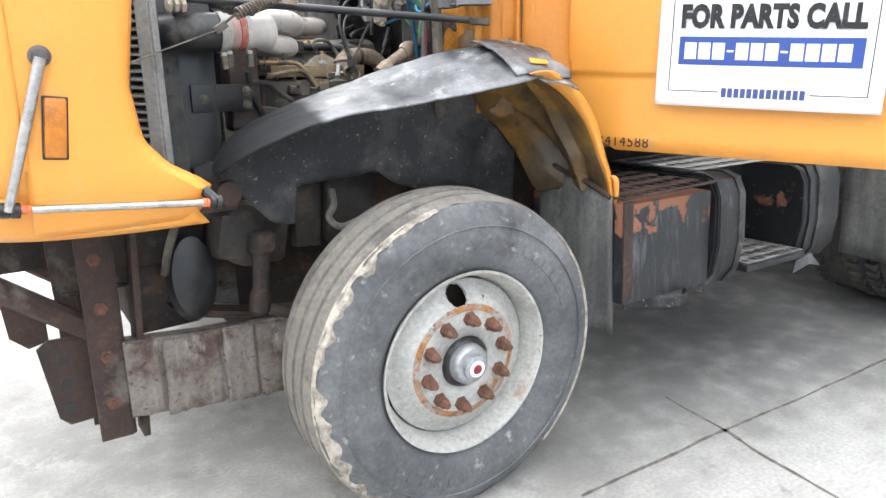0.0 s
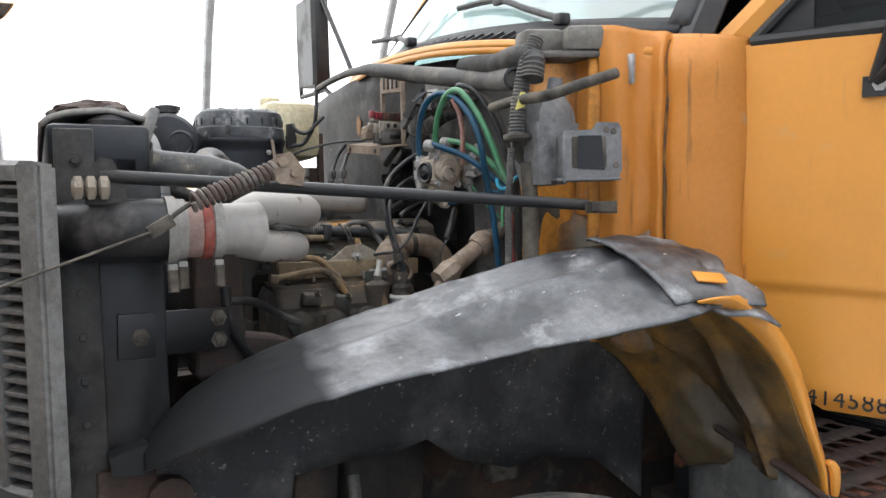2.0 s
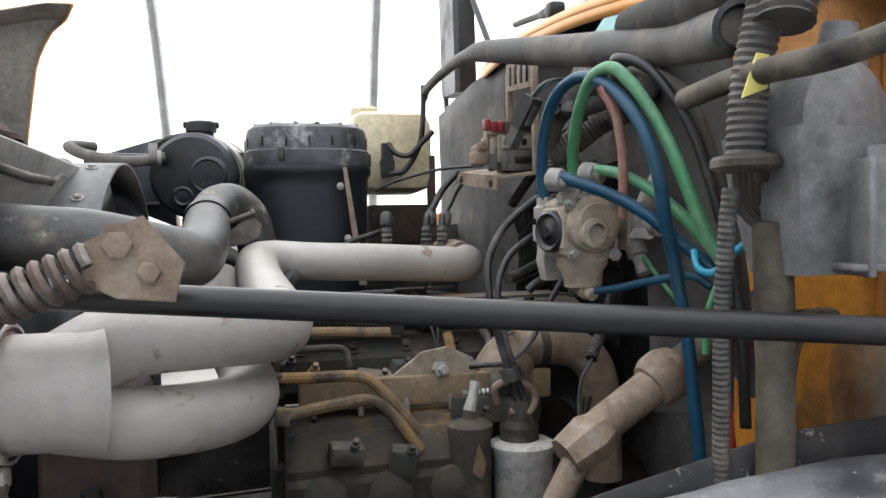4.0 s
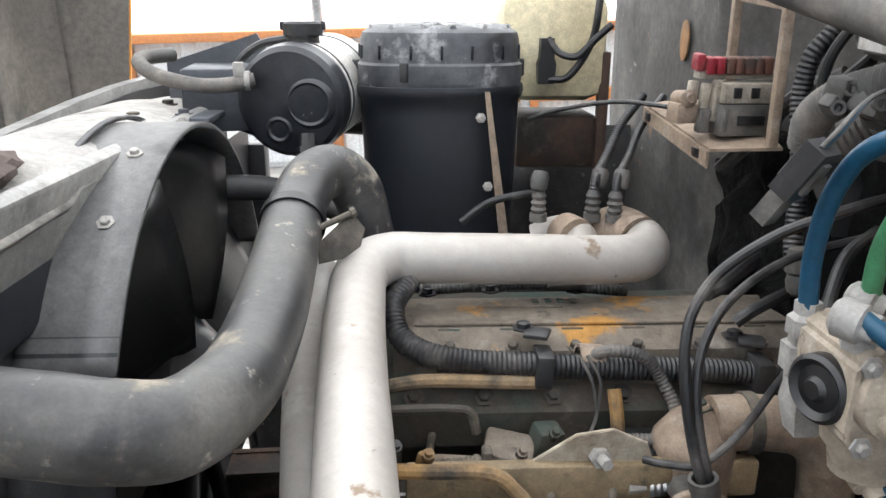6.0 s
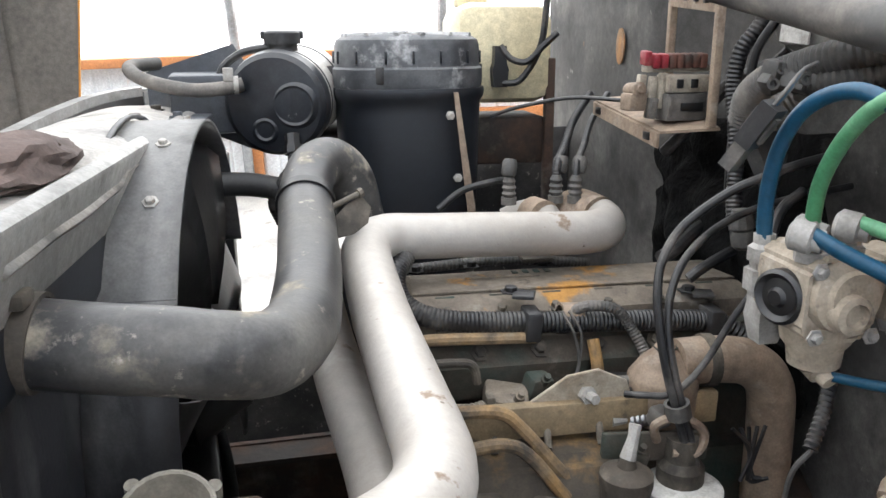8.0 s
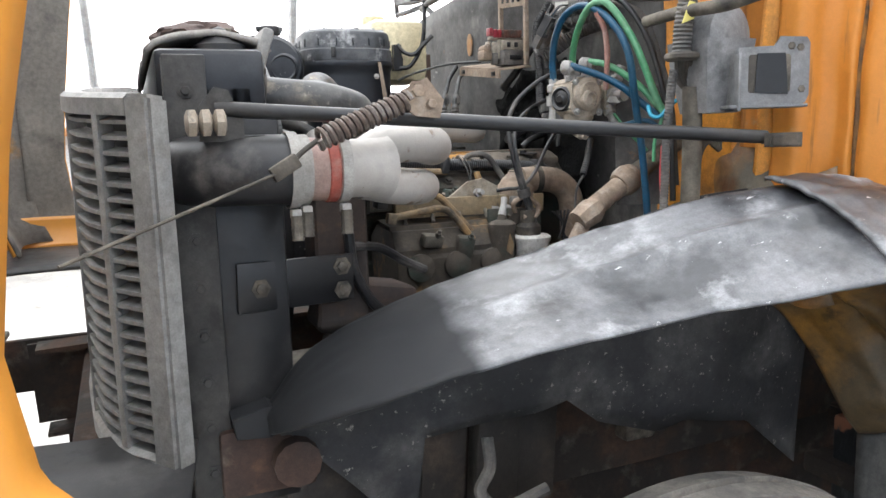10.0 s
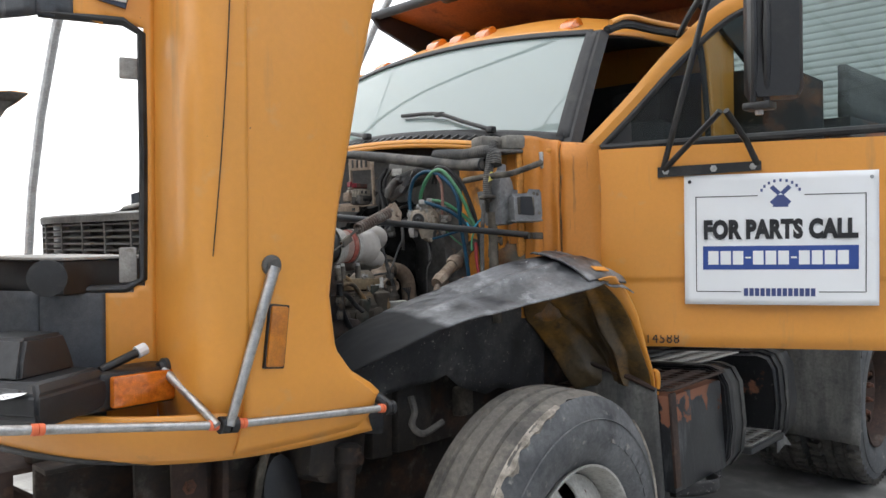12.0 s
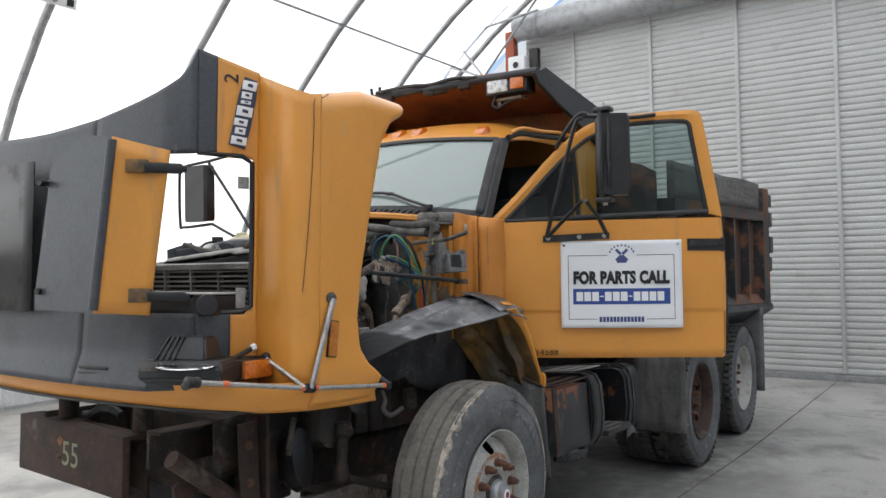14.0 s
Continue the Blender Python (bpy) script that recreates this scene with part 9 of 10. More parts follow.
# pillars and door opening
for sgn in (-1, 1):
    A_ = [V(*ws_pt(0.0 if sgn < 0 else 1.0, t)) for t in (-0.06, 0.3, 0.65, 1.03)]
    bm = B()
    rings(bm, [[p + V(dx, sgn * dy, 0) for dx, dy in ((-0.01, -0.01), (0.0, 0.035), (0.05, 0.05), (0.075, 0.03), (0.06, -0.03))] for p in A_])
    part("pillar", bm, M_seal, cab, "black windshield pillar")
    bm = B()
    pts = [A_[-1] + V(0.03, sgn * 0.045, 0.0), A_[-1] + V(0.16, sgn * 0.06, 0.045), A_[-1] + V(0.40, sgn * 0.07, 0.06), V(1.75, CY + sgn * 0.885, 2.50), V(1.86, CY + sgn * 0.90, 2.42), V(1.88, CY + sgn * 0.93, 1.9), V(1.88, CY + sgn * 0.93, 1.2)]
    tube(bm, pts, 0.019, 8)
    part("door_seal", bm, M_seal, cab, "black door weatherstrip")
    bm = B()
    tube(bm, [p + V(0.0, sgn * 0.02, 0.03) for p in pts], 0.012, 8)
    part("drip_rail", bm, M_yellow, cab)
    bm = B()
    slab(bm, [(1.88, 1.05), (2.22, 1.05), (2.22, 2.62), (1.80, 2.55), (1.87, 2.42)], (0, CY + sgn * 0.92, 0), X, Z, 0.03 * sgn)
    part("rear_quarter", bm, M_yellow, cab)
    bm = B()
    box(bm, (1.30, CY + sgn * 0.88, 1.08), (1.2, 0.12, 0.10), bev=0.02)
    part("sill", bm, M_yellow_dirty, cab)
    if sgn > 0:
        bm = B()
        slab(bm, [(0.44, 1.02), (0.70, 1.02), (0.70, 1.40), (0.66, 1.84), (0.50, 1.91), (0.44, 1.88)], (0, CY + 0.90, 0), X, Z, 0.03, 0.004)
        part("hinge_pillar", bm, M_yellow_bay, cab, "yellow hinge pillar")
    else:
        bm = B()
        tube(bm, [(0.690, CY - 0.965, 1.86), (0.695, CY - 0.965, 1.5), (0.70, CY - 0.965, 1.1)], 0.016, 8)
        part("shut_seal", bm, M_seal, cab)
        bm = B()
        box(bm, (0.78, CY - 0.86, 1.46), (0.20, 0.10, 0.84), bev=0.02)
        part("shut_face", bm, M_cabin, cab)
bm = B()
box(bm, (2.21, CY, 1.85), (0.03, 1.82, 1.55), bev=0.01)
part("rear_wall", bm, M_yellow, cab)
bm = B()
box(bm, (2.185, CY, 2.15), (0.012, 1.2, 0.36), bev=0.004)
part("rear_window", bm, M_seal, cab, "dark rear window")
bm = B()
box(bm, (2.172, CY, 1.75), (0.02, 1.70, 1.30), bev=0.008)
part("rear_trim", bm, M_cabin, cab, "dark rear trim panel")
bm = B()
sheet(bm, lambda u, v: tuple(V(*roof_pt(0.03 + 0.94 * u, 0.03 + 0.94 * v)) - V(0, 0, 0.035)), 20, 16)
part("headliner", bm, M_cabin, cab, "dark headliner", solid=0.006)
bm = B()
box(bm, (1.42, CY, 1.06), (1.50, 1.70, 0.05))
part("cab_floor", bm, M_cabin, cab)
bm = B()
sheet(bm, lambda u, v: (0.52 + 0.50 * v, CY - 0.86 + 1.72 * u, 1.915 - 0.05 * (2 * u - 1) ** 2 + 0.02 * math.sin(math.pi * v) - (0.10 * max(0, v - 0.7) / 0.3)), 12, 8)
sheet(bm, lambda u, v: (1.02 - 0.12 * v, CY - 0.86 + 1.72 * u, 1.80 - 0.5 * v), 4, 4)
part("dashboard", bm, M_cabin, cab, "dusty grey dashboard", solid=0.02)
bm = B()
a_, b_, d_ = frame_of((-0.75, 0, 0.65))
cc = V(1.13, CY - 0.42, 1.80)
tube(bm, [cc + (a_ * math.cos(t * math.pi / 12) + b_ * math.sin(t * math.pi / 12)) * 0.22 for t in range(25)], 0.016, 8, 2)
rod(bm, cc - a_ * 0.21, cc + a_ * 0.21, 0.014, 8)
rod(bm, cc, cc + V(-0.25, 0, -0.22), 0.03, 10)
part("steering_wheel", bm, M_blackplastic, cab, "black steering wheel")
for y in (CY - 0.45, CY + 0.45):
    bm = B()
    box(bm, (1.60, y, 1.42), (0.52, 0.50, 0.16), (0, -6, 0), 0.05)
    box(bm, (1.90, y, 1.78), (0.15, 0.48, 0.70), (0, 8, 0), 0.06)
    box(bm, (1.98, y, 2.22), (0.10, 0.28, 0.18), (0, 6, 0), 0.04)
    box(bm, (1.60, y, 1.22), (0.40, 0.40, 0.28), bev=0.03)
    part("seat", bm, M_cabin, cab, "dark grey cloth seat")
bm = B()
box(bm, (0.92, CY - 0.35, 2.36), (0.16, 0.5, 0.015), (0, -20, 0), 0.006)
part("sun_visor", bm, M_cabin, cab)
bm = B()
box(bm, (0.86, CY, 2.36), (0.02, 0.2, 0.06), bev=0.008)
part("inside_mirror", bm, M_blackplastic, cab)

# cowl: black vent panel, yellow edge
cowl = thing("cowl", "cowl with a black louvred vent panel and yellow painted edge", "cowl")


def edge_pt(u):
    k = 2 * u - 1
    return V(0.31 + 0.20 * abs(k) ** 3, CY + 0.88 * k, 1.935 - 0.085 * k * k)


bm = B()
sheet(bm, lambda u, v: tuple(edge_pt(u).lerp(V(*ws_pt(u, -0.03)), 0.25 + 0.75 * v) + V(0, 0, 0.004)), 40, 4)
cv = part("vent_panel", bm, M_blackplastic, cowl, "dusty black vent panel", solid=0.006)
for k in range(34):
    u = 0.12 + 0.76 * k / 33
    bm = B()
    p = edge_pt(u).lerp(V(*ws_pt(u, -0.03)), 0.55) + V(0, 0, 0.012)
    box(bm, p, (0.05, 0.012, 0.012), (0, -25, 0))
    part("louvre", bm, M_black, cv)
bm = B()
sheet(bm, lambda u, v: tuple(edge_pt(u) + V(0.028 * v - 0.006 * math.sin(math.pi * v), 0, 0.012 * math.sin(math.pi * v) + 0.010 * v)), 40, 5)
sheet(bm, lambda u, v: tuple(edge_pt(u) + V(0.004 * v, 0, -0.018 * v)), 40, 2)
part("painted_edge", bm, M_yellow, cowl, "yellow painted lip", solid=0.004)
for y0, y1, z1 in ((CY - 0.30, CY - 0.62, 0.01), (CY + 0.42, CY + 0.06, 0.0)):
    bm = B()
    u0, u1 = 0.5 + (y0 - CY) / 1.8, 0.5 + (y1 - CY) / 1.8
    q0, q1 = V(*ws_pt(u0, 0.20)) + V(-0.03, 0, 0.0), V(*ws_pt(u1, 0.0)) + V(-0.03, 0, 0.02)
    tube(bm, [q0 + V(0, 0.22, 0.015), q0, q0.lerp(q1, 0.5), q1], 0.009, 8)
    box(bm, q0.lerp(q1, 0.05), (0.02, 0.05, 0.02), bev=0.004)
    box(bm, q1, (0.035, 0.035, 0.03), bev=0.008)
    wip = part("wiper", bm, M_blackplastic, cowl, "black wiper arm and blade")
# firewall
fw = thing("firewall", "dirty grey and yellow firewall behind the engine", "firewall")


def fw_x(y):
    return float(np.interp(y, [-0.75, -0.45, -0.30, 0.05, 0.30, 0.45, 1.05], [0.47, 0.42, 0.42, 0.44, 0.40, 0.335, 0.325]))


bm = B()
sheet(bm, lambda u, v: (fw_x(-0.28 + 1.34 * u) + 0.006 * noise.noise((u * 9, v * 7, 1)), -0.28 + 1.34 * u, 1.02 + (edge_pt(0.5 + (-0.28 + 1.34 * u - CY) / 1.76).z - 1.03) * v), 44, 16)
part("grey_panel", bm, M_fw, fw, "dust-caked grey sheet metal", solid=0.006)
bm = B()
lathe(bm, (0.325, 0.585, 1.745), (-1, 0, 0), [(0, 0.028), (0.003, 0.028)], 20)
bmesh.ops.scale(bm, vec=(1, 0.72, 1.25), verts=bm.verts, space=Matrix.Translation(-V(0.325, 0.585, 1.745)))
part("oval_hole", bm, M_yellow_dirty, fw, "oval hole showing yellow paint")
bm = B()
sheet(bm, lambda u, v: (fw_x(-0.64 + 0.37 * u) - 0.012 * (0.35 < u < 0.8) * (0.2 < v < 0.9) - 0.028 * math.exp(-((u - 0.17) / 0.045) ** 2) + 0.016 * math.exp(-((u - 0.27) / 0.03) ** 2) * (v > 0.45) + 0.006 * noise.noise((u * 5, v * 5, 3)), -0.64 + 0.37 * u, 1.20 + (edge_pt(0.5 + (-0.64 + 0.37 * u - CY) / 1.76).z - 1.21) * v), 60, 30)
part("yellow_panel", bm, M_yellow_bay, fw, "yellow painted firewall corner", solid=0.006)
bm = B()
sheet(bm, lambda u, v: (0.415 - 0.05 * math.sin(math.pi * u) * math.sin(math.pi * v) + 0.05 * u, -0.44 - 0.30 * u + 0.02 * math.sin(8 * v), 1.22 + 0.26 * v + 0.03 * math.sin(6 * u)), 16, 14)
part("bent_flange", bm, M_yellow_dirty, fw, "bent dirty yellow flange", solid=0.005)
M_yellow_post = mat("yellow_post", (0.55, 0.205, 0.03), 0.5, blots=[((0.50, 0.20, 0.035), 2.6, 0.45, 0.66, 0.6, (2, 2, 0.4)), ((0.16, 0.085, 0.035), 5, 0.60, 0.72, 0.8, (5, 5, 0.45)), ((0.42, 0.33, 0.20), 9, 0.63, 0.74, 0.9)], bump=[(60, 0.3), (9, 1.2)], mottle=0.05)
PC = [(0.425, -0.600, 0), (0.432, -0.640, 0), (0.455, -0.652, 0), (0.485, -0.655, 0), (0.505, -0.672, 0), (0.508, -0.700, 0), (0.524, -0.704, 0), (0.520, -0.728, 0), (0.545, -0.765, 0), (0.590, -0.795, 0), (0.640, -0.805, 0), (0.668, -0.795, 0), (0.676, -0.760, 0)]


def post_pt(u, v):
    p = lerp_pts(PC, u)
    z = 1.31 + 0.61 * v
    top = max(0.0, v - 0.80) / 0.20
    pinch = 0.012 * math.exp(-((u - 0.72) / 0.10) ** 2) * math.sin(5.5 * v)
    return p.x + 0.05 * top * top * u + 0.008 * noise.noise((u * 4, v * 5, 2.0)) + pinch, p.y + 0.012 * top + 0.004 * noise.noise((u * 6, v * 4, 7.0)), z - 0.05 * u * top


bm = B()
sheet(bm, post_pt, 84, 44)
part("hinge_post", bm, M_yellow_post, fw, "pressed yellow hinge post with dirt in its folds", solid=0.004)
M_sealdirt = mat("post_dirt", (0.10, 0.055, 0.028), 0.9, blots=[((0.26, 0.12, 0.03), 14, 0.45, 0.62), ((0.03, 0.026, 0.022), 24, 0.55, 0.7)], bump=[(90, 1.2)])
bm = B()
tube(bm, [tuple(V(*post_pt(0.505 + 0.012 * math.sin(7 * t), t)) + V(-0.001, -0.001, 0)) for t in (0.02, 0.14, 0.26, 0.38, 0.5, 0.62, 0.74, 0.86, 0.97)], [0.004, 0.006, 0.0045, 0.007, 0.005, 0.006, 0.004, 0.006, 0.004], 8)
part("seam_sealer", bm, M_sealdirt, fw, "crumbled seam sealer")
for z in (1.40, 1.70):
    bm = B()
    box(bm, (0.672, -0.775, z), (0.04, 0.035, 0.085), bev=0.006)
    rod(bm, (0.680, -0.795, z - 0.05), (0.680, -0.795, z + 0.05), 0.010, 8)
    part("door_hinge", bm, M_yellow_post, fw)
bm = B()
slab(bm, [(0, 0), (0.09, 0.0), (0.10, 0.20), (0.085, 0.40), (0.0, 0.42)], (0.425, -0.520, 1.495), (0.22, -1, 0), Z, 0.004, 0.001)
part("corner_panel", bm, M_yellow_post, fw, "flat yellow corner panel")
for y, z in ((-0.545, 1.88), (-0.60, 1.80), (-0.535, 1.62)):
    bm = B()
    bolt(bm, (0.425 - 0.22 * (y + 0.52), y, z), (-1, -0.22, 0), 0.006, 0.006)
    part("bolt", bm, M_grime, fw)
# washer box at the cowl corner
wb = thing("washer_box", "grey plastic box with folded lid under the windshield corner", "box")
bm = B()
box(bm, (0.345, -0.480, 1.893), (0.10, 0.09, 0.052), (0, 0, -20), 0.014)
box(bm, (0.432, -0.555, 1.893), (0.13, 0.10, 0.056), (0, 0, -26), 0.014)
part("lid", bm, mat("dusty_lid", (0.20, 0.19, 0.165), 0.85, blots=[((0.12, 0.11, 0.10), 9, 0.45, 0.7)]), wb, "dust-covered grey lid")
bm = B()
box(bm, (0.41, -0.53, 1.858), (0.23, 0.12, 0.016), (0, 0, -24), 0.006)
part("tray", bm, M_conduit, wb)
bm = B()
box(bm, (0.462, -0.645, 1.82), (0.010, 0.045, 0.065), bev=0.003)
part("bracket", bm, M_galv, wb)
# vacuum canister on its bracket
M_greybox = mat("grey_box", (0.15, 0.15, 0.152), 0.6, blots=[((0.24, 0.24, 0.24), 7, 0.48, 0.7), ((0.06, 0.06, 0.06), 12, 0.55, 0.72)], bump=[(120, 0.4)])
vac = thing("control_box", "dusty grey canister and control box bracketed to the firewall", "control box")
LEAN = BAY_AXES
bm = B()
lathe(bm, (0.235, -0.695, 1.755), (0.2, -1, 0), [(-0.03, 0.03), (-0.02, 0.055), (0.05, 0.058), (0.06, 0.03)], 24)
lathe(bm, (0.26, -0.70, 1.77), (0.1, -0.1, 1), [(0, 0.03), (0.05, 0.028), (0.06, 0.018), (0.085, 0.016)], 16)
rings(bm, [[V(0.225, -0.71, 1.75) + V(dx * w, dy * w, -h) for dx, dy in ((-0.045, -0.05), (0.055, -0.05), (0.055, 0.05), (-0.045, 0.05))] for h, w in ((0, 1.1), (0.05, 1.0), (0.13, 0.72))])
part("canister", bm, M_greybox, vac, "dusty grey canister")
bm = B()
box(bm, (0.292, -0.775, 1.685), (0.085, 0.06, 0.075), (0, 0, -20), 0.008)
part("module", bm, M_grime, vac, "black module")
bm = B()
BU = V(0.94, -0.342, 0)
slab(bm, [(-0.065, -0.06), (0.045, -0.06), (0.058, -0.054), (0.064, -0.04), (0.064, 0.05), (0.058, 0.06), (0.01, 0.062), (0.0, 0.046), (-0.065, 0.044)], (0.292, -0.80, 1.687), BU, Z, 0.005, 0.001)
box(bm, (0.285, -0.78, 1.628), (0.14, 0.07, 0.006), (0, 0, -20), 0.002)
box(bm, (0.232, -0.765, 1.67), (0.006, 0.07, 0.10), (0, 0, -20), 0.002)
part("bracket", bm, M_greybox, vac, "bent steel bracket")
for du, dz in ((0.046, 0.042), (0.05, -0.03), (0.03, 0.045)):
    bm = B()
    bolt(bm, V(0.292, -0.80, 1.687) + BU * du + Z * dz, (-0.342, -0.94, 0), 0.007, 0.006)
    part("bolt", bm, M_grime, vac)
bm = B()
slab(bm, [(-0.038, -0.034), (0.022, -0.038), (0.016, 0.034), (-0.034, 0.034)], (0.292, -0.806, 1.686), BU, Z, 0.003)
part("window", bm, M_black, vac)
LEAN = HALL_AXES

# ---- open door ----
DH, DD, DN = V(0.674, -0.799, 0), V(0.468, -0.884, 0).normalized(), V(-0.884, -0.468, 0).normalized()
DM = Matrix(((DD.x, 0, DN.x, DH.x), (DD.y, 0, DN.y, DH.y), (0, 1, 0, 0), (0, 0, 0, 1)))


def dpt(s, z, off=0.0):
    return DH + DD * s + V(0, 0, z) + DN * off


door = thing("cab_door", "yellow cab door standing open with a paper sign on it", "door")


def front_s(z):
    return float(np.interp(z, [1.07, 1.12, 1.25, 1.40, 1.50, 1.60, 1.83, 1.86], [0.15, 0.08, -0.04, -0.115, -0.13, -0.128, -0.108, -0.10]))


def rear_s(z):
    return float(np.interp(z, [1.06, 1.08, 1.35, 1.6, 1.88], [1.215, 1.229, 1.236, 1.232, 1.216]))


def skin(u, v):
    z = 1.072 + (1.862 - 1.072) * v
    s = front_s(z) + (rear_s(z) - front_s(z)) * u
    off = 0.018 * math.sin(math.pi * min(max((z - 1.36) / 0.7, 0), 1) * 0.9) - 0.012 * (z < 1.35) * min((1.35 - z) / 0.018, 1) - 0.05 * max(0, (1.13 - z) / 0.06) ** 2 * 0.5
    off -= 0.03 * max(0, 1 - min(u, 1 - u) / 0.012) ** 2
    return tuple(dpt(s, z, off))


bm = B()
sheet(bm, skin, 60, 90)
part("skin", bm, M_yellow, door, "yellow outer door panel")
OUT = [(-0.105, 1.858), (0.08, 2.04), (0.27, 2.246), (0.45, 2.395), (0.60, 2.448), (0.75, 2.466), (0.95, 2.475), (1.07, 2.474), (1.112, 2.45), (1.135, 2.35), (1.175, 2.12), (1.217, 1.862)]
WIN = [(0.0, 1.868), (0.14, 2.01), (0.31, 2.19), (0.47, 2.325), (0.60, 2.382), (0.70, 2.405), (0.85, 2.414), (0.99, 2.416), (1.045, 2.40), (1.06, 2.33), (1.095, 2.12), (1.135, 1.895)]
bm = B()
oo, ww = curve_pts([(a, b, 0) for a, b in OUT], 4), curve_pts([(a, b, 0) for a, b in WIN], 4)
rings(bm, [[DM @ V(p.x, p.y, 0.004) for p in oo], [DM @ V(*(p.lerp(q, 0.4)).xy, 0.012) for p, q in zip(oo, ww)], [DM @ V(*(p.lerp(q, 0.97)).xy, 0.0) for p, q in zip(oo, ww)], [DM @ V(q.x, q.y, -0.035) for q in ww]], False)
rings(bm, [[DM @ V(p.x, p.y, 0.004) for p in oo], [DM @ V(p.x, p.y, -0.05) for p in oo], [DM @ V(q.x, q.y, -0.05) for q in ww]], False)
part("window_frame", bm, M_yellow, door, "yellow upper door frame")
bm = B()
tube(bm, [tuple(DM @ V(q.x, q.y, 0.0)) for q in ww[::4]], 0.013, 8, 5)
tube(bm, [tuple(dpt(s, 1.868 + 0.024 * s, 0.004)) for s in (0.0, 0.4, 0.8, 1.14)], 0.016, 8)
slab(bm, [(0.0, 1.872), (0.118, 1.872), (0.118, 1.985)], DM @ V(0, 0, -0.01), DD, Z, 0.006)
part("window_seal", bm, M_seal, door, "black window seal and corner panel")
bm = B()
bm.faces.new([bm.verts.new(DM @ V(q.x, q.y, -0.018)) for q in ww])
pane = part("window_pane", bm, glass("door_glass", (0.40, 0.50, 0.49)), door, "tinted window glass", smooth=False)
pane.visible_shadow = False
bm = B()
rings(bm, [[tuple(dpt(s, z, o)) for s, z in [(front_s(z) + 0.02, z) for z in (1.10, 1.25, 1.4, 1.6, 1.85)] + [(rear_s(z) - 0.012, z) for z in (1.85, 1.6, 1.35, 1.10)]] for o in (-0.02, -0.085)])
part("inner_panel", bm, M_cabin, door, "dark inner trim")
bm = B()
tube(bm, [tuple(dpt(rear_s(z) + 0.004, z, -0.05)) for z in (1.12, 1.4, 1.7, 1.86)] + [tuple(dpt(1.14, 2.3, -0.05)), tuple(dpt(1.08, 2.45, -0.05))], 0.010, 6)
part("edge_seal", bm, M_seal, door)
# handle
bm = B()
rings(bm, [[tuple(dpt(s, z, o)) for s, z in ((1.014, 1.672), (1.222, 1.668), (1.222, 1.748), (1.014, 1.752))] for o in (0.008, 0.022)])
bmesh.ops.bevel(bm, geom=list(bm.edges), offset=0.006, segments=2, affect='EDGES')
hnd = part("handle", bm, M_black, door, "black plastic pull handle")
bm = B()
rings(bm, [[tuple(dpt(s, z, o)) for s, z in ((1.03, 1.70), (1.17, 1.70), (1.17, 1.735), (1.03, 1.735))] for o in (0.018, 0.038)])
bmesh.ops.bevel(bm, geom=list(bm.edges), offset=0.006, segments=2, affect='EDGES')
part("grip", bm, M_blackplastic, hnd)
bm = B()
lathe(bm, dpt(1.197, 1.712, 0.02), DN, [(0, 0.014), (0.006, 0.014), (0.007, 0.01)], 16)
part("lock", bm, M_black, hnd)
lettering("number", "2414588", 0.052, DM @ Matrix.Translation((0.198, 1.108, -0.0135)), M_ink, door, "small black stencilled number", 0.0008, 1.1, 0.183, 0.038)

lettering("letter", "T", 0.052, DM @ Matrix.Translation((0.068, 1.110, -0.0135)), M_ink, door, "black stencilled letter", 0.0008, 1.0, 0.018, 0.038)

# sign
sign = thing("paper_sign", "white sign reading FOR PARTS CALL riveted to the door", "sign")
SX, SZ, SA = 0.65, 1.495, radians(-0.2)
SM = DM @ Matrix.Translation((SX, SZ, 0.022)) @ Matrix.Rotation(SA, 4, 'Z')
SW, SH = 0.338, 0.248


def sp(x, y, o=0.0):
    return SM @ V(x * SW, y * SH, o + 0.004 * math.cos(x * 2.4) + 0.0015 * math.sin(9 * x + 3 * y))


bm = B()
sheet(bm, lambda u, v: tuple(sp(2 * u - 1, 2 * v - 1)), 30, 20)
panel = part("panel", bm, M_sign, sign, "white printed sheet", solid=0.003)


def bar(name, x0, x1, y0, y1, m_, label=""):
    bm = B()
    sheet(bm, lambda u, v: tuple(sp(x0 + (x1 - x0) * u, y0 + (y1 - y0) * v, 0.0028)), max(2, int(14 * abs(x1 - x0))), max(1, int(6 * abs(y1 - y0))))
    return part(name, bm, m_, panel, label)


for x0, x1, y0, y1 in ((-0.87, -0.22, 0.655, 0.668), (0.26, 0.87, 0.655, 0.668), (-0.878, -0.868, -0.80, 0.668), (0.866, 0.876, -0.80, 0.668), (-0.87, -0.40, -0.806, -0.793), (0.40, 0.87, -0.806, -0.793)):
    bar("border_line", x0, x1, y0, y1, M_ink)
bar("blue_bar", -0.80, 0.80, -0.46, -0.10, M_blue, "blue printed bar")
xx = -0.745
for k, w in enumerate((0.11, 0.11, 0.11, 0.06, 0.11, 0.11, 0.11, 0.06, 0.11, 0.11, 0.11, 0.11)):
    h = (-0.385, -0.175) if w > 0.1 else (-0.29, -0.265)
    bm = B()
    sheet(bm, lambda u, v: tuple(sp(xx + w * u, h[0] + (h[1] - h[0]) * v, 0.0036)), 2, 2)
    part("number_block", bm, M_sign, panel)
    xx += w + 0.0205
for k in range(13):
    x0 = -0.37 + 0.0575 * k
    bar("web_block", x0, x0 + 0.045, -0.865, -0.745, M_inkblue)
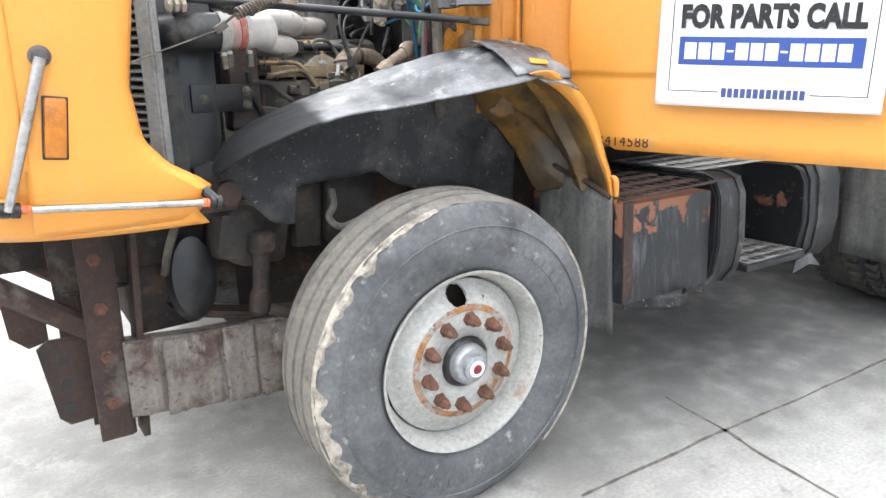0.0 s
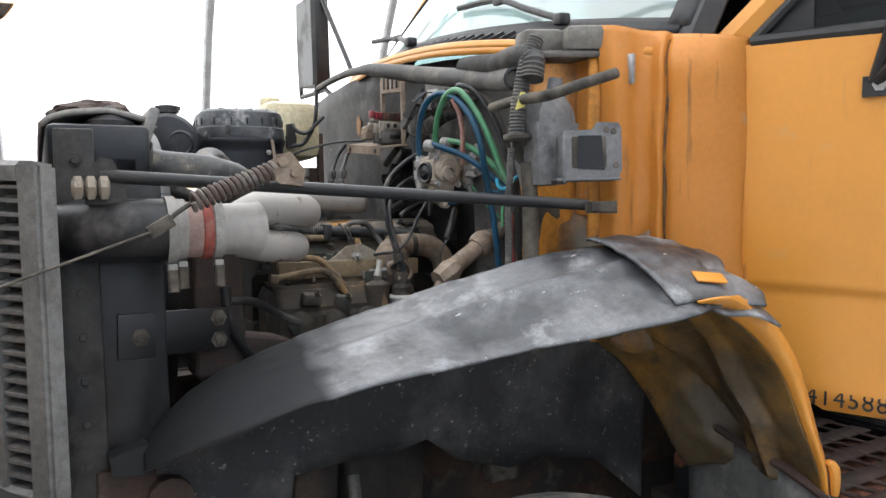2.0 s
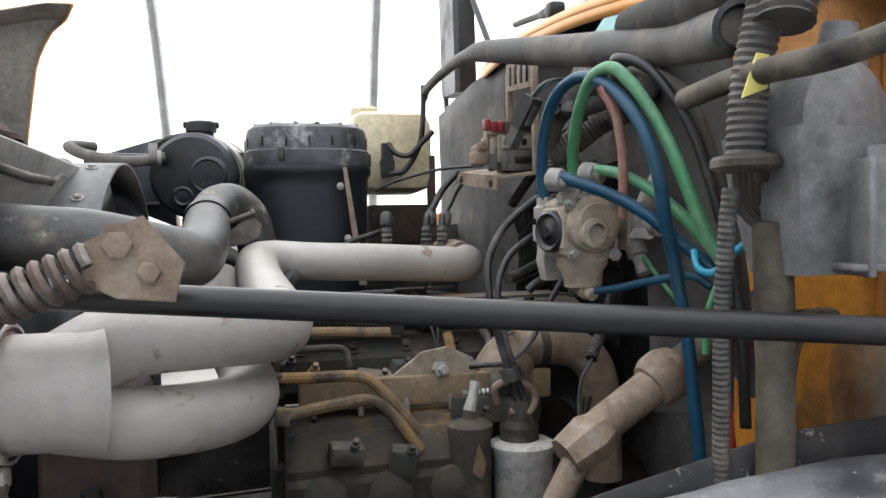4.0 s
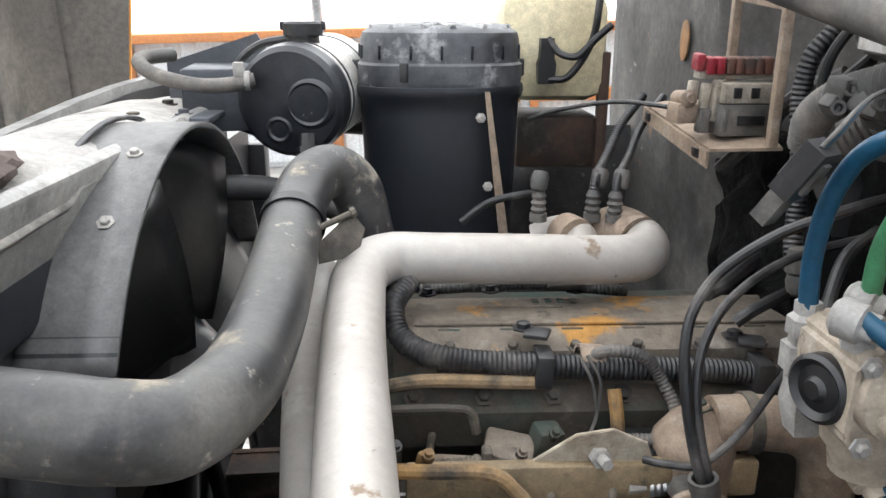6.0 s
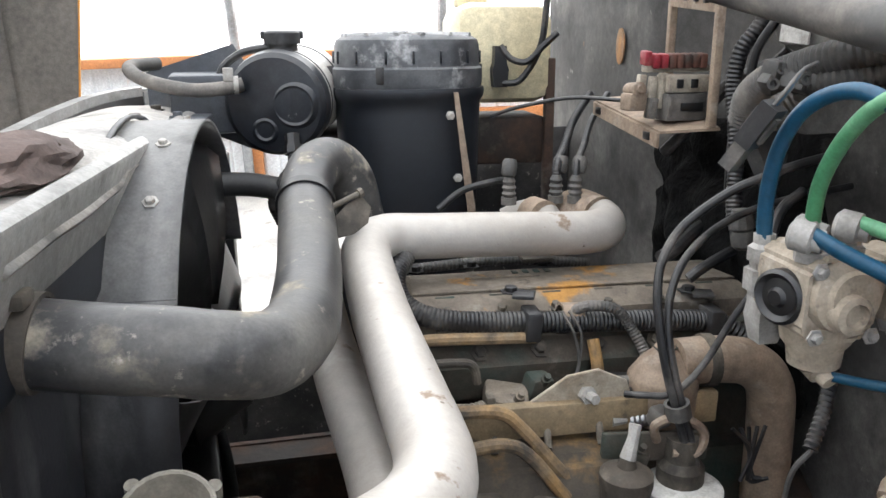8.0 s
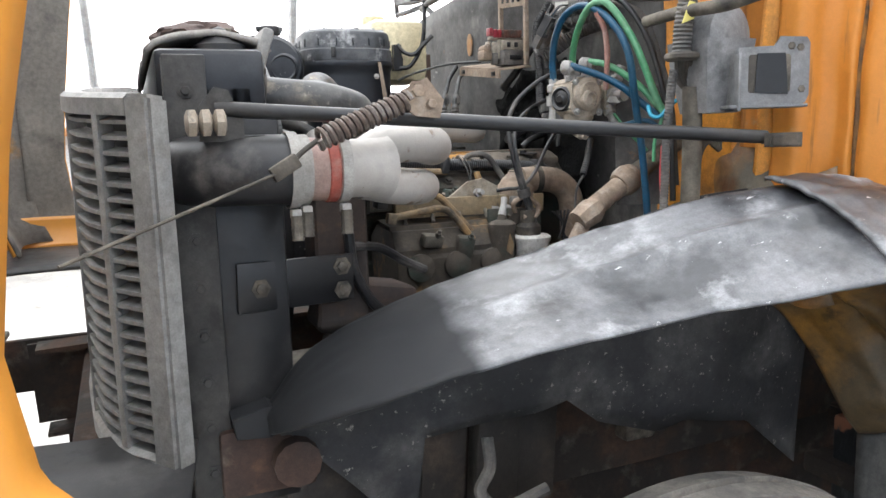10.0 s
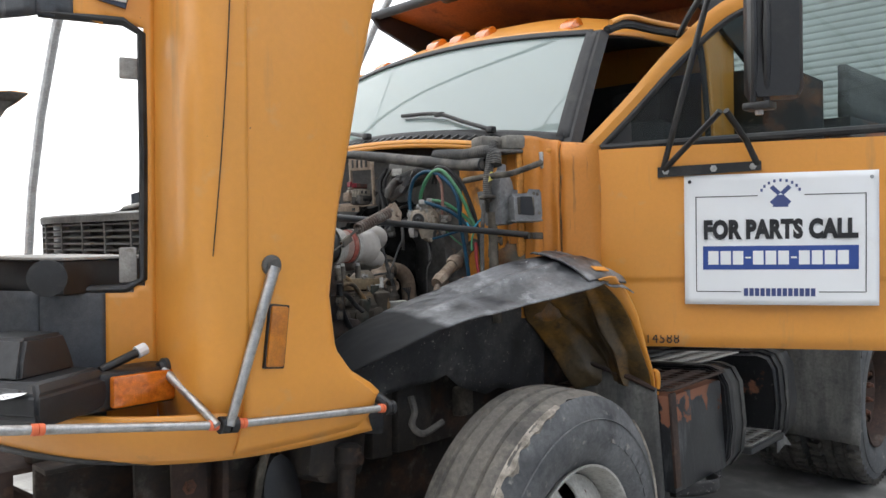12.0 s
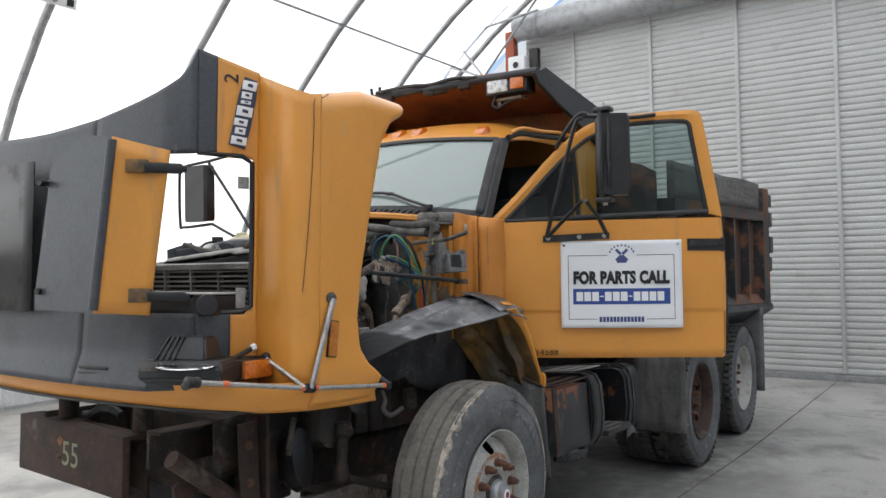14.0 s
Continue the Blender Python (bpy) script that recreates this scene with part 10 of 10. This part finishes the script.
lettering("headline", "FOR PARTS CALL", 0.098, SM @ Matrix.Translation((0.0, 0.038, 0.007)), M_ink, panel, "bold black headline", 0.0008, 1.06, 0.535, 0.077, 0.006)
bm = B()
for an in (45, 135, 225, 315):
    ca, sa = math.cos(radians(an)), math.sin(radians(an))
    slab(bm, [(0.006 * ca - 0.008 * sa, 0.006 * sa + 0.008 * ca), (0.045 * ca - 0.008 * sa, 0.045 * sa + 0.008 * ca), (0.045 * ca + 0.008 * sa, 0.045 * sa - 0.008 * ca), (0.006 * ca + 0.008 * sa, 0.006 * sa - 0.008 * ca)], SM @ V(0.005, 0.165, 0.0066), SM.to_3x3() @ V(1, 0, 0), SM.to_3x3() @ V(0, 1, 0), 0.0006)
slab(bm, [(-0.028, -0.045), (0.028, -0.045), (0.012, 0.0), (-0.012, 0.0)], SM @ V(0.005, 0.165, 0.0066), SM.to_3x3() @ V(1, 0, 0), SM.to_3x3() @ V(0, 1, 0), 0.0008)
part("emblem", bm, M_inkblue, panel, "plain blue emblem")
for k in range(9):
    an = radians(160 - 17.5 * k)
    bm = B()
    slab(bm, [(-0.004, -0.0055), (0.004, -0.0055), (0.004, 0.0055), (-0.004, 0.0055)], SM @ V(0.005 + 0.07 * math.cos(an), 0.165 + 0.055 * math.sin(an), 0.0066), SM.to_3x3() @ V(1, 0, 0), SM.to_3x3() @ V(0, 1, 0), 0.0006)
    part("arc_block", bm, M_inkblue, panel)
for x in (-0.94, 0.93):
    bm = B()
    lathe(bm, sp(x, 0.90, 0.003), DN, [(0, 0.007), (0.003, 0.006)], 12)
    part("rivet", bm, M_black if x < 0 else M_galv, sign)

# near mirror on its tube frame
mir = thing("door_mirror", "tall black truck mirror on a triangular tube bracket", "mirror")
bm = B()
rings(bm, [[tuple(dpt(s, z, o)) for s, z in ((0.215, 1.74), (0.59, 1.755), (0.59, 1.79), (0.215, 1.78))] for o in (0.018, 0.03)])
foot = part("foot_bar", bm, M_black, mir)
for s in (0.245, 0.42, 0.56):
    bm = B()
    bolt(bm, dpt(s, 1.764 + 0.02 * (s - 0.25), 0.03), DN, 0.008, 0.006)
    part("bolt", bm, M_steel, foot)
for nm, pts in (("long_arm", [dpt(0.235, 1.77, 0.03), dpt(0.31, 2.05, 0.10), dpt(0.40, 2.38, 0.17), dpt(0.44, 2.42, 0.18)]),
                ("lower_arm", [dpt(0.24, 1.77, 0.03), dpt(0.34, 1.87, 0.12), dpt(0.43, 1.96, 0.21)]),
                ("lower_arm", [dpt(0.575, 1.78, 0.03), dpt(0.53, 1.86, 0.10), dpt(0.45, 1.96, 0.21)]),
                ("top_arm", [dpt(0.86, 2.455, 0.012), dpt(0.70, 2.435, 0.06), dpt(0.56, 2.43, 0.15), dpt(0.44, 2.43, 0.18)]),
                ("short_arm", [dpt(0.30, 2.285, 0.012), dpt(0.35, 2.36, 0.10), dpt(0.42, 2.44, 0.17), dpt(0.47, 2.44, 0.18)])):
    bm = B()
    tube(bm, [tuple(p) for p in pts], 0.0115, 10, smooth=nm != "lower_arm")
    part(nm, bm, M_black, mir)
MC, MX, MZ = V(0.63, -1.485, 2.185), V(0.52, -0.85, 0).normalized(), Z
MN = V(-0.85, -0.52, 0).normalized()
bm = B()
rings(bm, [[MC + MX * x * k + Z * z * (1 - 0.06 * (1 - k)) + MN * n for x, z in ((-0.074, -0.215), (0.074, -0.215), (0.088, -0.19), (0.088, 0.19), (0.074, 0.215), (-0.074, 0.215), (-0.088, 0.19), (-0.088, -0.19))] for n, k in ((-0.03, 1.0), (0.0, 1.0), (0.035, 0.93), (0.05, 0.78))])
part("housing", bm, M_black, mir, "black plastic mirror housing")
bm = B()
slab(bm, [(-0.074, -0.20), (0.074, -0.20), (0.074, 0.20), (-0.074, 0.20)], MC - MN * 0.034, MX, Z, -0.003)
part("mirror_glass", bm, M_chrome, mir)
bm = B()
tube(bm, [MC + MX * -0.07 + Z * 0.235 + MN * 0.03, MC + MX * -0.075 + Z * 0.0 + MN * 0.075, MC + MX * -0.07 - Z * 0.235 + MN * 0.03], 0.012, 8, smooth=False)
tube(bm, [MC + MX * -0.03 + Z * 0.235 + MN * 0.03, MC + MX * -0.035 + Z * 0.0 + MN * 0.075, MC + MX * -0.03 - Z * 0.235 + MN * 0.03], 0.012, 8, smooth=False)
box(bm, MC + MX * -0.05 + Z * 0.235 + MN * 0.02, (0.07, 0.09, 0.025), bev=0.006)
box(bm, MC + MX * -0.05 - Z * 0.24 + MN * 0.02, (0.07, 0.09, 0.025), bev=0.006)
part("support_loop", bm, M_black, mir)
for dz in (0.25, -0.255):
    bm = B()
    lathe(bm, MC + MX * -0.05 + Z * dz + MN * 0.02, Z, [(-0.012, 0.014), (0.012, 0.014), (0.014, 0.008), (0.025, 0.008)], 8)
    part("clamp_nut", bm, M_steel, mir)

# far mirror
mir2 = thing("door_mirror", "tall black truck mirror beyond the hood on a wire frame", "mirror")
bm = B()
rings(bm, [[V(0.62 + n, 1.90 + x * k, 2.21 + z) for x, z in ((-0.135, -0.215), (0.135, -0.215), (0.145, -0.19), (0.145, 0.19), (0.135, 0.215), (-0.135, 0.215), (-0.145, 0.19), (-0.145, -0.19))] for n, k in ((0.03, 1.0), (0.0, 1.0), (-0.035, 0.93), (-0.05, 0.78))])
part("housing", bm, M_black, mir2, "black plastic mirror housing")
for pts in ([(0.62, 1.72, 2.46), (0.62, 2.08, 2.44), (0.62, 2.14, 2.40), (0.62, 2.14, 2.00), (0.62, 2.08, 1.96), (0.62, 1.74, 1.97)], [(0.62, 1.75, 2.46), (0.64, 1.5, 2.48), (0.68, 1.25, 2.46)], [(0.62, 1.78, 2.44), (0.64, 1.50, 2.10), (0.66, 1.25, 1.78)], [(0.62, 1.75, 1.97), (0.64, 1.5, 1.86), (0.66, 1.25, 1.78)]):
    bm = B()
    tube(bm, pts, 0.012, 8, 6)
    part("frame_tube", bm, M_black, mir2)
# far door, closed
fd2 = thing("cab_door", "closed yellow cab door on the passenger side", "door")
bm = B()
slab(bm, [(0.62, 1.08), (1.88, 1.08), (1.88, 1.86), (0.58, 1.84)], (0, CY + 0.93, 0), X, Z, -0.03)
part("skin", bm, M_yellow, fd2)
bm = B()
slab(bm, [(0.66, 1.10), (1.86, 1.10), (1.86, 1.85), (0.64, 1.83)], (0, CY + 0.885, 0), X, Z, -0.02)
part("inner_panel", bm, M_cabin, fd2, "dark inner trim")
bm = B()
for a, b in (((0.64, 1.86), (1.0, 2.38)), ((1.0, 2.38), (1.78, 2.42)), ((1.78, 2.42), (1.85, 1.88))):
    rod(bm, (a[0], CY + 0.875, a[1]), (b[0], CY + 0.86, b[1]), 0.03, 8)
part("inner_frame_trim", bm, M_seal, fd2)
bm = B()
for a, b in (((0.58, 1.84), (0.98, 2.42)), ((0.98, 2.42), (1.80, 2.46)), ((1.80, 2.46), (1.88, 1.86))):
    rod(bm, (a[0], CY + 0.925, a[1]), (b[0], CY + 0.91, b[1]), 0.035, 8)
part("window_frame", bm, M_yellow, fd2)
bm = B()
slab(bm, [(0.62, 1.86), (1.86, 1.86), (1.79, 2.44), (1.0, 2.40)], (0, CY + 0.915, 0), X, Z, -0.005)
pane = part("window_pane", bm, M_glass, fd2)
pane.visible_shadow = False


# ---- dump body ----
LEAN = HALL_AXES
dump = thing("dump_body", "rusty orange and black dump body with a cab shield", "dump body")
DY0, DY1 = -1.24, 1.44
M_shield = mat("shield_black", (0.02, 0.022, 0.027), 0.45, blots=[((0.09, 0.085, 0.08), 5, 0.5, 0.75, 0.8)], bump=[(80, 0.5)])
# cab shield
bm = B()
sheet(bm, lambda u, v: (1.27 + 1.03 * v, -0.71 + 1.84 * u, 2.90 + 0.03 * math.sin(math.pi * u) - 0.105 * v), 12, 8)
part("shield_top", bm, M_dump, dump, "orange underside of the cab shield", solid=0.012)
bm = B()
sheet(bm, lambda u, v: (2.32 - 0.04 * v, -1.15 + 2.5 * u, 1.30 + 1.10 * v - 0.12 * v * abs(2 * u - 1) ** 8), 24, 8)
part("front_wall", bm, M_rustblack, dump, "dark rust-stained bulkhead", solid=0.02)
bm = B()
sheet(bm, lambda u, v: (2.30 - 0.03 * v, -0.68 + 1.78 * u, 2.38 + (0.415 + 0.035 * math.sin(math.pi * u)) * v), 12, 4)
part("upper_bulkhead", bm, M_dump, dump, "rust-stained orange upper bulkhead", solid=0.02)
for y in (-0.71, 1.13):
    bm = B()
    slab(bm, [(1.20, 2.855), (1.36, 2.925), (2.36, 2.78), (2.36, 2.45), (1.95, 2.60), (1.26, 2.80)], (0, y, 0), X, Z, 0.03, 0.004)
    part("shield_side", bm, M_shield, dump, "black shield side plate")
bm = B()
tube(bm, [(1.24, -0.74, 2.875), (1.245, -0.30, 2.885), (1.22, 0.05, 2.875), (1.245, 0.21, 2.895), (1.25, 0.6, 2.89), (1.24, 1.15, 2.88)], 0.028, 12)
part("edge_pipe", bm, M_shield, dump, "dark pipe along the shield edge")
for y in (-0.18, 0.02, 0.12, 0.5):
    bm = B()
    box(bm, (1.235, y, 2.87), (0.05, 0.10, 0.075), (0, 10, 8 * y), 0.012)
    part("pipe_clamp", bm, M_frame, dump)
bm = B()
tube(bm, [(1.23, -0.28, 2.90), (1.20, -0.1, 2.915), (1.21, 0.1, 2.905), (1.20, 0.3, 2.92), (1.22, 0.6, 2.92)], 0.014, 8)
part("cable", bm, M_hose, dump)
for y in (0.62, 0.70):
    bm = B()
    rod(bm, (1.30, y, 2.90), (1.28, y, 2.98), 0.012, 8)
    part("stud", bm, M_shield, dump)
# sides
for y, s in ((DY0, -1), (DY1, 1)):
    bm = B()
    slab(bm, [(2.36, 1.22), (5.55, 1.10), (5.55, 2.05), (2.36, 2.03)], (0, y + 0.10 * (1 if s < 0 else -1), 0), X, Z, -0.02 * s)
    part("side_panel", bm, M_dumpside, dump, "rusty orange side sheet")
    bm = B()
    rings(bm, [[V(x, y + dy * -s, z + dz) for dy, dz in ((-0.02, -0.05), (0.12, -0.05), (0.12, 0.05), (-0.02, 0.05))] for x, z in ((2.36, 2.04), (5.6, 2.09))])
    part("top_rail", bm, M_rustblack, dump, "black top rail")
    bm = B()
    rings(bm, [[V(x, y + dy * -s, z + dz) for dy, dz in ((-0.02, -0.03), (0.10, -0.06), (0.12, 0.06), (0.04, 0.06))] for x, z in ((2.36, 1.30), (5.6, 1.20))])
    part("lower_rail", bm, M_rustblack, dump, "rust-flaked lower rail")
    bm = B()
    rings(bm, [[V(x, y + dy * -s, z + dz) for dy, dz in ((-0.03, -0.04), (0.14, -0.16), (0.15, -0.15), (-0.02, 0.02))] for x, z in ((2.36, 1.25), (5.66, 1.14))])
    part("lower_slope", bm, M_shield, dump)
    for x in (2.42, 3.0, 3.6, 4.18, 4.75):
        bm = B()
        rings(bm, [[V(xx, y + dy * -s, z) for xx, dy in ((x - 0.045, 0.10), (x - 0.03, 0.0), (x + 0.03, 0.0), (x + 0.045, 0.10))] for z in (1.20, 2.02)])
        part("side_post", bm, M_rustblack if x > 4 else M_dumpside, dump, "pressed side post")
    bm = B()
    rings(bm, [[V(xx, y + dy * -s, z) for xx, dy in ((5.28, 0.10), (5.30, -0.02), (5.52, -0.03), (5.55, 0.10))] for z in (1.12, 2.38)])
    part("corner_post", bm, M_rustblack, dump, "rusty corner post")
    for z0, z1, x in ((2.20, 2.33, 5.60), (1.98, 2.14, 5.62), (1.70, 1.88, 5.66), (1.50, 1.66, 5.58)):
        bm = B()
        box(bm, (x, y + 0.02, (z0 + z1) / 2), (0.16, 0.10, z1 - z0), bev=0.015)
        part("gate_latch", bm, M_shield, dump, "black tailgate latch block")
bm = B()
box(bm, (5.62, 0.1, 1.75), (0.06, 2.5, 1.25), bev=0.01)
part("tailgate", bm, M_dumpside, dump)
bm = B()
box(bm, (3.95, 0.1, 1.20), (3.3, 2.3, 0.06))
for x in (2.6, 3.3, 4.0, 4.7, 5.4):
    box(bm, (x, 0.1, 1.12), (0.10, 2.3, 0.12))
part("bed_floor", bm, M_frame, dump)
for y in (-0.33, 0.53):
    bm = B()
    box(bm, (3.9, y, 1.05), (3.4, 0.12, 0.12))
    part("bed_sill", bm, M_frame, dump)
for y in (DY0 + 0.03, DY1 - 0.03):
    bm = B()
    sheet(bm, lambda u, v: (2.40 + 2.86 * u, y + 0.004 * noise.noise((u * 6, v * 3, y)), 2.09 + 0.05 * u + (0.28 + 0.02 * noise.noise((u * 3, 0, y))) * v), 24, 4)
    single("side_board", bm, mat("weathered_board", (0.13, 0.125, 0.115), 0.9, blots=[((0.05, 0.045, 0.04), 4, 0.45, 0.7, None, (0.5, 2, 6)), ((0.22, 0.21, 0.19), 14, 0.55, 0.75)], bump=[(70, 1.0)]), "weathered grey timber side board on the dump body", "board", "side boards", solid=0.04)
# rear mud flaps
for y in (-1.10, 1.30):
    bm = B()
    sheet(bm, lambda u, v: (2.40 + 0.02 * math.sin(3 * v + 2 * u), y - 0.19 + 0.38 * u, 0.36 + 0.56 * v), 8, 8)
    single("mud_flap", bm, M_flap, "flat grey rubber mud flap ahead of the rear wheel", "mud flap", "rear mud flaps", solid=0.012)
    bm = B()
    sheet(bm, lambda u, v: (5.02 + 0.015 * math.sin(3 * v), y - 0.19 + 0.38 * u, 0.30 + 0.85 * v), 8, 8)
    single("mud_flap", bm, M_sidewall, "long dark rubber mud flap behind the rear wheels", "mud flap", "rear mud flaps", solid=0.012)
# lamp box on the shield
lb = thing("plough_light", "black light box with clear and amber lamps on the shield", "light")
LBX, LY0, LY1, LZ0, LZ1 = 1.24, -0.335, -0.655, 2.762, 2.885
bm = B()
box(bm, (LBX + 0.07, (LY0 + LY1) / 2, (LZ0 + LZ1) / 2), (0.13, LY0 - LY1, LZ1 - LZ0), (0, 0, 0), 0.012)
body = part("body", bm, M_black, lb, "black lamp housing")
bm = B()
box(bm, (LBX + 0.002, -0.433, 2.825), (0.02, 0.155, 0.095), bev=0.008)
part("clear_lens", bm, mat("frosted_lens", (0.72, 0.74, 0.74), 0.15, blots=[((0.45, 0.46, 0.46), 30, 0.45, 0.6)], coat=0.6, bump=[(90, 1.0)]), body, "ribbed clear lens")
bm = B()
box(bm, (LBX + 0.0, -0.585, 2.83), (0.024, 0.10, 0.095), bev=0.008)
part("amber_lens", bm, M_orange, body, "orange lens")
bm = B()
box(bm, (LBX + 0.06, -0.50, 2.735), (0.06, 0.20, 0.02), bev=0.004)
box(bm, (LBX + 0.06, -0.42, 2.71), (0.03, 0.03, 0.05), bev=0.004)
part("bracket", bm, M_yellow_dirty, lb)
bm = B()
tube(bm, [(LBX + 0.03, -0.40, 2.76), (LBX + 0.01, -0.39, 2.70), (LBX + 0.03, -0.42, 2.68), (LBX + 0.04, -0.47, 2.705), (LBX + 0.05, -0.55, 2.73), (LBX + 0.1, -0.62, 2.74)], 0.008, 8)
part("wire", bm, M_hose, lb)
bm = B()
rod(bm, (LBX + 0.10, -0.50, 2.885), (LBX + 0.10, -0.50, 2.93), 0.02, 8)
part("mount_stud", bm, M_shield, lb)

# ---- odds and ends in the hall ----
for pts in ([(0.33, -1.30), (1.066, -1.308), (1.7, -1.33), (2.207, -1.34), (3.5, -1.42), (5.4, -1.48), (8.1, -1.55)], [(1.08, -1.0), (1.066, -1.308), (1.035, -1.558), (1.0, -2.4), (0.9, -6.0)], [(5.6, -3.0), (5.7, -1.48), (5.75, 0.5)]):
    line = curve_pts([(x, y, 0) for x, y in pts], 24)
    bm = B()
    prev = None
    for i, p in enumerate(line):
        d = (line[min(i + 1, len(line) - 1)] - line[max(i - 1, 0)]).normalized()
        n_ = V(-d.y, d.x, 0)
        w = 0.004 + 0.008 * abs(noise.noise((p.x * 9, p.y * 9, 1))) + 0.006 * abs(noise.noise((p.x * 40, p.y * 40, 2)))
        o = n_ * 0.006 * noise.noise((p.x * 5, p.y * 5, 3))
        cur = [bm.verts.new(p + o + n_ * w + Z * 0.001), bm.verts.new(p + o - n_ * w + Z * 0.001)]
        if prev:
            bm.faces.new((prev[0], prev[1], cur[1], cur[0]))
        prev = cur
    single("floor_joint", bm, mat("joint_dark", (0.15, 0.135, 0.115), 0.95, blots=[((0.075, 0.062, 0.05), 22, 0.42, 0.62)]), "brown dirt-filled crack in the concrete floor", "joint", "floor joints", kind="structure", smooth=False)
post = thing("door_track", "orange painted column with a small white motor box beside the wall", "column")
bm = B()
box(bm, (7.9, 3.15, 2.75), (0.16, 0.16, 5.5), bev=0.01)
part("column", bm, mat("red_primer", (0.36, 0.085, 0.035), 0.6, blots=[((0.24, 0.07, 0.035), 3, 0.5, 0.7)]), post)
bm = B()
box(bm, (7.75, 2.95, 4.85), (0.16, 0.30, 0.36), bev=0.02)
part("motor_box", bm, M_sign, post, "white motor box")
bm = B()
lathe(bm, (7.66, 2.95, 4.88), (-1, 0, 0), [(0, 0.05), (0.006, 0.05)], 16)
part("badge", bm, M_ink, post)
bm = B()
box(bm, (7.86, 2.70, 4.9), (0.12, 0.16, 0.5), bev=0.02)
part("drive_housing", bm, M_black, post)
truss = thing("roof_truss", "light steel truss struts meeting under the last hoop", "truss")
for a, b in (((7.4, 3.4, 4.7), (7.4, 5.0, 5.35)), ((7.4, 3.4, 4.7), (7.4, 4.1, 5.6)), ((7.4, 5.0, 5.35), (7.4, 2.4, 5.6)), ((7.4, 3.4, 4.7), (7.6, 2.2, 6.2)), ((7.4, 4.1, 5.6), (7.4, 3.0, 5.9))):
    bm = B()
    rod(bm, a, b, 0.022, 8)
    part("strut", bm, M_galv, truss)
plate = thing("hanging_board", "small white board with dark print hung on a hoop", "sign")
bm = B()
box(bm, (0.87, 4.44, 4.37), (0.44, 0.02, 0.13), (12, 0, 0), 0.003)
brd = part("board", bm, M_sign, plate)
bm = B()
box(bm, (1.02, 4.427, 4.36), (0.07, 0.004, 0.07), (12, 0, 0))
part("print_block", bm, M_ink, brd)
bm = B()
tube(bm, [(1.55, 6.6, 0.07), (1.75, 6.5, 0.09), (1.95, 6.45, 0.07)], [0.07, 0.10, 0.06], 12)
single("pale_bundle", bm, M_label, "pale wrapped bundle lying on the floor", "bundle")
